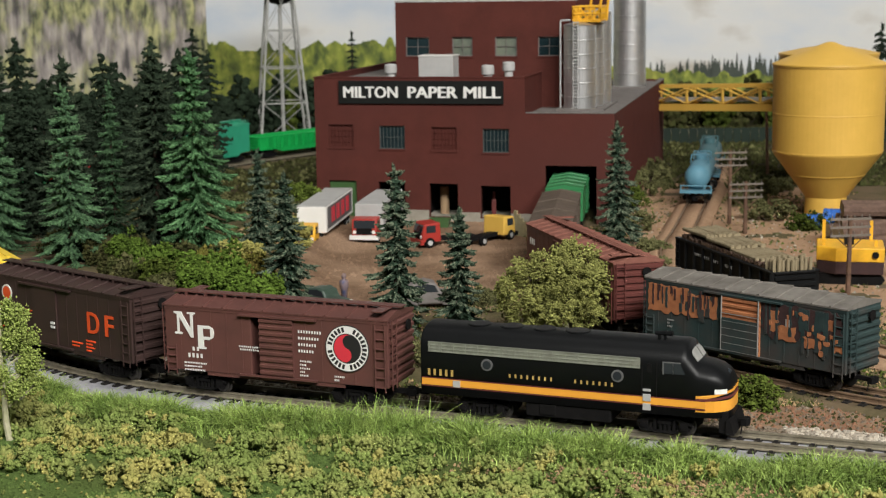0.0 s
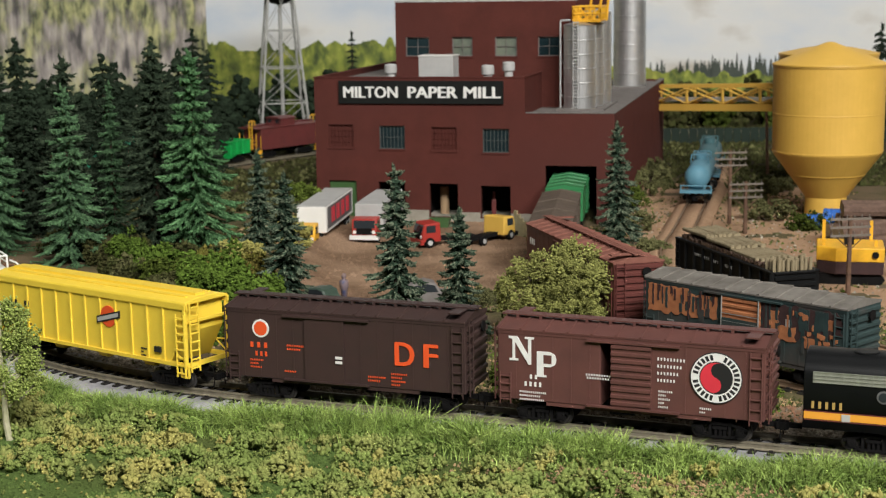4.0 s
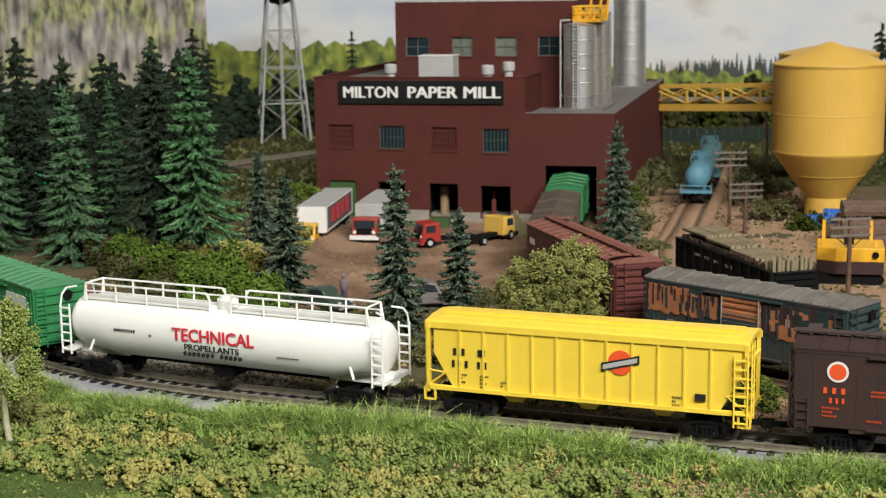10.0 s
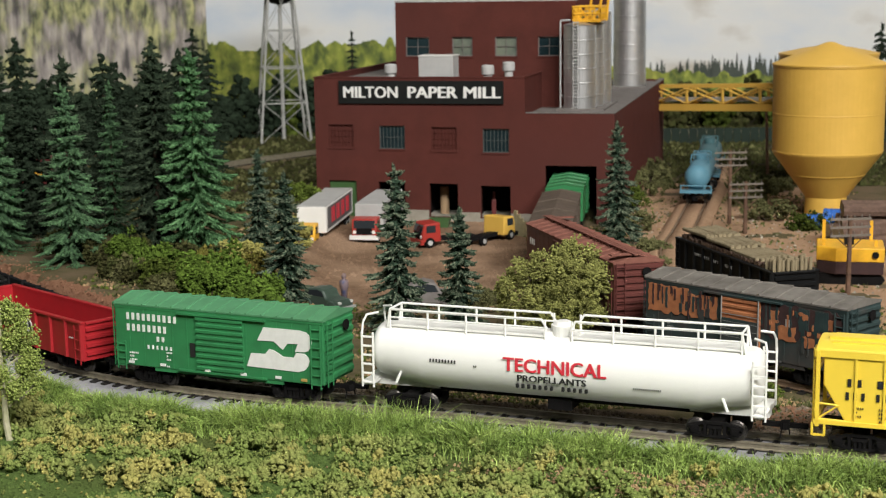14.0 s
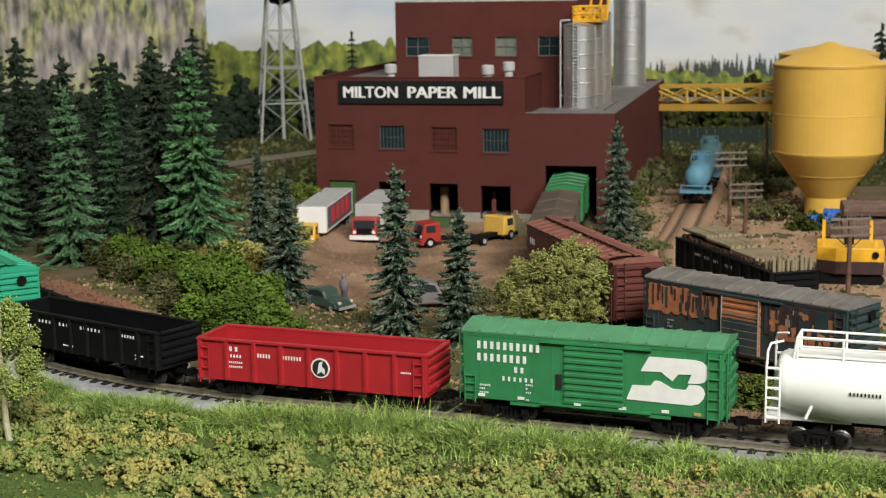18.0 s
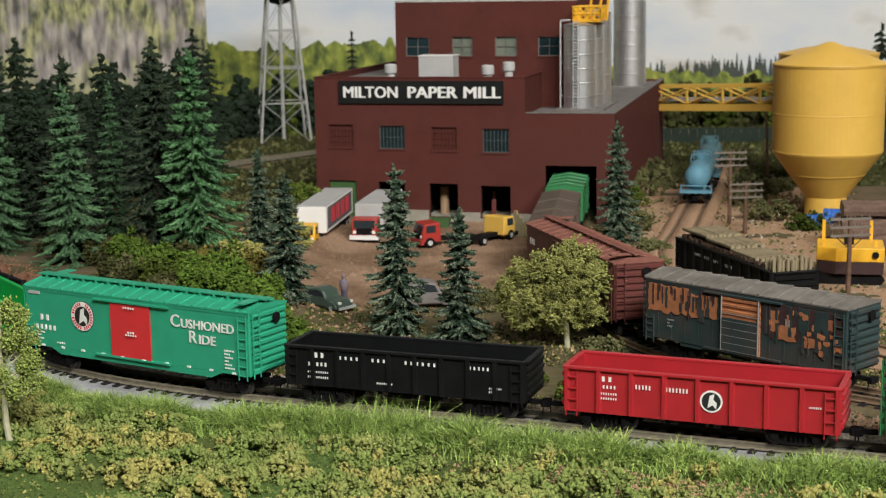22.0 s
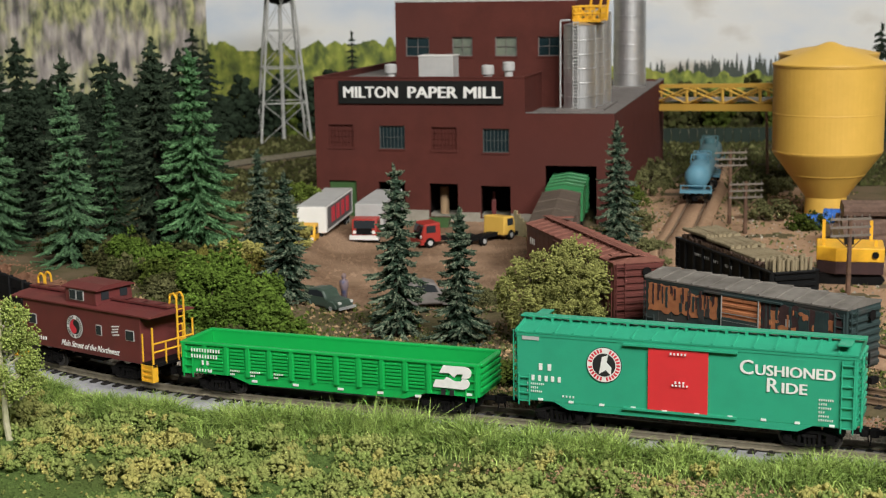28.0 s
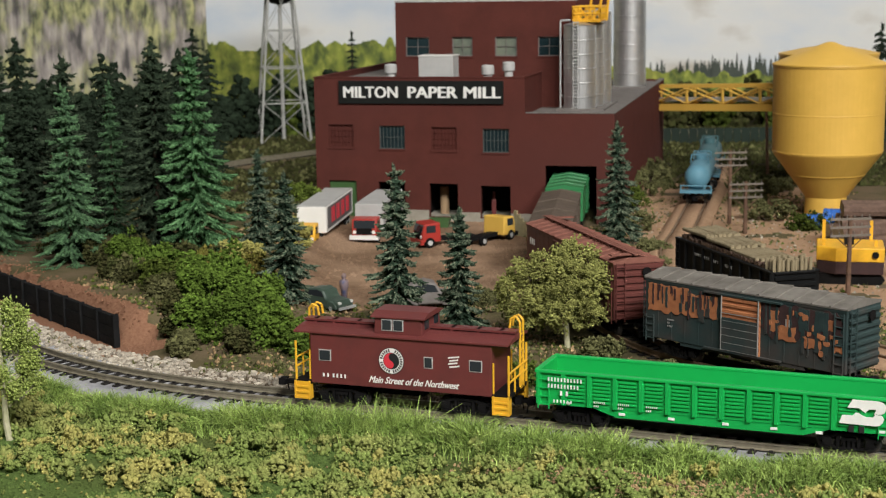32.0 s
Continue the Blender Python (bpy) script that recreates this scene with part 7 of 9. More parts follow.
def lumps(centres, sizes, base_v, base_f, rough=0.35, squash=None, align=None):
    """Many small uneven lumps in one array of vertices and faces. align: unit vectors along which each is drawn out by squash."""
    k, n = len(centres), len(base_v)
    v = np.repeat(base_v[None], k, 0) * (1 + rs.uniform(-rough, rough, (k, n, 1)))
    if align is None:
        a = rs.uniform(0, 2 * np.pi, k)
        c, s = np.cos(a), np.sin(a)
        x, y = v[..., 0] * c[:, None] - v[..., 1] * s[:, None], v[..., 0] * s[:, None] + v[..., 1] * c[:, None]
        v = np.stack([x, y, v[..., 2]], -1)
    else:
        along = (v * align[:, None, :]).sum(-1, keepdims=True)
        v = v + align[:, None, :] * along * (squash[:, None, None] - 1)
    v = v * np.asarray(sizes).reshape(k, 1, -1) + np.asarray(centres)[:, None, :]
    f = (base_f[None] + (np.arange(k) * n)[:, None, None]).reshape(-1, 3)
    return v.reshape(-1, 3), f


def crumble(c, sz, per, spread, shrink, q):
    """Break every lump into several small ones about its place."""
    c, sz = np.repeat(np.asarray(c, float), per, 0), np.repeat(np.asarray(sz, float), per)
    d = q.normal(size=c.shape)
    d /= np.linalg.norm(d, axis=1, keepdims=True)
    return c + d * (sz * spread)[:, None] * q.uniform(0.5, 1.1, (len(c), 1)), sz * shrink * q.uniform(0.6, 1.4, len(c))


BIP_V = np.array([(0, 0, 1), (1, 0, 0), (-0.5, 0.87, 0), (-0.5, -0.87, 0), (0, 0, -1)], float)
BIP_F = np.array([(1, 2, 0), (2, 3, 0), (3, 1, 0), (2, 1, 4), (3, 2, 4), (1, 3, 4)])


def spruce_mesh(h, r, seed, mat, droop=0.4, tiers=15, start=0.05):
    """The crown of a wire-and-flock spruce: tiers of thick drooping branches with side twigs, each set with short
    tufts, frosted more often towards the tips and on top.
    """
    q = np.random.RandomState(seed)
    c, sz, al, tip = [], [], [], []

    tv, tf, tt = [], [], []
    ring = np.arange(5) * (np.pi / 2.5)

    def limb(p, d, ln, thick, drop, t0):
        n = max(4, int(ln / 1.25))
        side = np.array([-d[1], d[0], 0.0])
        side /= np.linalg.norm(side) + 1e-6
        first = 5 * len(tv)
        for k in range(n + 1):
            t = k / n
            mid = p + d * ln * t + np.array([0, 0, -drop * ln * t ** 1.35 + 0.16 * ln * t ** 4])
            way = d + np.array([0, 0, -drop * 1.2 * t + 0.5 * t ** 3])
            way = way / np.linalg.norm(way)
            over = np.cross(way, side)
            w = thick * (0.55 + 0.45 * min(1.0, 4 * t)) * (1.0 - 0.5 * t) * (0.35 if k == n else 1.0) * q.uniform(0.8, 1.2)
            a = ring + 0.5 * k
            rad = w * 0.82 * q.uniform(0.75, 1.2, 5)
            tv.append(mid + np.cos(a)[:, None] * rad[:, None] * side + np.sin(a)[:, None] * rad[:, None] * over)
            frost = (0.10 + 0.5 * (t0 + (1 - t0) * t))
            if k < n:
                b = first + 5 * k
                for m in range(5):
                    m2 = (m + 1) % 5
                    tf.append((b + m, b + m2, b + 5 + m2))
                    tf.append((b + m, b + 5 + m2, b + 5 + m))
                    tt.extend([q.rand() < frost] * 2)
            for _ in range(2):
                off = q.normal(size=3)
                off /= np.linalg.norm(off)
                c.append(mid + off * w * q.uniform(0.75, 1.05))
                e = way * 0.8 + off * 0.9
                al.append(e / np.linalg.norm(e))
                sz.append(q.uniform(0.22, 0.38) * (0.66 + 0.024 * r))
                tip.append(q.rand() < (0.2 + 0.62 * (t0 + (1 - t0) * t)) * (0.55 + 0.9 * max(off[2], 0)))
    for i in range(tiers):
        u = min(max((i + q.uniform(-0.15, 0.15)) / tiers, 0), 0.985) ** 0.9
        z = h * (start + (0.985 - start) * u)
        reach = r * (0.98 * (1 - u) ** 0.84 * q.uniform(0.82, 1.12) + 0.13)
        n = int(7 + 2.6 * (1 - u))
        turn = q.uniform(0, 6.28)
        for b in range(n):
            a = turn + 2 * np.pi * b / n + q.uniform(-0.25, 0.25)
            ln = reach * q.uniform(0.74, 1.14)
            d = np.array([np.cos(a), np.sin(a), q.uniform(-0.05, 0.12) + 0.35 * u ** 3])
            p = np.array([0, 0, z + q.uniform(-0.03, 0.03) * h / tiers * 8])
            thick = (0.064 * r + 0.25) * q.uniform(0.85, 1.15)
            limb(p, d, ln, thick, droop * (1.2 - 0.85 * u), 0.0)
            if ln > 0.3 * r:
                for s0 in (0.45, 0.68):
                    for sg in (-1, 1):
                        if q.rand() < 0.35:
                            continue
                        e = a + sg * q.uniform(0.45, 0.75)
                        dd = np.array([np.cos(e), np.sin(e), -0.12])
                        pp = p + d * ln * s0 + np.array([0, 0, -droop * (1.2 - 0.85 * u) * ln * s0 ** 1.35])
                        limb(pp, dd, ln * (1.0 - s0) * q.uniform(0.6, 0.9), thick * 0.78, droop * 0.8, s0)
    for k in range(5):
        limb(np.array([0, 0, h * (0.9 + 0.016 * k)]), np.array([q.uniform(-0.5, 0.5), q.uniform(-0.5, 0.5), 0.9]), 0.13 * r + 0.8, 0.06 * r + 0.2, 0.0, 0.4)
    # tufts where the branches join the trunk, all in the darker needle colour
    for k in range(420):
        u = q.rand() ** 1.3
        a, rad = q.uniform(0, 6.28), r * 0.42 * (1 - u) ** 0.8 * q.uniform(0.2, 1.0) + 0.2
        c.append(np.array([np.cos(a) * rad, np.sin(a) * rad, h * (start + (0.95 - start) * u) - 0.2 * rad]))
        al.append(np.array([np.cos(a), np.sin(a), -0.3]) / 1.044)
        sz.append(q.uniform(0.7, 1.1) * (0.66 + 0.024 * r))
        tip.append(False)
    global rs
    rs = q
    c, al, tip = np.array(c), np.array(al), np.array(tip)
    c[:, 2] = np.maximum(c[:, 2], 0.6)
    v, f = lumps(c, np.array(sz), BIP_V, BIP_F, 0.3, q.uniform(1.7, 2.6, len(c)), al)
    tubes = np.concatenate(tv)
    tubes[:, 2] = np.maximum(tubes[:, 2], 0.5)
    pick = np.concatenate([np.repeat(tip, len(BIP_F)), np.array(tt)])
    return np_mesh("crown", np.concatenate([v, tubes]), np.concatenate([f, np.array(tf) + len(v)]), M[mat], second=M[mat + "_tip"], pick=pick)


def conifer_mesh(h, r, seed, mat, droop=0.45, tiers=15, start=0.06):
    """The crown of a spruce that stands far back: tiers of branches, each a row of knobbly tufts."""
    q = np.random.RandomState(seed)
    c, sz, al, st = [], [], [], []
    for i in range(tiers):
        u = min(max((i + q.uniform(-0.2, 0.2)) / tiers, 0), 0.97) ** 0.92
        z = h * (start + (0.97 - start) * u)
        reach = r * (1 - u) ** 0.58 * q.uniform(0.80, 1.16) + 0.2 * r
        n = int(7 + 6 * (1 - u))
        turn = q.uniform(0, 6.28)
        for b in range(n):
            a = turn + 2 * np.pi * b / n + q.uniform(-0.22, 0.22)
            ln = reach * q.uniform(0.62, 1.18)
            m = max(3, int(ln / (0.075 * r + 0.5)))
            dz0 = q.uniform(-0.06, 0.06) * ln
            for k in range(m):
                t = (k + 0.5) / m
                rad = ln * t
                zz = z + dz0 - droop * ln * (t ** 1.2) + 0.22 * ln * t ** 4 + q.uniform(-0.3, 0.3)
                d = np.array([np.cos(a), np.sin(a), -droop * 1.1 + 0.8 * t ** 3])
                d /= np.linalg.norm(d)
                side = q.uniform(-1, 1) * 0.13 * ln * (1 - 0.55 * t)
                c.append((np.cos(a) * rad - np.sin(a) * side, np.sin(a) * rad + np.cos(a) * side, zz))
                sz.append((0.056 * r + 0.42) * q.uniform(0.7, 1.3) * (1.2 - 0.5 * t))
                al.append(d)
                st.append(q.uniform(1.5, 2.3))
    for k in range(14):
        c.append((q.uniform(-0.07, 0.07) * r, q.uniform(-0.07, 0.07) * r, h * (0.93 + 0.005 * k)))
        sz.append(0.5 + 0.03 * r)
        al.append(np.array([0, 0, 1.0]))
        st.append(1.8)
    global rs
    rs = q
    c, sz = crumble(np.array(c), np.array(sz), 3, 0.72, 0.62, q)
    al = np.repeat(np.array(al), 3, 0) + q.normal(size=(len(c), 3)) * 0.4
    al /= np.linalg.norm(al, axis=1, keepdims=True)
    v, f = lumps(c, sz, OCT_V, OCT_F, 0.42, np.repeat(np.array(st), 3), al)
    return np_mesh("crown", v, f, mat)


def conifer(x, y, h, r, mat, label, seed, z=None, lean=0.0, tiers=15, droop=0.45):
    z = float(ground_z(x, y)) if z is None else z
    t = thing("spruce_tree", label, "tree", at(x, y, z - 0.4, seed * 47 % 360, lean, lean * 0.6), "spruces")
    bm = bmesh.new()
    cyl(bm, (0, 0, 0), (0, 0, h * 0.96), 0.022 * h + 0.3, 0.25, 8)
    part("trunk", bm, M["bark"], t)
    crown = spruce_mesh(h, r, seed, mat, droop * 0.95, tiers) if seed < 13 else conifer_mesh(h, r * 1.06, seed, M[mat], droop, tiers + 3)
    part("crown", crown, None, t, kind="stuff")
    return t


def conifers():
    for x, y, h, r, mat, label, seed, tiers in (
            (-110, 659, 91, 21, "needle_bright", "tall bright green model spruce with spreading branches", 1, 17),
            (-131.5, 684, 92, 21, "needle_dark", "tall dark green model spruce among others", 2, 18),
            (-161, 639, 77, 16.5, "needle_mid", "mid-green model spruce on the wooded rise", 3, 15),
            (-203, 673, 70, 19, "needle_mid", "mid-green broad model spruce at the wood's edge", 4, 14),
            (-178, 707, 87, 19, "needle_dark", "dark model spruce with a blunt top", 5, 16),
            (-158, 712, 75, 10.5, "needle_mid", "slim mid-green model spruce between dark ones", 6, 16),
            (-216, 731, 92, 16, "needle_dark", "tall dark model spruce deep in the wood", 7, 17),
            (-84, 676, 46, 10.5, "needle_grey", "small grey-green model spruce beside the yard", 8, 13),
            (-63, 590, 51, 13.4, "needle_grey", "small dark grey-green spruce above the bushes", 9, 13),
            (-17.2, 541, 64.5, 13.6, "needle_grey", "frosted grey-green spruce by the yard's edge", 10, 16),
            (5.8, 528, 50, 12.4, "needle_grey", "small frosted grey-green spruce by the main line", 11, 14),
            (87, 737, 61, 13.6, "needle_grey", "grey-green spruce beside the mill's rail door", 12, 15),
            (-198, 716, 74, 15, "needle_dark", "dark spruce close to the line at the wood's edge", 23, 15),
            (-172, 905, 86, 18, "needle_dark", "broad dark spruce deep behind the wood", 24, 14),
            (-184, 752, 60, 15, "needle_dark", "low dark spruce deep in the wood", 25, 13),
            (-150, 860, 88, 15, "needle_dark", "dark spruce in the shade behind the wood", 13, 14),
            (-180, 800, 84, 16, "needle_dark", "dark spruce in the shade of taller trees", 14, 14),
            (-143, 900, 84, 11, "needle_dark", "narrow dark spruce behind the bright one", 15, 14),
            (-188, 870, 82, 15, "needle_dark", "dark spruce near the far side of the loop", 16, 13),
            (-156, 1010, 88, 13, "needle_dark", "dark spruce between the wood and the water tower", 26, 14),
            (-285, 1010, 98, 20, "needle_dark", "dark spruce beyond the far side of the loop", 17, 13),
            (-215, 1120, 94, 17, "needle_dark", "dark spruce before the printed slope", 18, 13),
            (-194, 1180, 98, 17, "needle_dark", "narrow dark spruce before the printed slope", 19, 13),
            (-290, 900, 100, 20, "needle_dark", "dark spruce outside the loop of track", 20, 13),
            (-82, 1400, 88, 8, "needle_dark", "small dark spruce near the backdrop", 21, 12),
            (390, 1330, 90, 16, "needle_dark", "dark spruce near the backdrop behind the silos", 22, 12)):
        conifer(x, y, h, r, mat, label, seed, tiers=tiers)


conifers()


def foam_bush(x, y, z, rx, ry, rz, mat, label, seed, n=260, size=1.35, name="bush", category="bush", group="bushes", fine=7, shrink=0.42, spread=0.85):
    """A bush of many foam crumbs on an uneven heap."""
    q = np.random.RandomState(seed)
    global rs
    rs = q
    nb = 7
    bc = np.stack([q.uniform(-0.55, 0.55, nb) * rx, q.uniform(-0.55, 0.55, nb) * ry, q.uniform(0.3, 0.75, nb) * rz], 1)
    c = []
    while len(c) < n:
        k = q.randint(nb)
        d = q.normal(size=3)
        d /= np.linalg.norm(d)
        p = bc[k] + d * np.array([rx, ry, rz]) * 0.5 * q.uniform(0.75, 1.08)
        if p[2] > -0.05 * rz:
            c.append(p)
    sz = size * q.uniform(0.6, 1.4, n)
    if fine:
        c, sz = crumble(c, sz, fine, spread, shrink, q)
        v, f = lumps(c, sz, OCT_V, OCT_F, 0.5)
    else:
        v, f = lumps(np.array(c), sz, ICO_V, ICO_F, 0.4)
    me = np_mesh("foliage", v, f, M[mat])
    t = thing(name, label, category, at(x, y, z), group)
    part("foliage", me, None, t, kind="stuff")
    bm = bmesh.new()
    for k in range(5):
        cyl(bm, (0, 0, -1), tuple(bc[k]), 0.5, 0.2, 5)
    part("stems", bm, M["bark"], t, kind="stuff")
    return t


def bushes():
    q = random.Random(8)
    k = 100
    # green bushes on the bank between the black wall and the yard, with dark scrub between
    spots = [(-134, 622, 11, 15, "bush_bright"), (-124, 610, 9, 11, "bush_bright"), (-116, 606, 10, 11, "bush_bright"), (-128, 600, 7, 7, "bush_olive"), (-112, 588, 9, 9, "bush"), (-100, 598, 9, 10, "bush_rust"), (-87, 600, 10, 13, "bush_bright"), (-77, 606, 8, 10, "bush_rust"),
             (-96, 568, 10, 13, "bush_bright"), (-104, 572, 7, 7, "bush_dark"), (-84, 574, 9, 11, "bush_bright"), (-72, 575, 8, 9, "bush_bright"), (-90, 548, 10, 13, "bush_bright"), (-77, 548, 9, 12, "bush_bright"), (-64, 548, 8, 10, "bush_bright"),
             (-88, 525, 8, 11, "bush_bright"), (-79, 518, 8, 12, "bush_bright"), (-68, 522, 9, 12, "bush_bright"), (-60, 510, 8, 13, "bush_bright"), (-51, 505, 7, 10, "bush_bright"), (-70, 506, 6, 7, "bush_dark"), (-92, 518, 5, 4, "bush_olive"), (-56, 530, 7, 7, "bush"),
             (-146, 636, 12, 8, "bush_dark"), (-156, 650, 12, 8, "bush_dark"), (-170, 668, 13, 8, "bush_dark"), (-140, 655, 11, 7, "bush_dark"), (-118, 640, 12, 7, "bush_dark"), (-102, 630, 11, 7, "bush_dark"), (-134, 606, 8, 6, "bush_dark"), (-122, 592, 8, 6, "bush_dark"),
             (-113, 574, 7, 5, "bush_dark"), (-106, 560, 7, 5, "bush_olive"), (-101, 547, 6, 5, "bush_dark"), (-97, 533, 6, 4, "bush_dark"), (-90, 512, 6, 4, "bush_olive")]
    words = {"bush_bright": "leafy bright green foam bush", "bush_rust": "rust-tinged autumn foam bush", "bush": "low green foam bush", "bush_olive": "dry olive foam bush", "bush_dark": "low dark green scrub"}
    for x, y, r, h, mat in spots:
        k += 1
        foam_bush(x, y, float(ground_z(x, y)) - 1, r, r * 0.9, h, mat, words[mat] + " on the bank", k, 46, 2.9, fine=27, shrink=0.225, spread=0.85)
    for x, y, r, h, mat, label in ((-140, 632, 13, 10, "bush", "yellow-green foam bush under the spruces"), (-88, 640, 11, 7, "clump_yellow", "yellowish low bush beside the yard"), (-72, 700, 9, 12, "clump_yellow", "yellowish bush beside the mill"),
                                   (-80, 760, 16, 12, "bush_olive", "olive scrub bush near the mill corner"), (-118, 780, 18, 9, "bush_olive", "olive scrub in front of the far track"), (-75, 800, 10, 14, "bush", "dark green bush at the mill corner"),
                                   (42, 452, 7, 5, "bush", "small green weed beside the main line"), (95, 440, 9, 8, "bush", "small bright green weed between the tracks"), (24, 470, 10, 7, "bush", "green weed behind the main line"),
                                   (55, 500, 9, 7, "bush_olive", "dry olive weed under the round tree"), (8, 545, 9, 5, "bush_olive", "dry olive weed between spruces"), (20, 590, 16, 6, "bush_olive", "patch of dry olive scrub"),
                                   (-8, 500, 12, 5, "bush_olive", "patch of dry olive scrub behind the line"), (70, 470, 10, 5, "bush_olive", "patch of dry olive scrub on the bank"),
                                   (100, 770, 12, 9, "bush_olive", "olive scrub at the mill's side"), (125, 900, 14, 14, "bush_olive", "olive scrub along the mill's side wall"), (112, 850, 10, 11, "bush", "green scrub along the mill's side wall"), (135, 960, 12, 14, "bush_olive", "olive scrub behind the mill's side"),
                                   (176, 800, 15, 10, "bush_olive", "olive bush at the silo's foot"), (190, 770, 14, 9, "bush", "green bush in front of the silo"), (178, 860, 14, 8, "bush_olive", "olive scrub behind the poles"), (225, 760, 14, 9, "bush", "green bush beside the silo"),
                                   (205, 905, 16, 9, "bush_olive", "olive scrub between silo and track"), (100, 705, 10, 6, "bush_olive", "dry scrub beside the yard track"), (92, 660, 10, 6, "bush_olive", "dry scrub between two tracks"),
                                   (78, 600, 10, 5, "bush_olive", "dry scrub behind the red box car"), (132, 700, 9, 4, "bush_olive", "dry scrub by the telegraph poles"), (205, 580, 12, 9, "bush_olive", "dry scrub beside the cut logs")):
        k += 1
        foam_bush(x, y, float(ground_z(x, y)) - 0.6, r, r * 0.9, h, mat, label, k, 56 if r < 14 else 74, 2.2, fine=22, shrink=0.24, spread=0.8)
    # dark undergrowth at the foot of the printed slope
    for i in range(25):
        k += 1
        x = -345 + i * 13 + q.uniform(-4, 4)
        y = 1150 + (x + 345) * 0.75 + q.uniform(-15, 15)
        foam_bush(x, y, -5, 15, 10, q.uniform(40, 62) * (1 if i < 11 else 0.78), "needle_dark", "dark undergrowth at the foot of the slope", k, 130, 3.0, group="dark undergrowth", fine=0)
    # the far hedge before the backdrop
    for i in range(26):
        x = -150 + i * 21 + q.uniform(-6, 6)
        k += 1
        y = 1330 + q.uniform(-20, 50)
        foam_bush(x, y, -5, 18, 12, q.uniform(26, 40), ("bush_dark", "bush", "bush_dark")[i % 3], "green woodland bush before the backdrop", k, 200, 3.0, group="backdrop bushes", fine=0)


bushes()


def round_tree():
    t = foam_bush(40.4, 520, 5.0, 22.0, 18, 25.5, "tree_olive", "round olive-green model tree on a pale trunk", 77, 1000, 1.5, "round_tree", "tree", "", 18, 0.25, 0.95)
    bm = bmesh.new()
    pipe(bm, [(3.6, -1, -11), (3.2, -1, -3), (2.2, 0, 6)], 1.1, 8)
    part("trunk", bm, M["birch"], t, "pale speckled trunk")


round_tree()


def birch():
    t = thing("leafy_tree", "slender pale-stemmed tree with light green leaves", "tree", at(-126.6, 417, -4.6))
    trunk = [(0.4, 0, 0), (-0.4, 0, 6), (-0.6, 0.3, 13), (-1.0, 0, 22), (-0.6, 0, 31), (0.0, 0, 40)]
    bm = bmesh.new()
    for i, (a, b) in enumerate(zip(trunk, trunk[1:])):
        cyl(bm, a, b, 1.1 - 0.14 * i, 1.1 - 0.14 * (i + 1), 8)
    part("trunk", bm, M["birch"], t)
    q = random.Random(2)
    tips = []
    for i in range(16):
        z = 11 + 1.75 * i
        a = q.uniform(-1.2, 1.2) if i % 3 else q.uniform(0, 6.28)
        ln = q.uniform(4.0, 8.4) * (1.1 - i / 24)
        p = Vector((0.5 + 0.03 * z, 0, z))
        e = p + Vector((math.cos(a) * ln, math.sin(a) * ln * 0.8, ln * 0.85))
        bm = bmesh.new()
        m = (p + e) / 2 + Vector((0, 0, -0.8))
        pipe(bm, [tuple(p), tuple(m), tuple(e)], 0.42 - 0.012 * i, 6)
        part("branch", bm, M["birch"], t)
        tips += [e, (m + e) / 2 + Vector((0.5, 0, 0.6)), e + Vector((1.2, 0.6, 1.4))]
    tips = [p for p in tips if p.z > 13]
    n = 5200
    g = np.random.RandomState(5)
    global rs
    rs = g
    c = np.array([tips[g.randint(len(tips))] for _ in range(n)]) + g.normal(size=(n, 3)) * np.array([1.1, 1.3, 1.3])
    v, f = lumps(c, g.uniform(0.2, 0.46, n), OCT_V, OCT_F, 0.6)
    part("leaves", np_mesh("leaves", v, f, M["leaf"], True), None, t, kind="stuff")


birch()


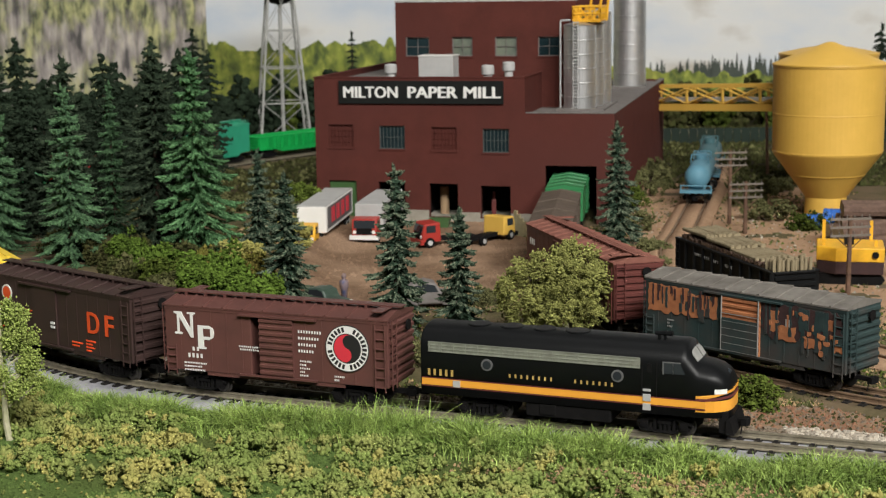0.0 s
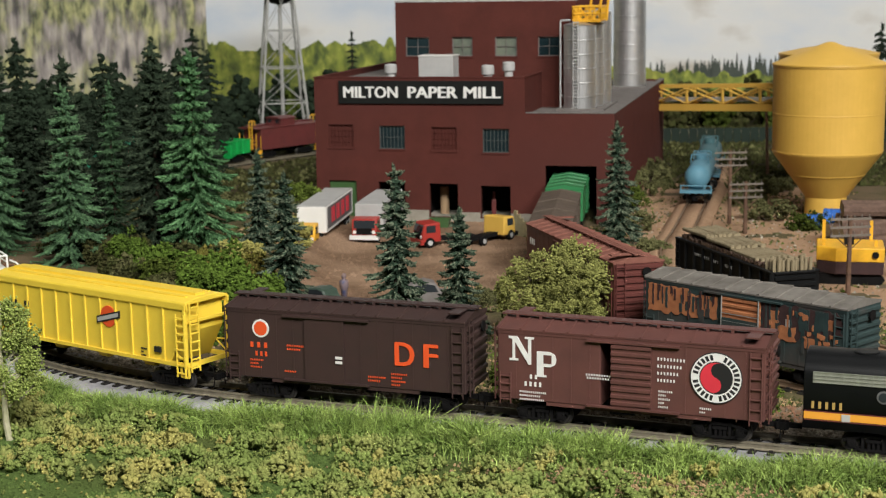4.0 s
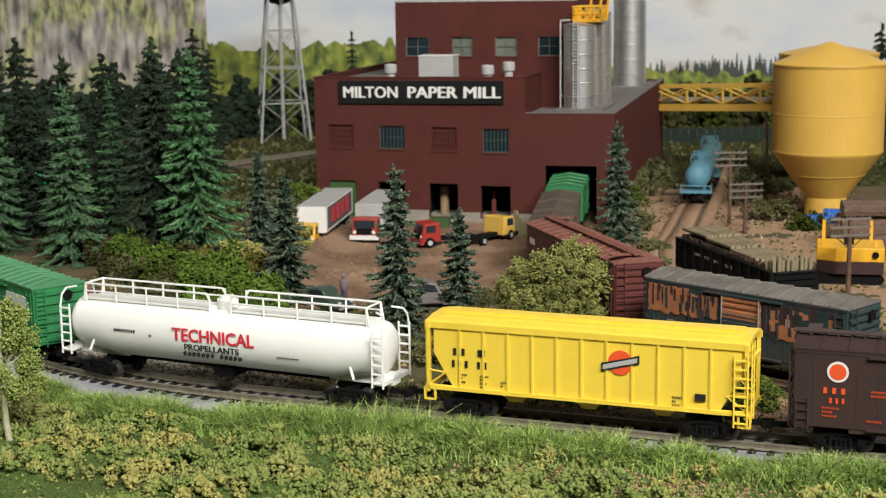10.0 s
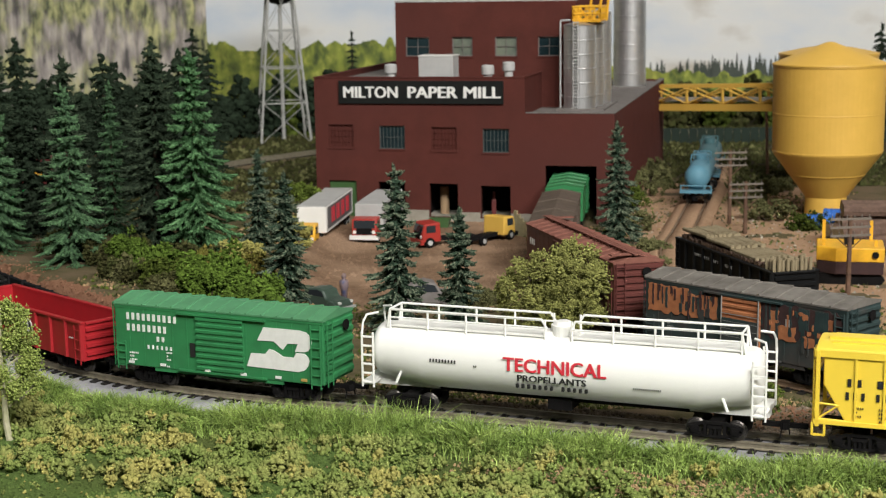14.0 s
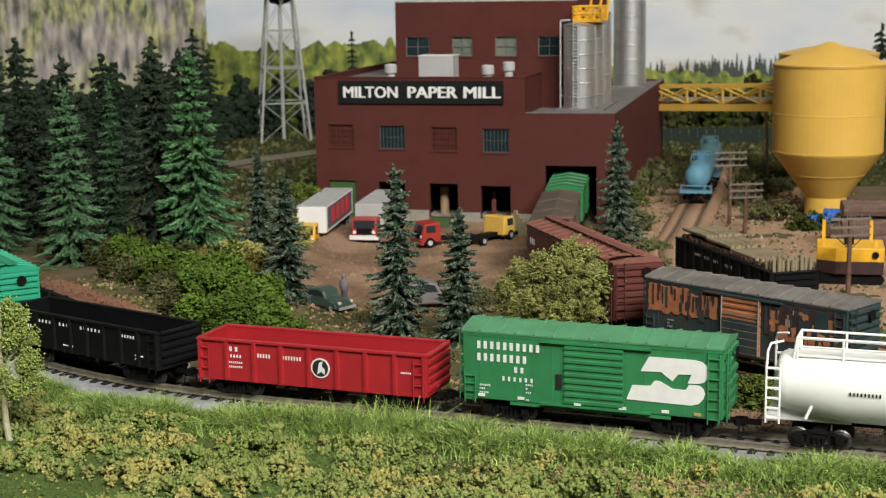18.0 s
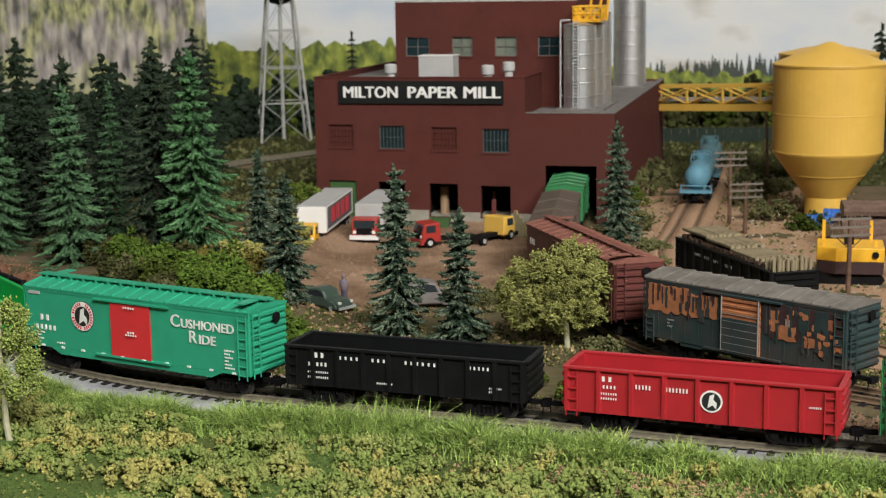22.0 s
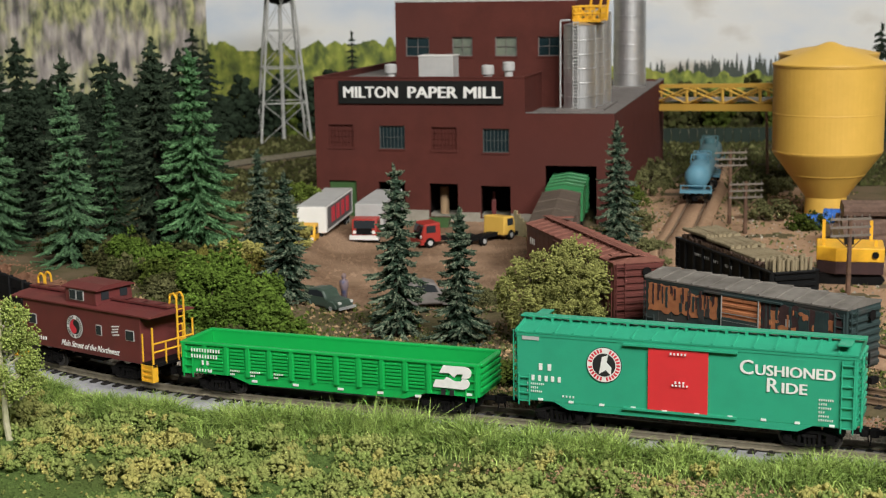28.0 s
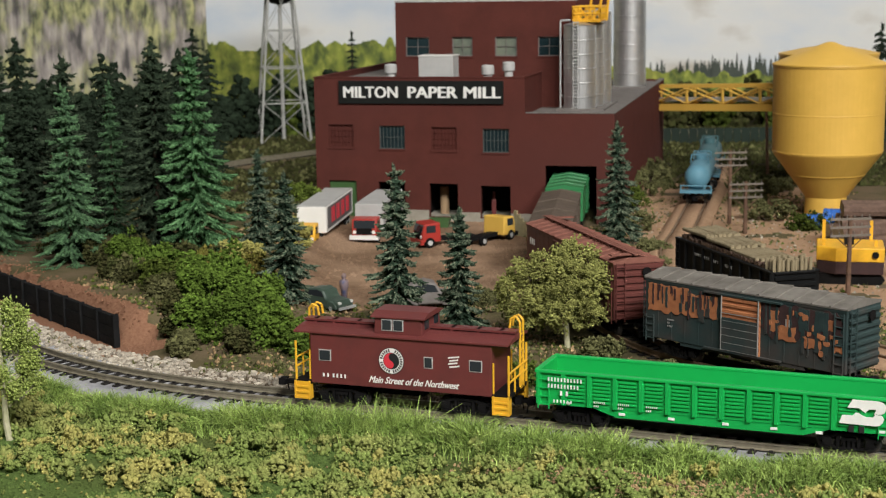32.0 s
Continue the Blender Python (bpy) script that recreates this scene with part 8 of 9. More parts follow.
def front_meadow():
    """Coarse foam turf in front of the line: soft heaps of foam clumps in three colours over fine dark turf."""
    global rs
    g = np.random.RandomState(12)
    rs = g
    n = 12500
    x = g.uniform(-175, 185, n)
    y = g.uniform(330, 470, n)
    dm = near_main(x, y)
    keep = (dm < -31) & (dm > -118)
    x, y, dm = x[keep], y[keep], dm[keep]
    nz = np.array([noise.noise((a * 0.032, b * 0.05, 3.1)) for a, b in zip(x, y)])
    nz2 = np.array([noise.noise((a * 0.10, b * 0.12, 9.7)) for a, b in zip(x, y)])
    nz3 = np.array([noise.noise((a * 0.045, b * 0.06, 17.0)) for a, b in zip(x, y)])
    # the heaps lie thickest in the middle of the bank, with bare turf in patches between them
    band = np.interp(x, [-175, -100, -40, 60, 185], [-62, -54, -60, -58, -50])
    want = 0.85 + 1.5 * nz + 1.2 * nz2 - 0.0005 * (dm - band) ** 2
    keep = g.uniform(0, 1, len(x)) < np.clip(want, 0.0, 0.75)
    x, y, nz, nz2, nz3, dm, want = x[keep], y[keep], nz[keep], nz2[keep], nz3[keep], dm[keep], want[keep]
    z = ground_z(x, y) + g.uniform(0.0, 1.3, len(x)) + 4.2 * np.clip(nz2 + 0.25, 0, 1) * np.clip(want, 0, 1)
    sz = g.uniform(1.2, 2.7, len(x)) * np.where(g.rand(len(x)) < 0.3, 0.6, 1)
    brown = (np.abs(x - 58) < 30) & (np.abs(dm + 40) < 9) & (g.rand(len(x)) < 0.6)
    z = np.where(brown, ground_z(x, y) + 0.2, z)
    kinds = np.where(brown, 2, np.where(nz3 + g.normal(size=len(x)) * 0.13 + 0.34 * smooth(40, 85, x) * smooth(-66, -52, dm) + 0.06 * smooth(-60, -100, x) > 0.27, 1, 0))
    for k, (mat, label) in enumerate((("clump", "olive-green coarse foam turf"), ("clump_yellow", "yellowish coarse foam turf"), ("clump_brown", "rust-brown coarse foam turf"))):
        s = kinds == k
        cc, ss = crumble(np.stack([x[s], y[s], z[s]], 1), sz[s] * (0.6 if k == 2 else 1), 22, 0.70, 0.29, g)
        v, f = lumps(cc, ss, OCT_V, OCT_F, 0.65)
        tagged(new("foam_turf", np_mesh("foam_turf", v, f, M[mat], True)), label + " on the bank", "ground cover", kind="stuff")
    # small clumps that fill in between the heaps
    n = 24000
    x, y = g.uniform(-175, 185, n), g.uniform(330, 470, n)
    dm = near_main(x, y)
    nz = np.array([noise.noise((a * 0.032, b * 0.05, 3.1)) for a, b in zip(x, y)])
    band = np.interp(x, [-175, -100, -40, 60, 185], [-62, -54, -60, -58, -50])
    s = (dm < -29) & (dm > -120) & (g.rand(n) < np.clip(0.42 + 1.3 * nz - 0.0004 * (dm - band) ** 2, 0.04, 0.8))
    cc, ss = crumble(np.stack([x[s], y[s], ground_z(x[s], y[s]) + g.uniform(0.1, 1.2, s.sum())], 1), g.uniform(0.5, 1.1, s.sum()), 9, 0.8, 0.33, g)
    v, f = lumps(cc, ss, OCT_V, OCT_F, 0.5)
    tagged(new("foam_turf", np_mesh("foam_turf", v, f, M["clump"], True)), "small olive-green foam crumbs on the bank", "ground cover", kind="stuff")
    # fine turf crumbs everywhere, and strays of the coarse sort
    n = 34000
    x, y = g.uniform(-175, 185, n), g.uniform(330, 470, n)
    dm = near_main(x, y)
    s = (dm < -16) & (dm > -120)
    v, f = lumps(np.stack([x[s], y[s], ground_z(x[s], y[s]) + 0.1], 1), g.uniform(0.22, 0.5, s.sum()), OCT_V, OCT_F, 0.4)
    tagged(new("fine_turf", np_mesh("fine_turf", v, f, M["turf"])), "fine green turf crumbs on the bank", "ground cover", kind="stuff")
    n = 5200
    x, y = 52 + g.normal(size=n) * 26, g.uniform(340, 440, n)
    dm = near_main(x, y) + 3.0 * np.sin(x / 7.0)
    s = (dm < -29) & (dm > -52)
    v, f = lumps(np.stack([x[s], y[s], ground_z(x[s], y[s]) + 0.25], 1), g.uniform(0.22, 0.6, s.sum()), OCT_V, OCT_F, 0.4)
    tagged(new("leaf_litter", np_mesh("leaf_litter", v, f, M["clump_brown"])), "tan crumbs of leaf litter on the bank", "ground cover", kind="stuff")
    n = 900
    x, y = g.uniform(-175, 185, n), g.uniform(330, 470, n)
    dm = near_main(x, y)
    s = (dm < -27) & (dm > -120)
    v, f = lumps(np.stack([x[s], y[s], ground_z(x[s], y[s]) + 0.4], 1), g.uniform(0.25, 0.65, s.sum()), OCT_V, OCT_F, 0.4)
    tagged(new("stray_turf", np_mesh("stray_turf", v, f, M["clump_yellow"])), "stray pale crumbs over the fine turf", "ground cover", kind="stuff")


front_meadow()


def blades(x, y, z, h, w, lean, name, label, mat):
    """Single blades of grass: two tapering quads each, bent over."""
    k = len(x)
    g = np.random.RandomState(k)
    a = g.uniform(0, 2 * np.pi, k)
    b = g.uniform(0, 2 * np.pi, k)
    dx, dy = np.cos(a) * w / 2, np.sin(a) * w / 2
    lx, ly = np.cos(b) * lean * h, np.sin(b) * lean * h
    p = np.stack([x, y, z], 1)
    s = np.stack([dx, dy, np.zeros(k)], 1)
    l1 = np.stack([lx * 0.35, ly * 0.35, h * 0.55], 1)
    l2 = np.stack([lx, ly, h * np.clip(1 - 0.25 * lean, 0.3, 1)], 1)
    v = np.stack([p - s, p + s, p + l1 - s * 0.75, p + l1 + s * 0.75, p + l2 - s * 0.2, p + l2 + s * 0.2], 1).reshape(-1, 3)
    base = np.arange(k) * 6
    f = np.concatenate([np.stack([base, base + 1, base + 3, base + 2], 1), np.stack([base + 2, base + 3, base + 5, base + 4], 1)])
    return tagged(new(name, np_mesh(name, v, f, mat)), label, "grass", kind="stuff")


def grass_strip():
    g = np.random.RandomState(31)
    n = 52000
    x = g.uniform(-180, 190, n)
    yc = np.interp(x, *zip(*sorted((p[0], p[1]) for p in MAIN.d if p[1] < 600 and p[0] < 300)))
    o = np.interp(x, [-180, -110, -60, -25, 40, 190], [29.5, 27.0, 23.0, 18.5, 18.5, 20.0]) + np.abs(g.normal(size=n)) * 6.5 + 1.3 * np.sin(x / 17.0) + 0.8 * np.sin(x / 6.1)
    y = yc - o / 0.93
    tuft = np.array([noise.noise((a * 0.07, b * 0.07, 1.3)) for a, b in zip(x, y)])
    keep = (g.uniform(0, 1, n) < np.clip(0.92 + 0.7 * tuft, 0.55, 1)) & (o < 41)
    x, y, o, tuft = x[keep], y[keep], o[keep], tuft[keep]
    h = g.uniform(3.0, 7.8, len(x)) * np.clip(1.12 - (o - 20) / 36, 0.5, 1) * np.clip(1 + 0.7 * tuft, 0.6, 1.5)
    blades(x, y, ground_z(x, y) - 0.4, h, g.uniform(0.26, 0.54, len(x)), g.uniform(0.15, 1.4, len(x)), "grass", "long fresh green grass along the railway", M["grass"])
    # one taller tuft
    n = 420
    x, y = -20 + g.normal(size=n) * 7, 417 + g.normal(size=n) * 3.4
    blades(x, y, ground_z(x, y) - 0.4, g.uniform(5, 12.5, n), g.uniform(0.25, 0.45, n), g.uniform(0.1, 1.0, n), "grass_tuft", "taller tuft of pale green grass", M["grass"])
    # sparse dry grass and crumbs over the scrub behind
    n = 52000
    x, y = g.uniform(-150, 260, n), 440 + 460 * g.uniform(0, 1, n) ** 1.7
    dm = near_main(x, y)
    nz = np.array([noise.noise((a * 0.04, b * 0.04, 5.3)) for a, b in zip(x, y)])
    s = (dm > 22) & (nz > -0.25)
    x, y = x[s], y[s]
    yard = (x > -70) & (x < 42) & (y > 600) & (y < 830)
    x, y = x[~yard], y[~yard]
    global rs
    rs = g
    bank = (x + 118) * 0.796 + (y - 529) * 0.605
    gravel = (bank > -12) & (bank < 14) & (x < -88) & (y > 505)
    x, y = x[~gravel], y[~gravel]
    lane = (x > 96) & (x < 192) & (y > 590) & (y < 870) & (g.rand(len(x)) < 0.75)
    x, y = x[~lane], y[~lane]
    pick = g.choice(4, len(x), p=[0.34, 0.28, 0.2, 0.18])
    for k, (mat, label) in enumerate((("bush_olive", "dry olive scrub crumbs on the ground"), ("clump_brown", "brown leaf litter crumbs on the ground"), ("bush", "green moss crumbs on the ground"), ("bush_dark", "dark moss crumbs on the ground"))):
        s = pick == k
        v, f = lumps(np.stack([x[s], y[s], ground_z(x[s], y[s]) + 0.2], 1), g.uniform(0.25, 1.0, s.sum()), OCT_V, OCT_F, 0.5)
        tagged(new("scrub_crumbs", np_mesh("scrub_crumbs", v, f, M[mat])), label, "ground cover", kind="stuff")
    n = 15000
    fx, fy = g.uniform(-260, -30, n), g.uniform(780, 1330, n)
    fx[9000:], fy[9000:] = g.uniform(100, 330, 6000), g.uniform(930, 1330, 6000)
    keep = ~((fx > -75) & (fx < 130) & (fy < 1120))
    fx, fy = fx[keep], fy[keep]
    near = np.min(np.hypot(fx[:, None] - MAIN.d[None, ::6, 0], fy[:, None] - MAIN.d[None, ::6, 1]), axis=1)
    fx, fy = fx[near > 15], fy[near > 15]
    # mostly dark crumbs, so that their colour carries the shade at the back
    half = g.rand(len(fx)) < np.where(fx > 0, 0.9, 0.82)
    for sel, mat, label in ((half, "bush_dark", "dark crumbs painting in the shade behind the wood"), (~half, "bush_olive", "olive scrub over the ground behind the wood")):
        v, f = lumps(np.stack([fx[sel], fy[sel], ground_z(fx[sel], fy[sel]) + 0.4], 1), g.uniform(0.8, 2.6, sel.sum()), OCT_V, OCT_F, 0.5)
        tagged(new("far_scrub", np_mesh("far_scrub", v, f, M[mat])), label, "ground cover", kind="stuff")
    s = g.rand(len(x)) < 0.3
    blades(x[s], y[s], ground_z(x[s], y[s]) - 0.2, g.uniform(1.2, 3.4, s.sum()), g.uniform(0.2, 0.4, s.sum()), g.uniform(0.2, 1.2, s.sum()), "dry_grass", "short dry grass over the scrub", M["bush_olive"])


grass_strip()


def stones():
    """Pale stones along the far side of the line, finer ballast between the ties, and gravel on the banks."""
    global rs
    g = np.random.RandomState(44)
    rs = g
    xs, ys = zip(*sorted((p[0], p[1]) for p in MAIN.d if p[1] < 620 and p[0] < 300))

    def scatter(n, x0, x1, o0, o1, s0, s1, mat, name, label, spread=None):
        x = g.uniform(x0, x1, n)
        o = g.uniform(o0, o1, n) if spread is None else o0 + np.abs(g.normal(size=n)) * spread
        slope = np.interp(x, [-200, -150, -100, -40, 200], [0.62, 0.75, 0.86, 0.93, 0.93])
        y = np.interp(x, xs, ys) + o / slope
        z = np.maximum(ground_z(x, y), np.where(np.abs(o) < 15, -2.9, -9)) + g.uniform(0, 0.4, n)
        v, f = lumps(np.stack([x, y, z], 1), np.stack([g.uniform(s0, s1, n), g.uniform(s0, s1, n), g.uniform(s0, s1, n) * 0.75], 1), OCT_V if s1 < 0.6 else ICO_V, OCT_F if s1 < 0.6 else ICO_F, 0.3)
        tagged(new(name, np_mesh(name, v, f, M[mat])), label, "stones", kind="stuff")
    scatter(1100, -180, -88, 11, 30, 0.5, 1.5, "pale_stone", "pale_stones", "pale angular stones beside the line")
    scatter(420, -96, -50, 11, 24, 0.5, 1.3, "pale_stone", "pale_stones", "scattered pale stones below the bushes")
    scatter(1700, -92, 98, 11.5, 22, 0.35, 0.9, "ballast", "ballast_stones", "brown-grey ballast stones beside the line")
    scatter(1300, 97, 190, 10.5, 24, 0.5, 1.25, "pale_stone", "pale_stones", "pale angular stones between the two tracks")
    scatter(700, -180, -98, -27, -17, 0.4, 1.1, "pale_stone", "pale_stones", "pale stones at the grass edge")
    n = 2200
    x, y = g.uniform(-200, -90, n), g.uniform(505, 660, n)
    d = (x + 118) * 0.796 + (y - 529) * 0.605
    along = -(x + 118) * 0.605 + (y - 529) * 0.796
    s = ((d > -7) & (d < 15) & (along > -18) & (along < 150)) & ~((d < 2) & (along > 0))
    v, f = lumps(np.stack([x[s], y[s], ground_z(x[s], y[s])], 1), g.uniform(0.3, 0.7, s.sum()), OCT_V, OCT_F, 0.3)
    tagged(new("red_gravel", np_mesh("red_gravel", v, f, M["pellet"])), "red-brown gravel behind the black wall", "gravel", kind="stuff")
    # litter on the strip between the main line and the spur
    n = 5200
    x = g.uniform(76, 215, n)
    o = g.uniform(21, 66, n)
    y = np.interp(x, xs, ys) + o / 0.93
    pick = g.randint(0, 3, n)
    for k, (mat, label) in enumerate((("pellet", "red-brown grit between the two tracks"), ("ballast", "brown gravel between the two tracks"), ("bush_dark", "dark moss crumbs between the two tracks"))):
        s = pick == k
        v, f = lumps(np.stack([x[s], y[s], ground_z(x[s], y[s])], 1), g.uniform(0.25, 0.8, s.sum()), OCT_V, OCT_F, 0.4)
        tagged(new("track_litter", np_mesh("track_litter", v, f, M[mat])), label, "gravel", kind="stuff")
    n = 500
    x, y = g.uniform(100, 185, n), g.uniform(600, 840, n)
    v, f = lumps(np.stack([x, y, ground_z(x, y)], 1), g.uniform(0.25, 0.9, n), OCT_V, OCT_F, 0.4)
    tagged(new("pale_crumbs", np_mesh("pale_crumbs", v, f, M["pale_stone"])), "pale stone crumbs over the dirt lane", "stones", kind="stuff")
    n = 5000
    x, y = g.uniform(-75, 60, n), g.uniform(585, 830, n)
    v, f = lumps(np.stack([x, y, ground_z(x, y)], 1), g.uniform(0.2, 0.7, n) * np.where(g.rand(n) < 0.04, 2.2, 1), OCT_V, OCT_F, 0.4)
    tagged(new("yard_crumbs", np_mesh("yard_crumbs", v, f, M["dirt"])), "brown dirt crumbs over the mill yard", "gravel", kind="stuff")


stones()
# ---- the painted backdrop and the room round the layout ----
def printed(name, kind):
    """The colours of a printed landscape: sky with clouds, a wooded slope, or a line of sunlit bushes."""
    m = bpy.data.materials.new(name)
    m.use_nodes = True
    nt = m.node_tree
    n, l = nt.nodes, nt.links
    b = n["Principled BSDF"]
    b.inputs["Roughness"].default_value = 0.75
    co = n.new("ShaderNodeTexCoord")

    def noise_tex(scale, sx, sy, sz, detail=5.0, offset=0.0):
        mp = n.new("ShaderNodeMapping")
        mp.inputs["Scale"].default_value = (sx, sy, sz)
        mp.inputs["Location"].default_value = (offset, 0, 0)
        l.new(co.outputs["Object"], mp.inputs["Vector"])
        t = n.new("ShaderNodeTexNoise")
        t.inputs["Scale"].default_value = scale
        t.inputs["Detail"].default_value = detail
        l.new(mp.outputs[0], t.inputs["Vector"])
        return t.outputs[0]

    def ramp(src, stops):
        r = n.new("ShaderNodeValToRGB")
        e = r.color_ramp.elements
        e[0].position, e[0].color = stops[0][0], (*stops[0][1], 1)
        e[1].position, e[1].color = stops[-1][0], (*stops[-1][1], 1)
        for p, c in stops[1:-1]:
            k = e.new(p)
            k.color = (*c, 1)
        l.new(src, r.inputs[0])
        return r.outputs[0]

    def mix(f, a, c):
        x = n.new("ShaderNodeMixRGB")
        l.new(f, x.inputs[0])
        l.new(a, x.inputs[1])
        l.new(c, x.inputs[2])
        return x.outputs[0]
    if kind == "sky":
        cloud = ramp(noise_tex(7, 1, 1, 2.2), [(0.34, (0.54, 0.61, 0.70)), (0.46, (0.66, 0.69, 0.72)), (0.57, (0.73, 0.73, 0.71)), (0.68, (0.51, 0.47, 0.41))])
        l.new(cloud, b.inputs["Base Color"])
    elif kind == "slope":
        # stands of pale green, olive and bare grey-mauve trees with dark gaps between their stems
        trees = ramp(noise_tex(150, 1, 1, 0.42, 9.0), [(0.36, (0.055, 0.060, 0.040)), (0.45, (0.20, 0.215, 0.105)), (0.53, (0.37, 0.37, 0.175)), (0.63, (0.52, 0.50, 0.235))])
        bare = ramp(noise_tex(110, 1, 1, 0.28, 9.0, 3.0), [(0.37, (0.09, 0.085, 0.08)), (0.46, (0.28, 0.25, 0.235)), (0.55, (0.42, 0.375, 0.34)), (0.64, (0.58, 0.53, 0.44))])
        stand = ramp(noise_tex(38, 1, 1, 0.55, 6.0, 9.0), [(0.44, (0, 0, 0)), (0.56, (1, 1, 1))])
        stems = ramp(noise_tex(190, 1, 1, 0.09, 3.0, 5.0), [(0.36, (0.35, 0.34, 0.33)), (0.50, (1, 1, 1))])
        mul = n.new("ShaderNodeMixRGB")
        mul.blend_type = "MULTIPLY"
        mul.inputs[0].default_value = 0.42
        l.new(mix(stand, trees, bare), mul.inputs[1])
        l.new(stems, mul.inputs[2])
        l.new(mul.outputs[0], b.inputs["Base Color"])
    else:
        fine = ramp(noise_tex(130, 1, 1, 0.7, 9.0), [(0.38, (0.045, 0.065, 0.018)), (0.48, (0.15, 0.195, 0.033)), (0.57, (0.31, 0.35, 0.055)), (0.67, (0.52, 0.52, 0.11))])
        broad = ramp(noise_tex(34, 1, 1, 0.6, 5.0, 4.0), [(0.43, (0.045, 0.07, 0.018)), (0.54, (0.26, 0.31, 0.045)), (0.66, (0.46, 0.46, 0.085))])
        l.new(mix(ramp(noise_tex(60, 1, 1, 0.8, 3.0, 7.0), [(0.40, (0.25, 0.25, 0.25)), (0.60, (0.75, 0.75, 0.75))]), fine, broad), b.inputs["Base Color"])
    return m


M["sky_print"] = printed("printed_sky", "sky")
M["slope_print"] = printed("printed_slope", "slope")
M["bush_print"] = printed("printed_bushes", "bush")
M["pine_print"] = material("printed_pines", (0.055, 0.068, 0.058), (0.085, 0.098, 0.080), 60, 0.8)
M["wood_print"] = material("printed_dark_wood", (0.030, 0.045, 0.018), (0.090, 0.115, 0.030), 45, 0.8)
M["wall_paint"] = material("room_wall_paint", (0.07, 0.068, 0.065), (0.06, 0.057, 0.055), 6, 0.9)
M["ceiling_paint"] = material("ceiling_paint", (0.26, 0.26, 0.25), (0.23, 0.23, 0.22), 6, 0.9)
M["carpet"] = material("grey_carpet", (0.16, 0.15, 0.14), (0.11, 0.10, 0.10), 200, 0.95, 0, 0.6)
M["fascia"] = material("fascia_board", (0.05, 0.07, 0.05), (0.035, 0.05, 0.035), 30, 0.6)


def ragged(bm, x0, x1, base, tops, y, thick=0.8):
    """A flat printed shape with an uneven top, from x0 to x1."""
    n = len(tops)
    out = [(x0, base)] + [(x0 + (x1 - x0) * i / (n - 1), t) for i, t in enumerate(tops)] + [(x1, base)]
    prism(bm, out[::-1], y - thick, y, "Y")


def backdrop():
    t = thing("backdrop", "printed landscape backdrop of sky, bushes and pines", "backdrop", at(-224, 1452, 0), kind="structure")
    part("sky_panel", boxes((-60, 1500, 0, 4, -60, 420)), M["sky_print"], t)
    r = random.Random(21)

    def canopy(x0, x1, base, wave, spike, crowded):
        """An uneven tree line: rounded crowns and small pointed tops side by side."""
        n = int((x1 - x0) / 1.6)
        tops = [base + wave * math.sin(k * 0.021) + 0.6 * wave * math.sin(k * 0.053 + 2) for k in range(n)]
        for _ in range(int(n * crowded)):
            c, w, h = r.uniform(0, n), r.uniform(2, 8), r.uniform(0.2, 1.0) * spike
            for k in range(max(0, int(c - w)), min(n, int(c + w) + 1)):
                u = min(1.0, abs(k - c) / w)
                tops[k] = max(tops[k], base + wave * math.sin(c * 0.021) + 0.6 * wave * math.sin(c * 0.053 + 2) + h * (1 - u ** r.choice((1.0, 1.6, 2.2))))
        return [v + r.uniform(-0.4, 0.4) for v in tops]
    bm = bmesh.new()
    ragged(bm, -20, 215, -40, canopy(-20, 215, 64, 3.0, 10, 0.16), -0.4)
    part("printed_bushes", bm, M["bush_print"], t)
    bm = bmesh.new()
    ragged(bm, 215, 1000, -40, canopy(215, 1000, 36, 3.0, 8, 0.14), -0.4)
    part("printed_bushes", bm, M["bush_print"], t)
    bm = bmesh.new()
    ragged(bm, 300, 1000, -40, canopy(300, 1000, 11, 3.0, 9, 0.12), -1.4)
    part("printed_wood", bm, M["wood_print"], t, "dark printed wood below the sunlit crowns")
    for i in range(250):
        x = r.uniform(385, 770)
        h, w = r.uniform(40, 53) + (r.random() < 0.12) * 7, r.uniform(2.2, 5.2)
        bm = bmesh.new()
        pts = []
        for k in range(7):
            z = 30 + (h - 30) * k / 7
            ww = w * (1 - k / 7.5)
            pts += [(x + ww * r.uniform(0.8, 1.2), z), (x + ww * 0.55, z + 2)]
        out = pts + [(x, h)] + [(2 * x - a, b) for a, b in pts[::-1]]
        prism(bm, out[::-1], -0.2 - 0.02 * (i % 9), 0, "Y")
        part("printed_pine", bm, M["pine_print"], t)
    s = thing("backdrop", "printed backdrop of a wooded mountain slope", "backdrop", at(-224, 1450, 0, 180 + 40.5), kind="structure")
    part("slope_panel", boxes((0, 900, -4, 0, -60, 420)), M["slope_print"], s)


backdrop()


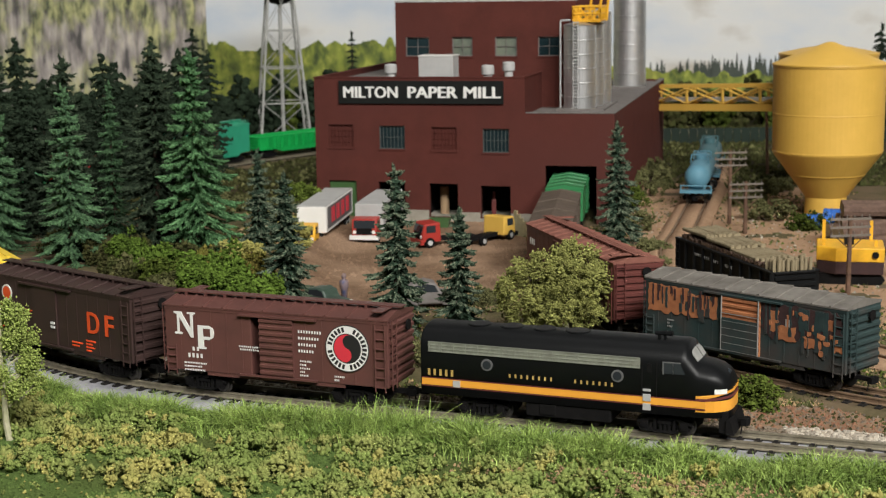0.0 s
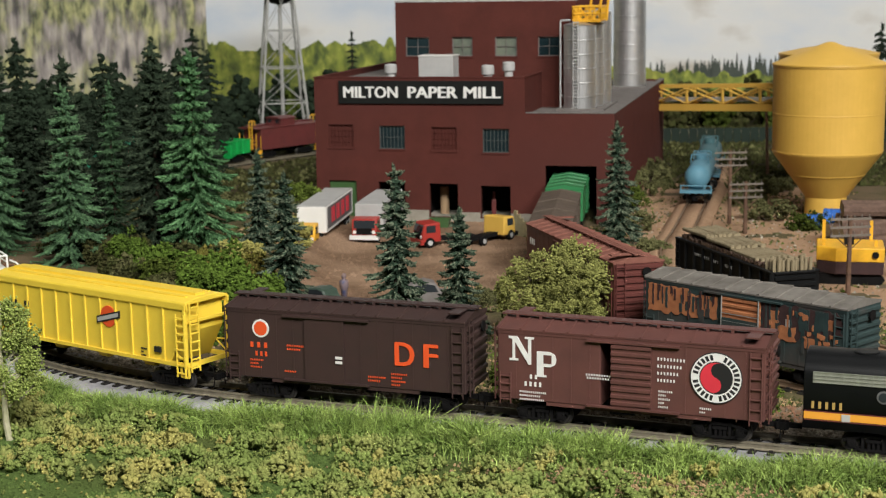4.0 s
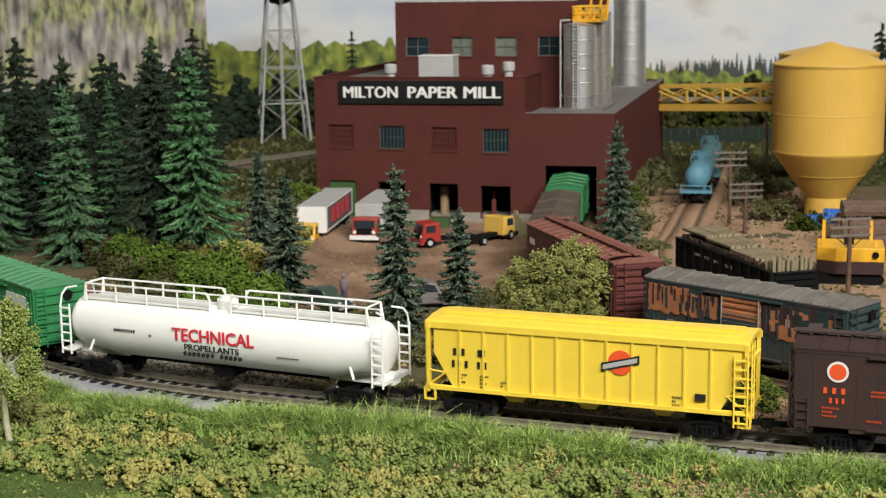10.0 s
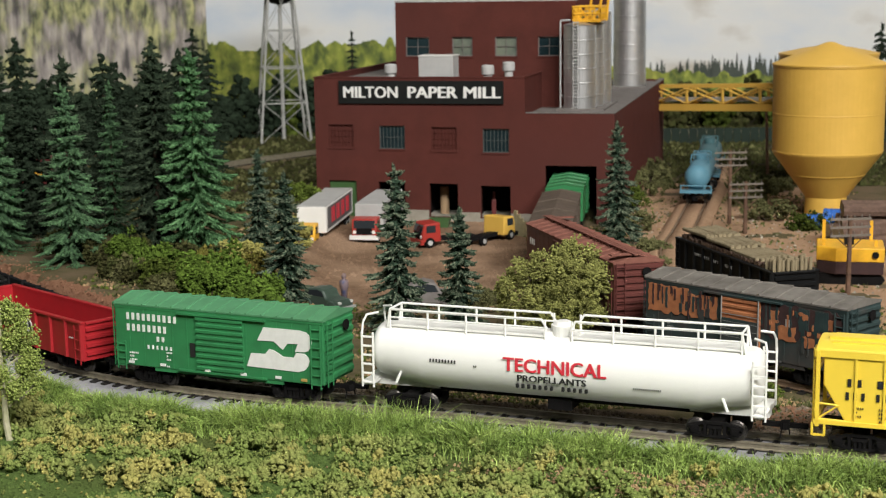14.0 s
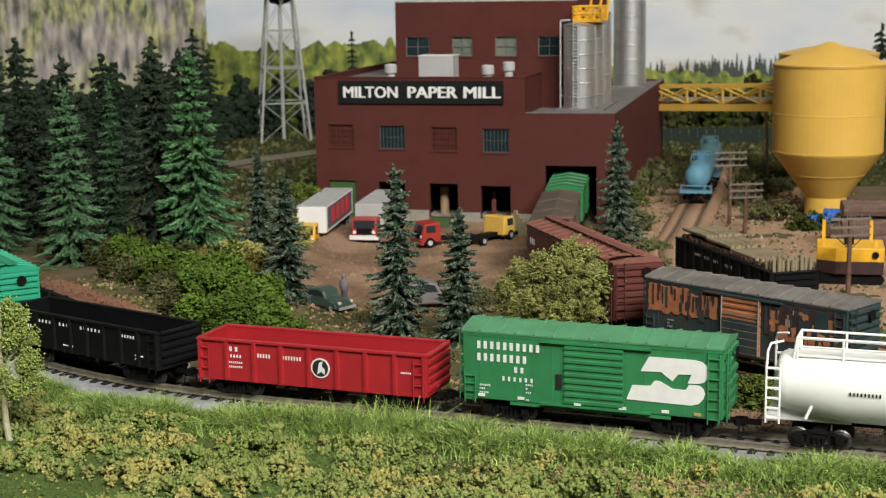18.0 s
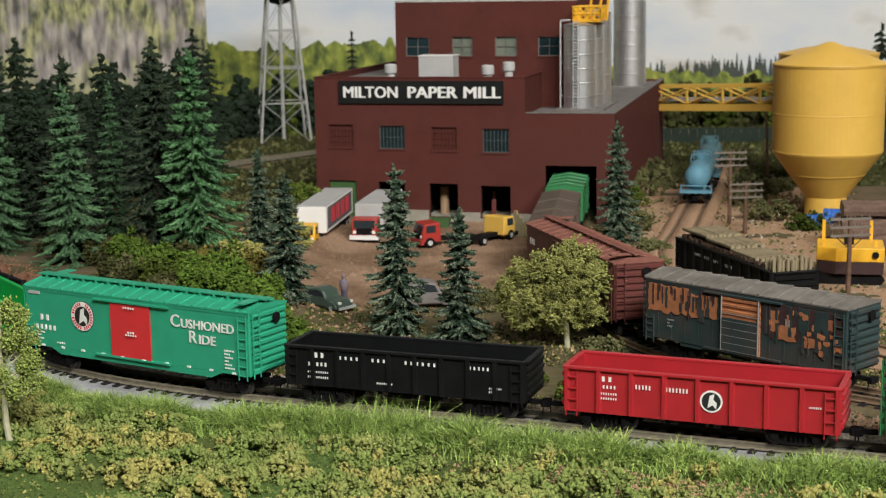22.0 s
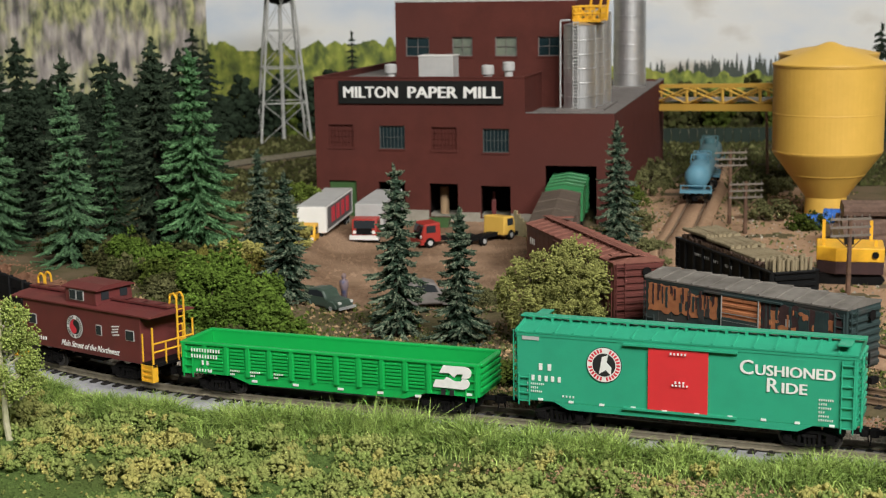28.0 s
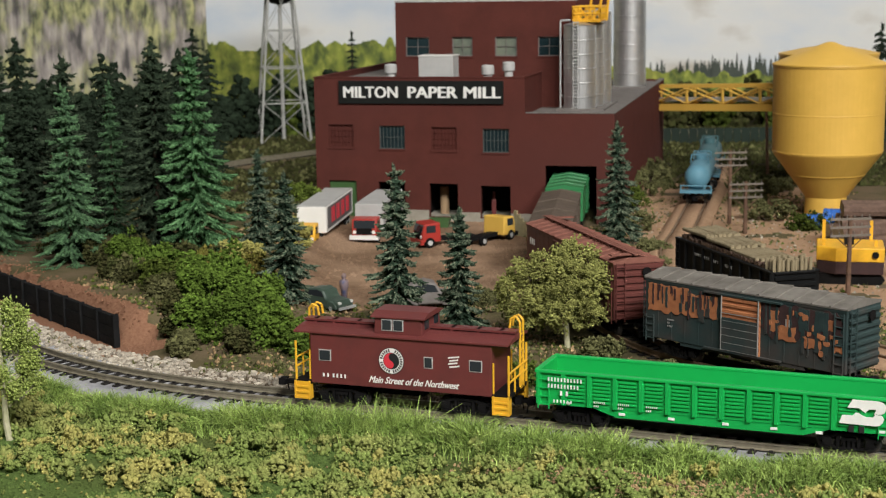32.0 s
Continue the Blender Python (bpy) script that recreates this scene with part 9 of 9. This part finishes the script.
def room():
    """A plain room, so that light bounces and reflections find walls."""
    for name, b in (("wall_back", (-2600, 2600, 1900, 1950, -1100, 1500)), ("wall_front", (-2600, 2600, -2650, -2600, -1100, 1500)), ("wall_left", (-2650, -2600, -2600, 1900, -1100, 1500)), ("wall_right", (2600, 2650, -2600, 1900, -1100, 1500))):
        tagged(part(name, boxes(b), M["wall_paint"]), "plain painted room wall", "wall", kind="structure")
    tagged(part("ceiling", boxes((-2600, 2600, -2600, 1900, 1500, 1550)), M["ceiling_paint"]), "white room ceiling", "ceiling", kind="structure")
    tagged(part("floor", boxes((-2600, 2600, -2600, 1900, -1150, -1100)), M["carpet"]), "grey carpeted room floor", "floor", kind="structure")
    b = thing("layout_bench", "wooden bench that carries the model landscape", "bench", at(0, 0, 0), kind="structure")
    part("deck", boxes((-900, 1200, 236, 1480, -40, -9)), M["fascia"], b)
    part("fascia", boxes((-902, 1202, 226, 235.5, -120, -2)), M["fascia"], b)
    for x in (-860, 150, 1150):
        for y in (290, 1420):
            part("leg", boxes((x - 30, x + 30, y - 30, y + 30, -1100, -40)), M["wood"], b)
    # frame made up to go with the added backdrop fill
    f = thing("fill_lamp_frame", "unseen white frame added round the backdrop fill lamp", "ceiling light", at(100, 950, 1446))
    part("frame", boxes((-620, 620, -320, -302, 0, 54), (-620, 620, 302, 320, 0, 54), (-620, -602, -302, 302, 0, 54), (602, 620, -302, 302, 0, 54)), M["white"], f)
    v = thing("strip_light", "long white strip light hung from the ceiling", "strip light", at(500, -910, 1310))
    part("housing", boxes((-700, 700, -170, 170, 30, 66)), M["white"], v)
    for x in (-400, 400):
        part("hanger", boxes((x - 4, x + 4, -4, 4, 66, 190)), M["light_grey"], v)


room()


# ---- what moves: the train along the main line ----
def motions():
    for car, trucks, centre, pivot in TRAIN:
        rows, turns = [], [[], []]
        for t, s in enumerate(TRAVEL):
            mid = START + s + centre
            m = MAIN.pose_between(mid, pivot)
            rows.append((float(t), m))
            yaw = m.to_euler().z
            for k, (x, r) in enumerate(((pivot, turns[0]), (-pivot, turns[1]))):
                swing = (MAIN.heading(mid + x) - yaw + math.pi) % (2 * math.pi) - math.pi
                r.append((float(t), at(x, 0, 0, math.degrees(swing))))
        walk(car, rows)
        for tr, r in zip(trucks, turns):
            walk(tr, r)


motions()
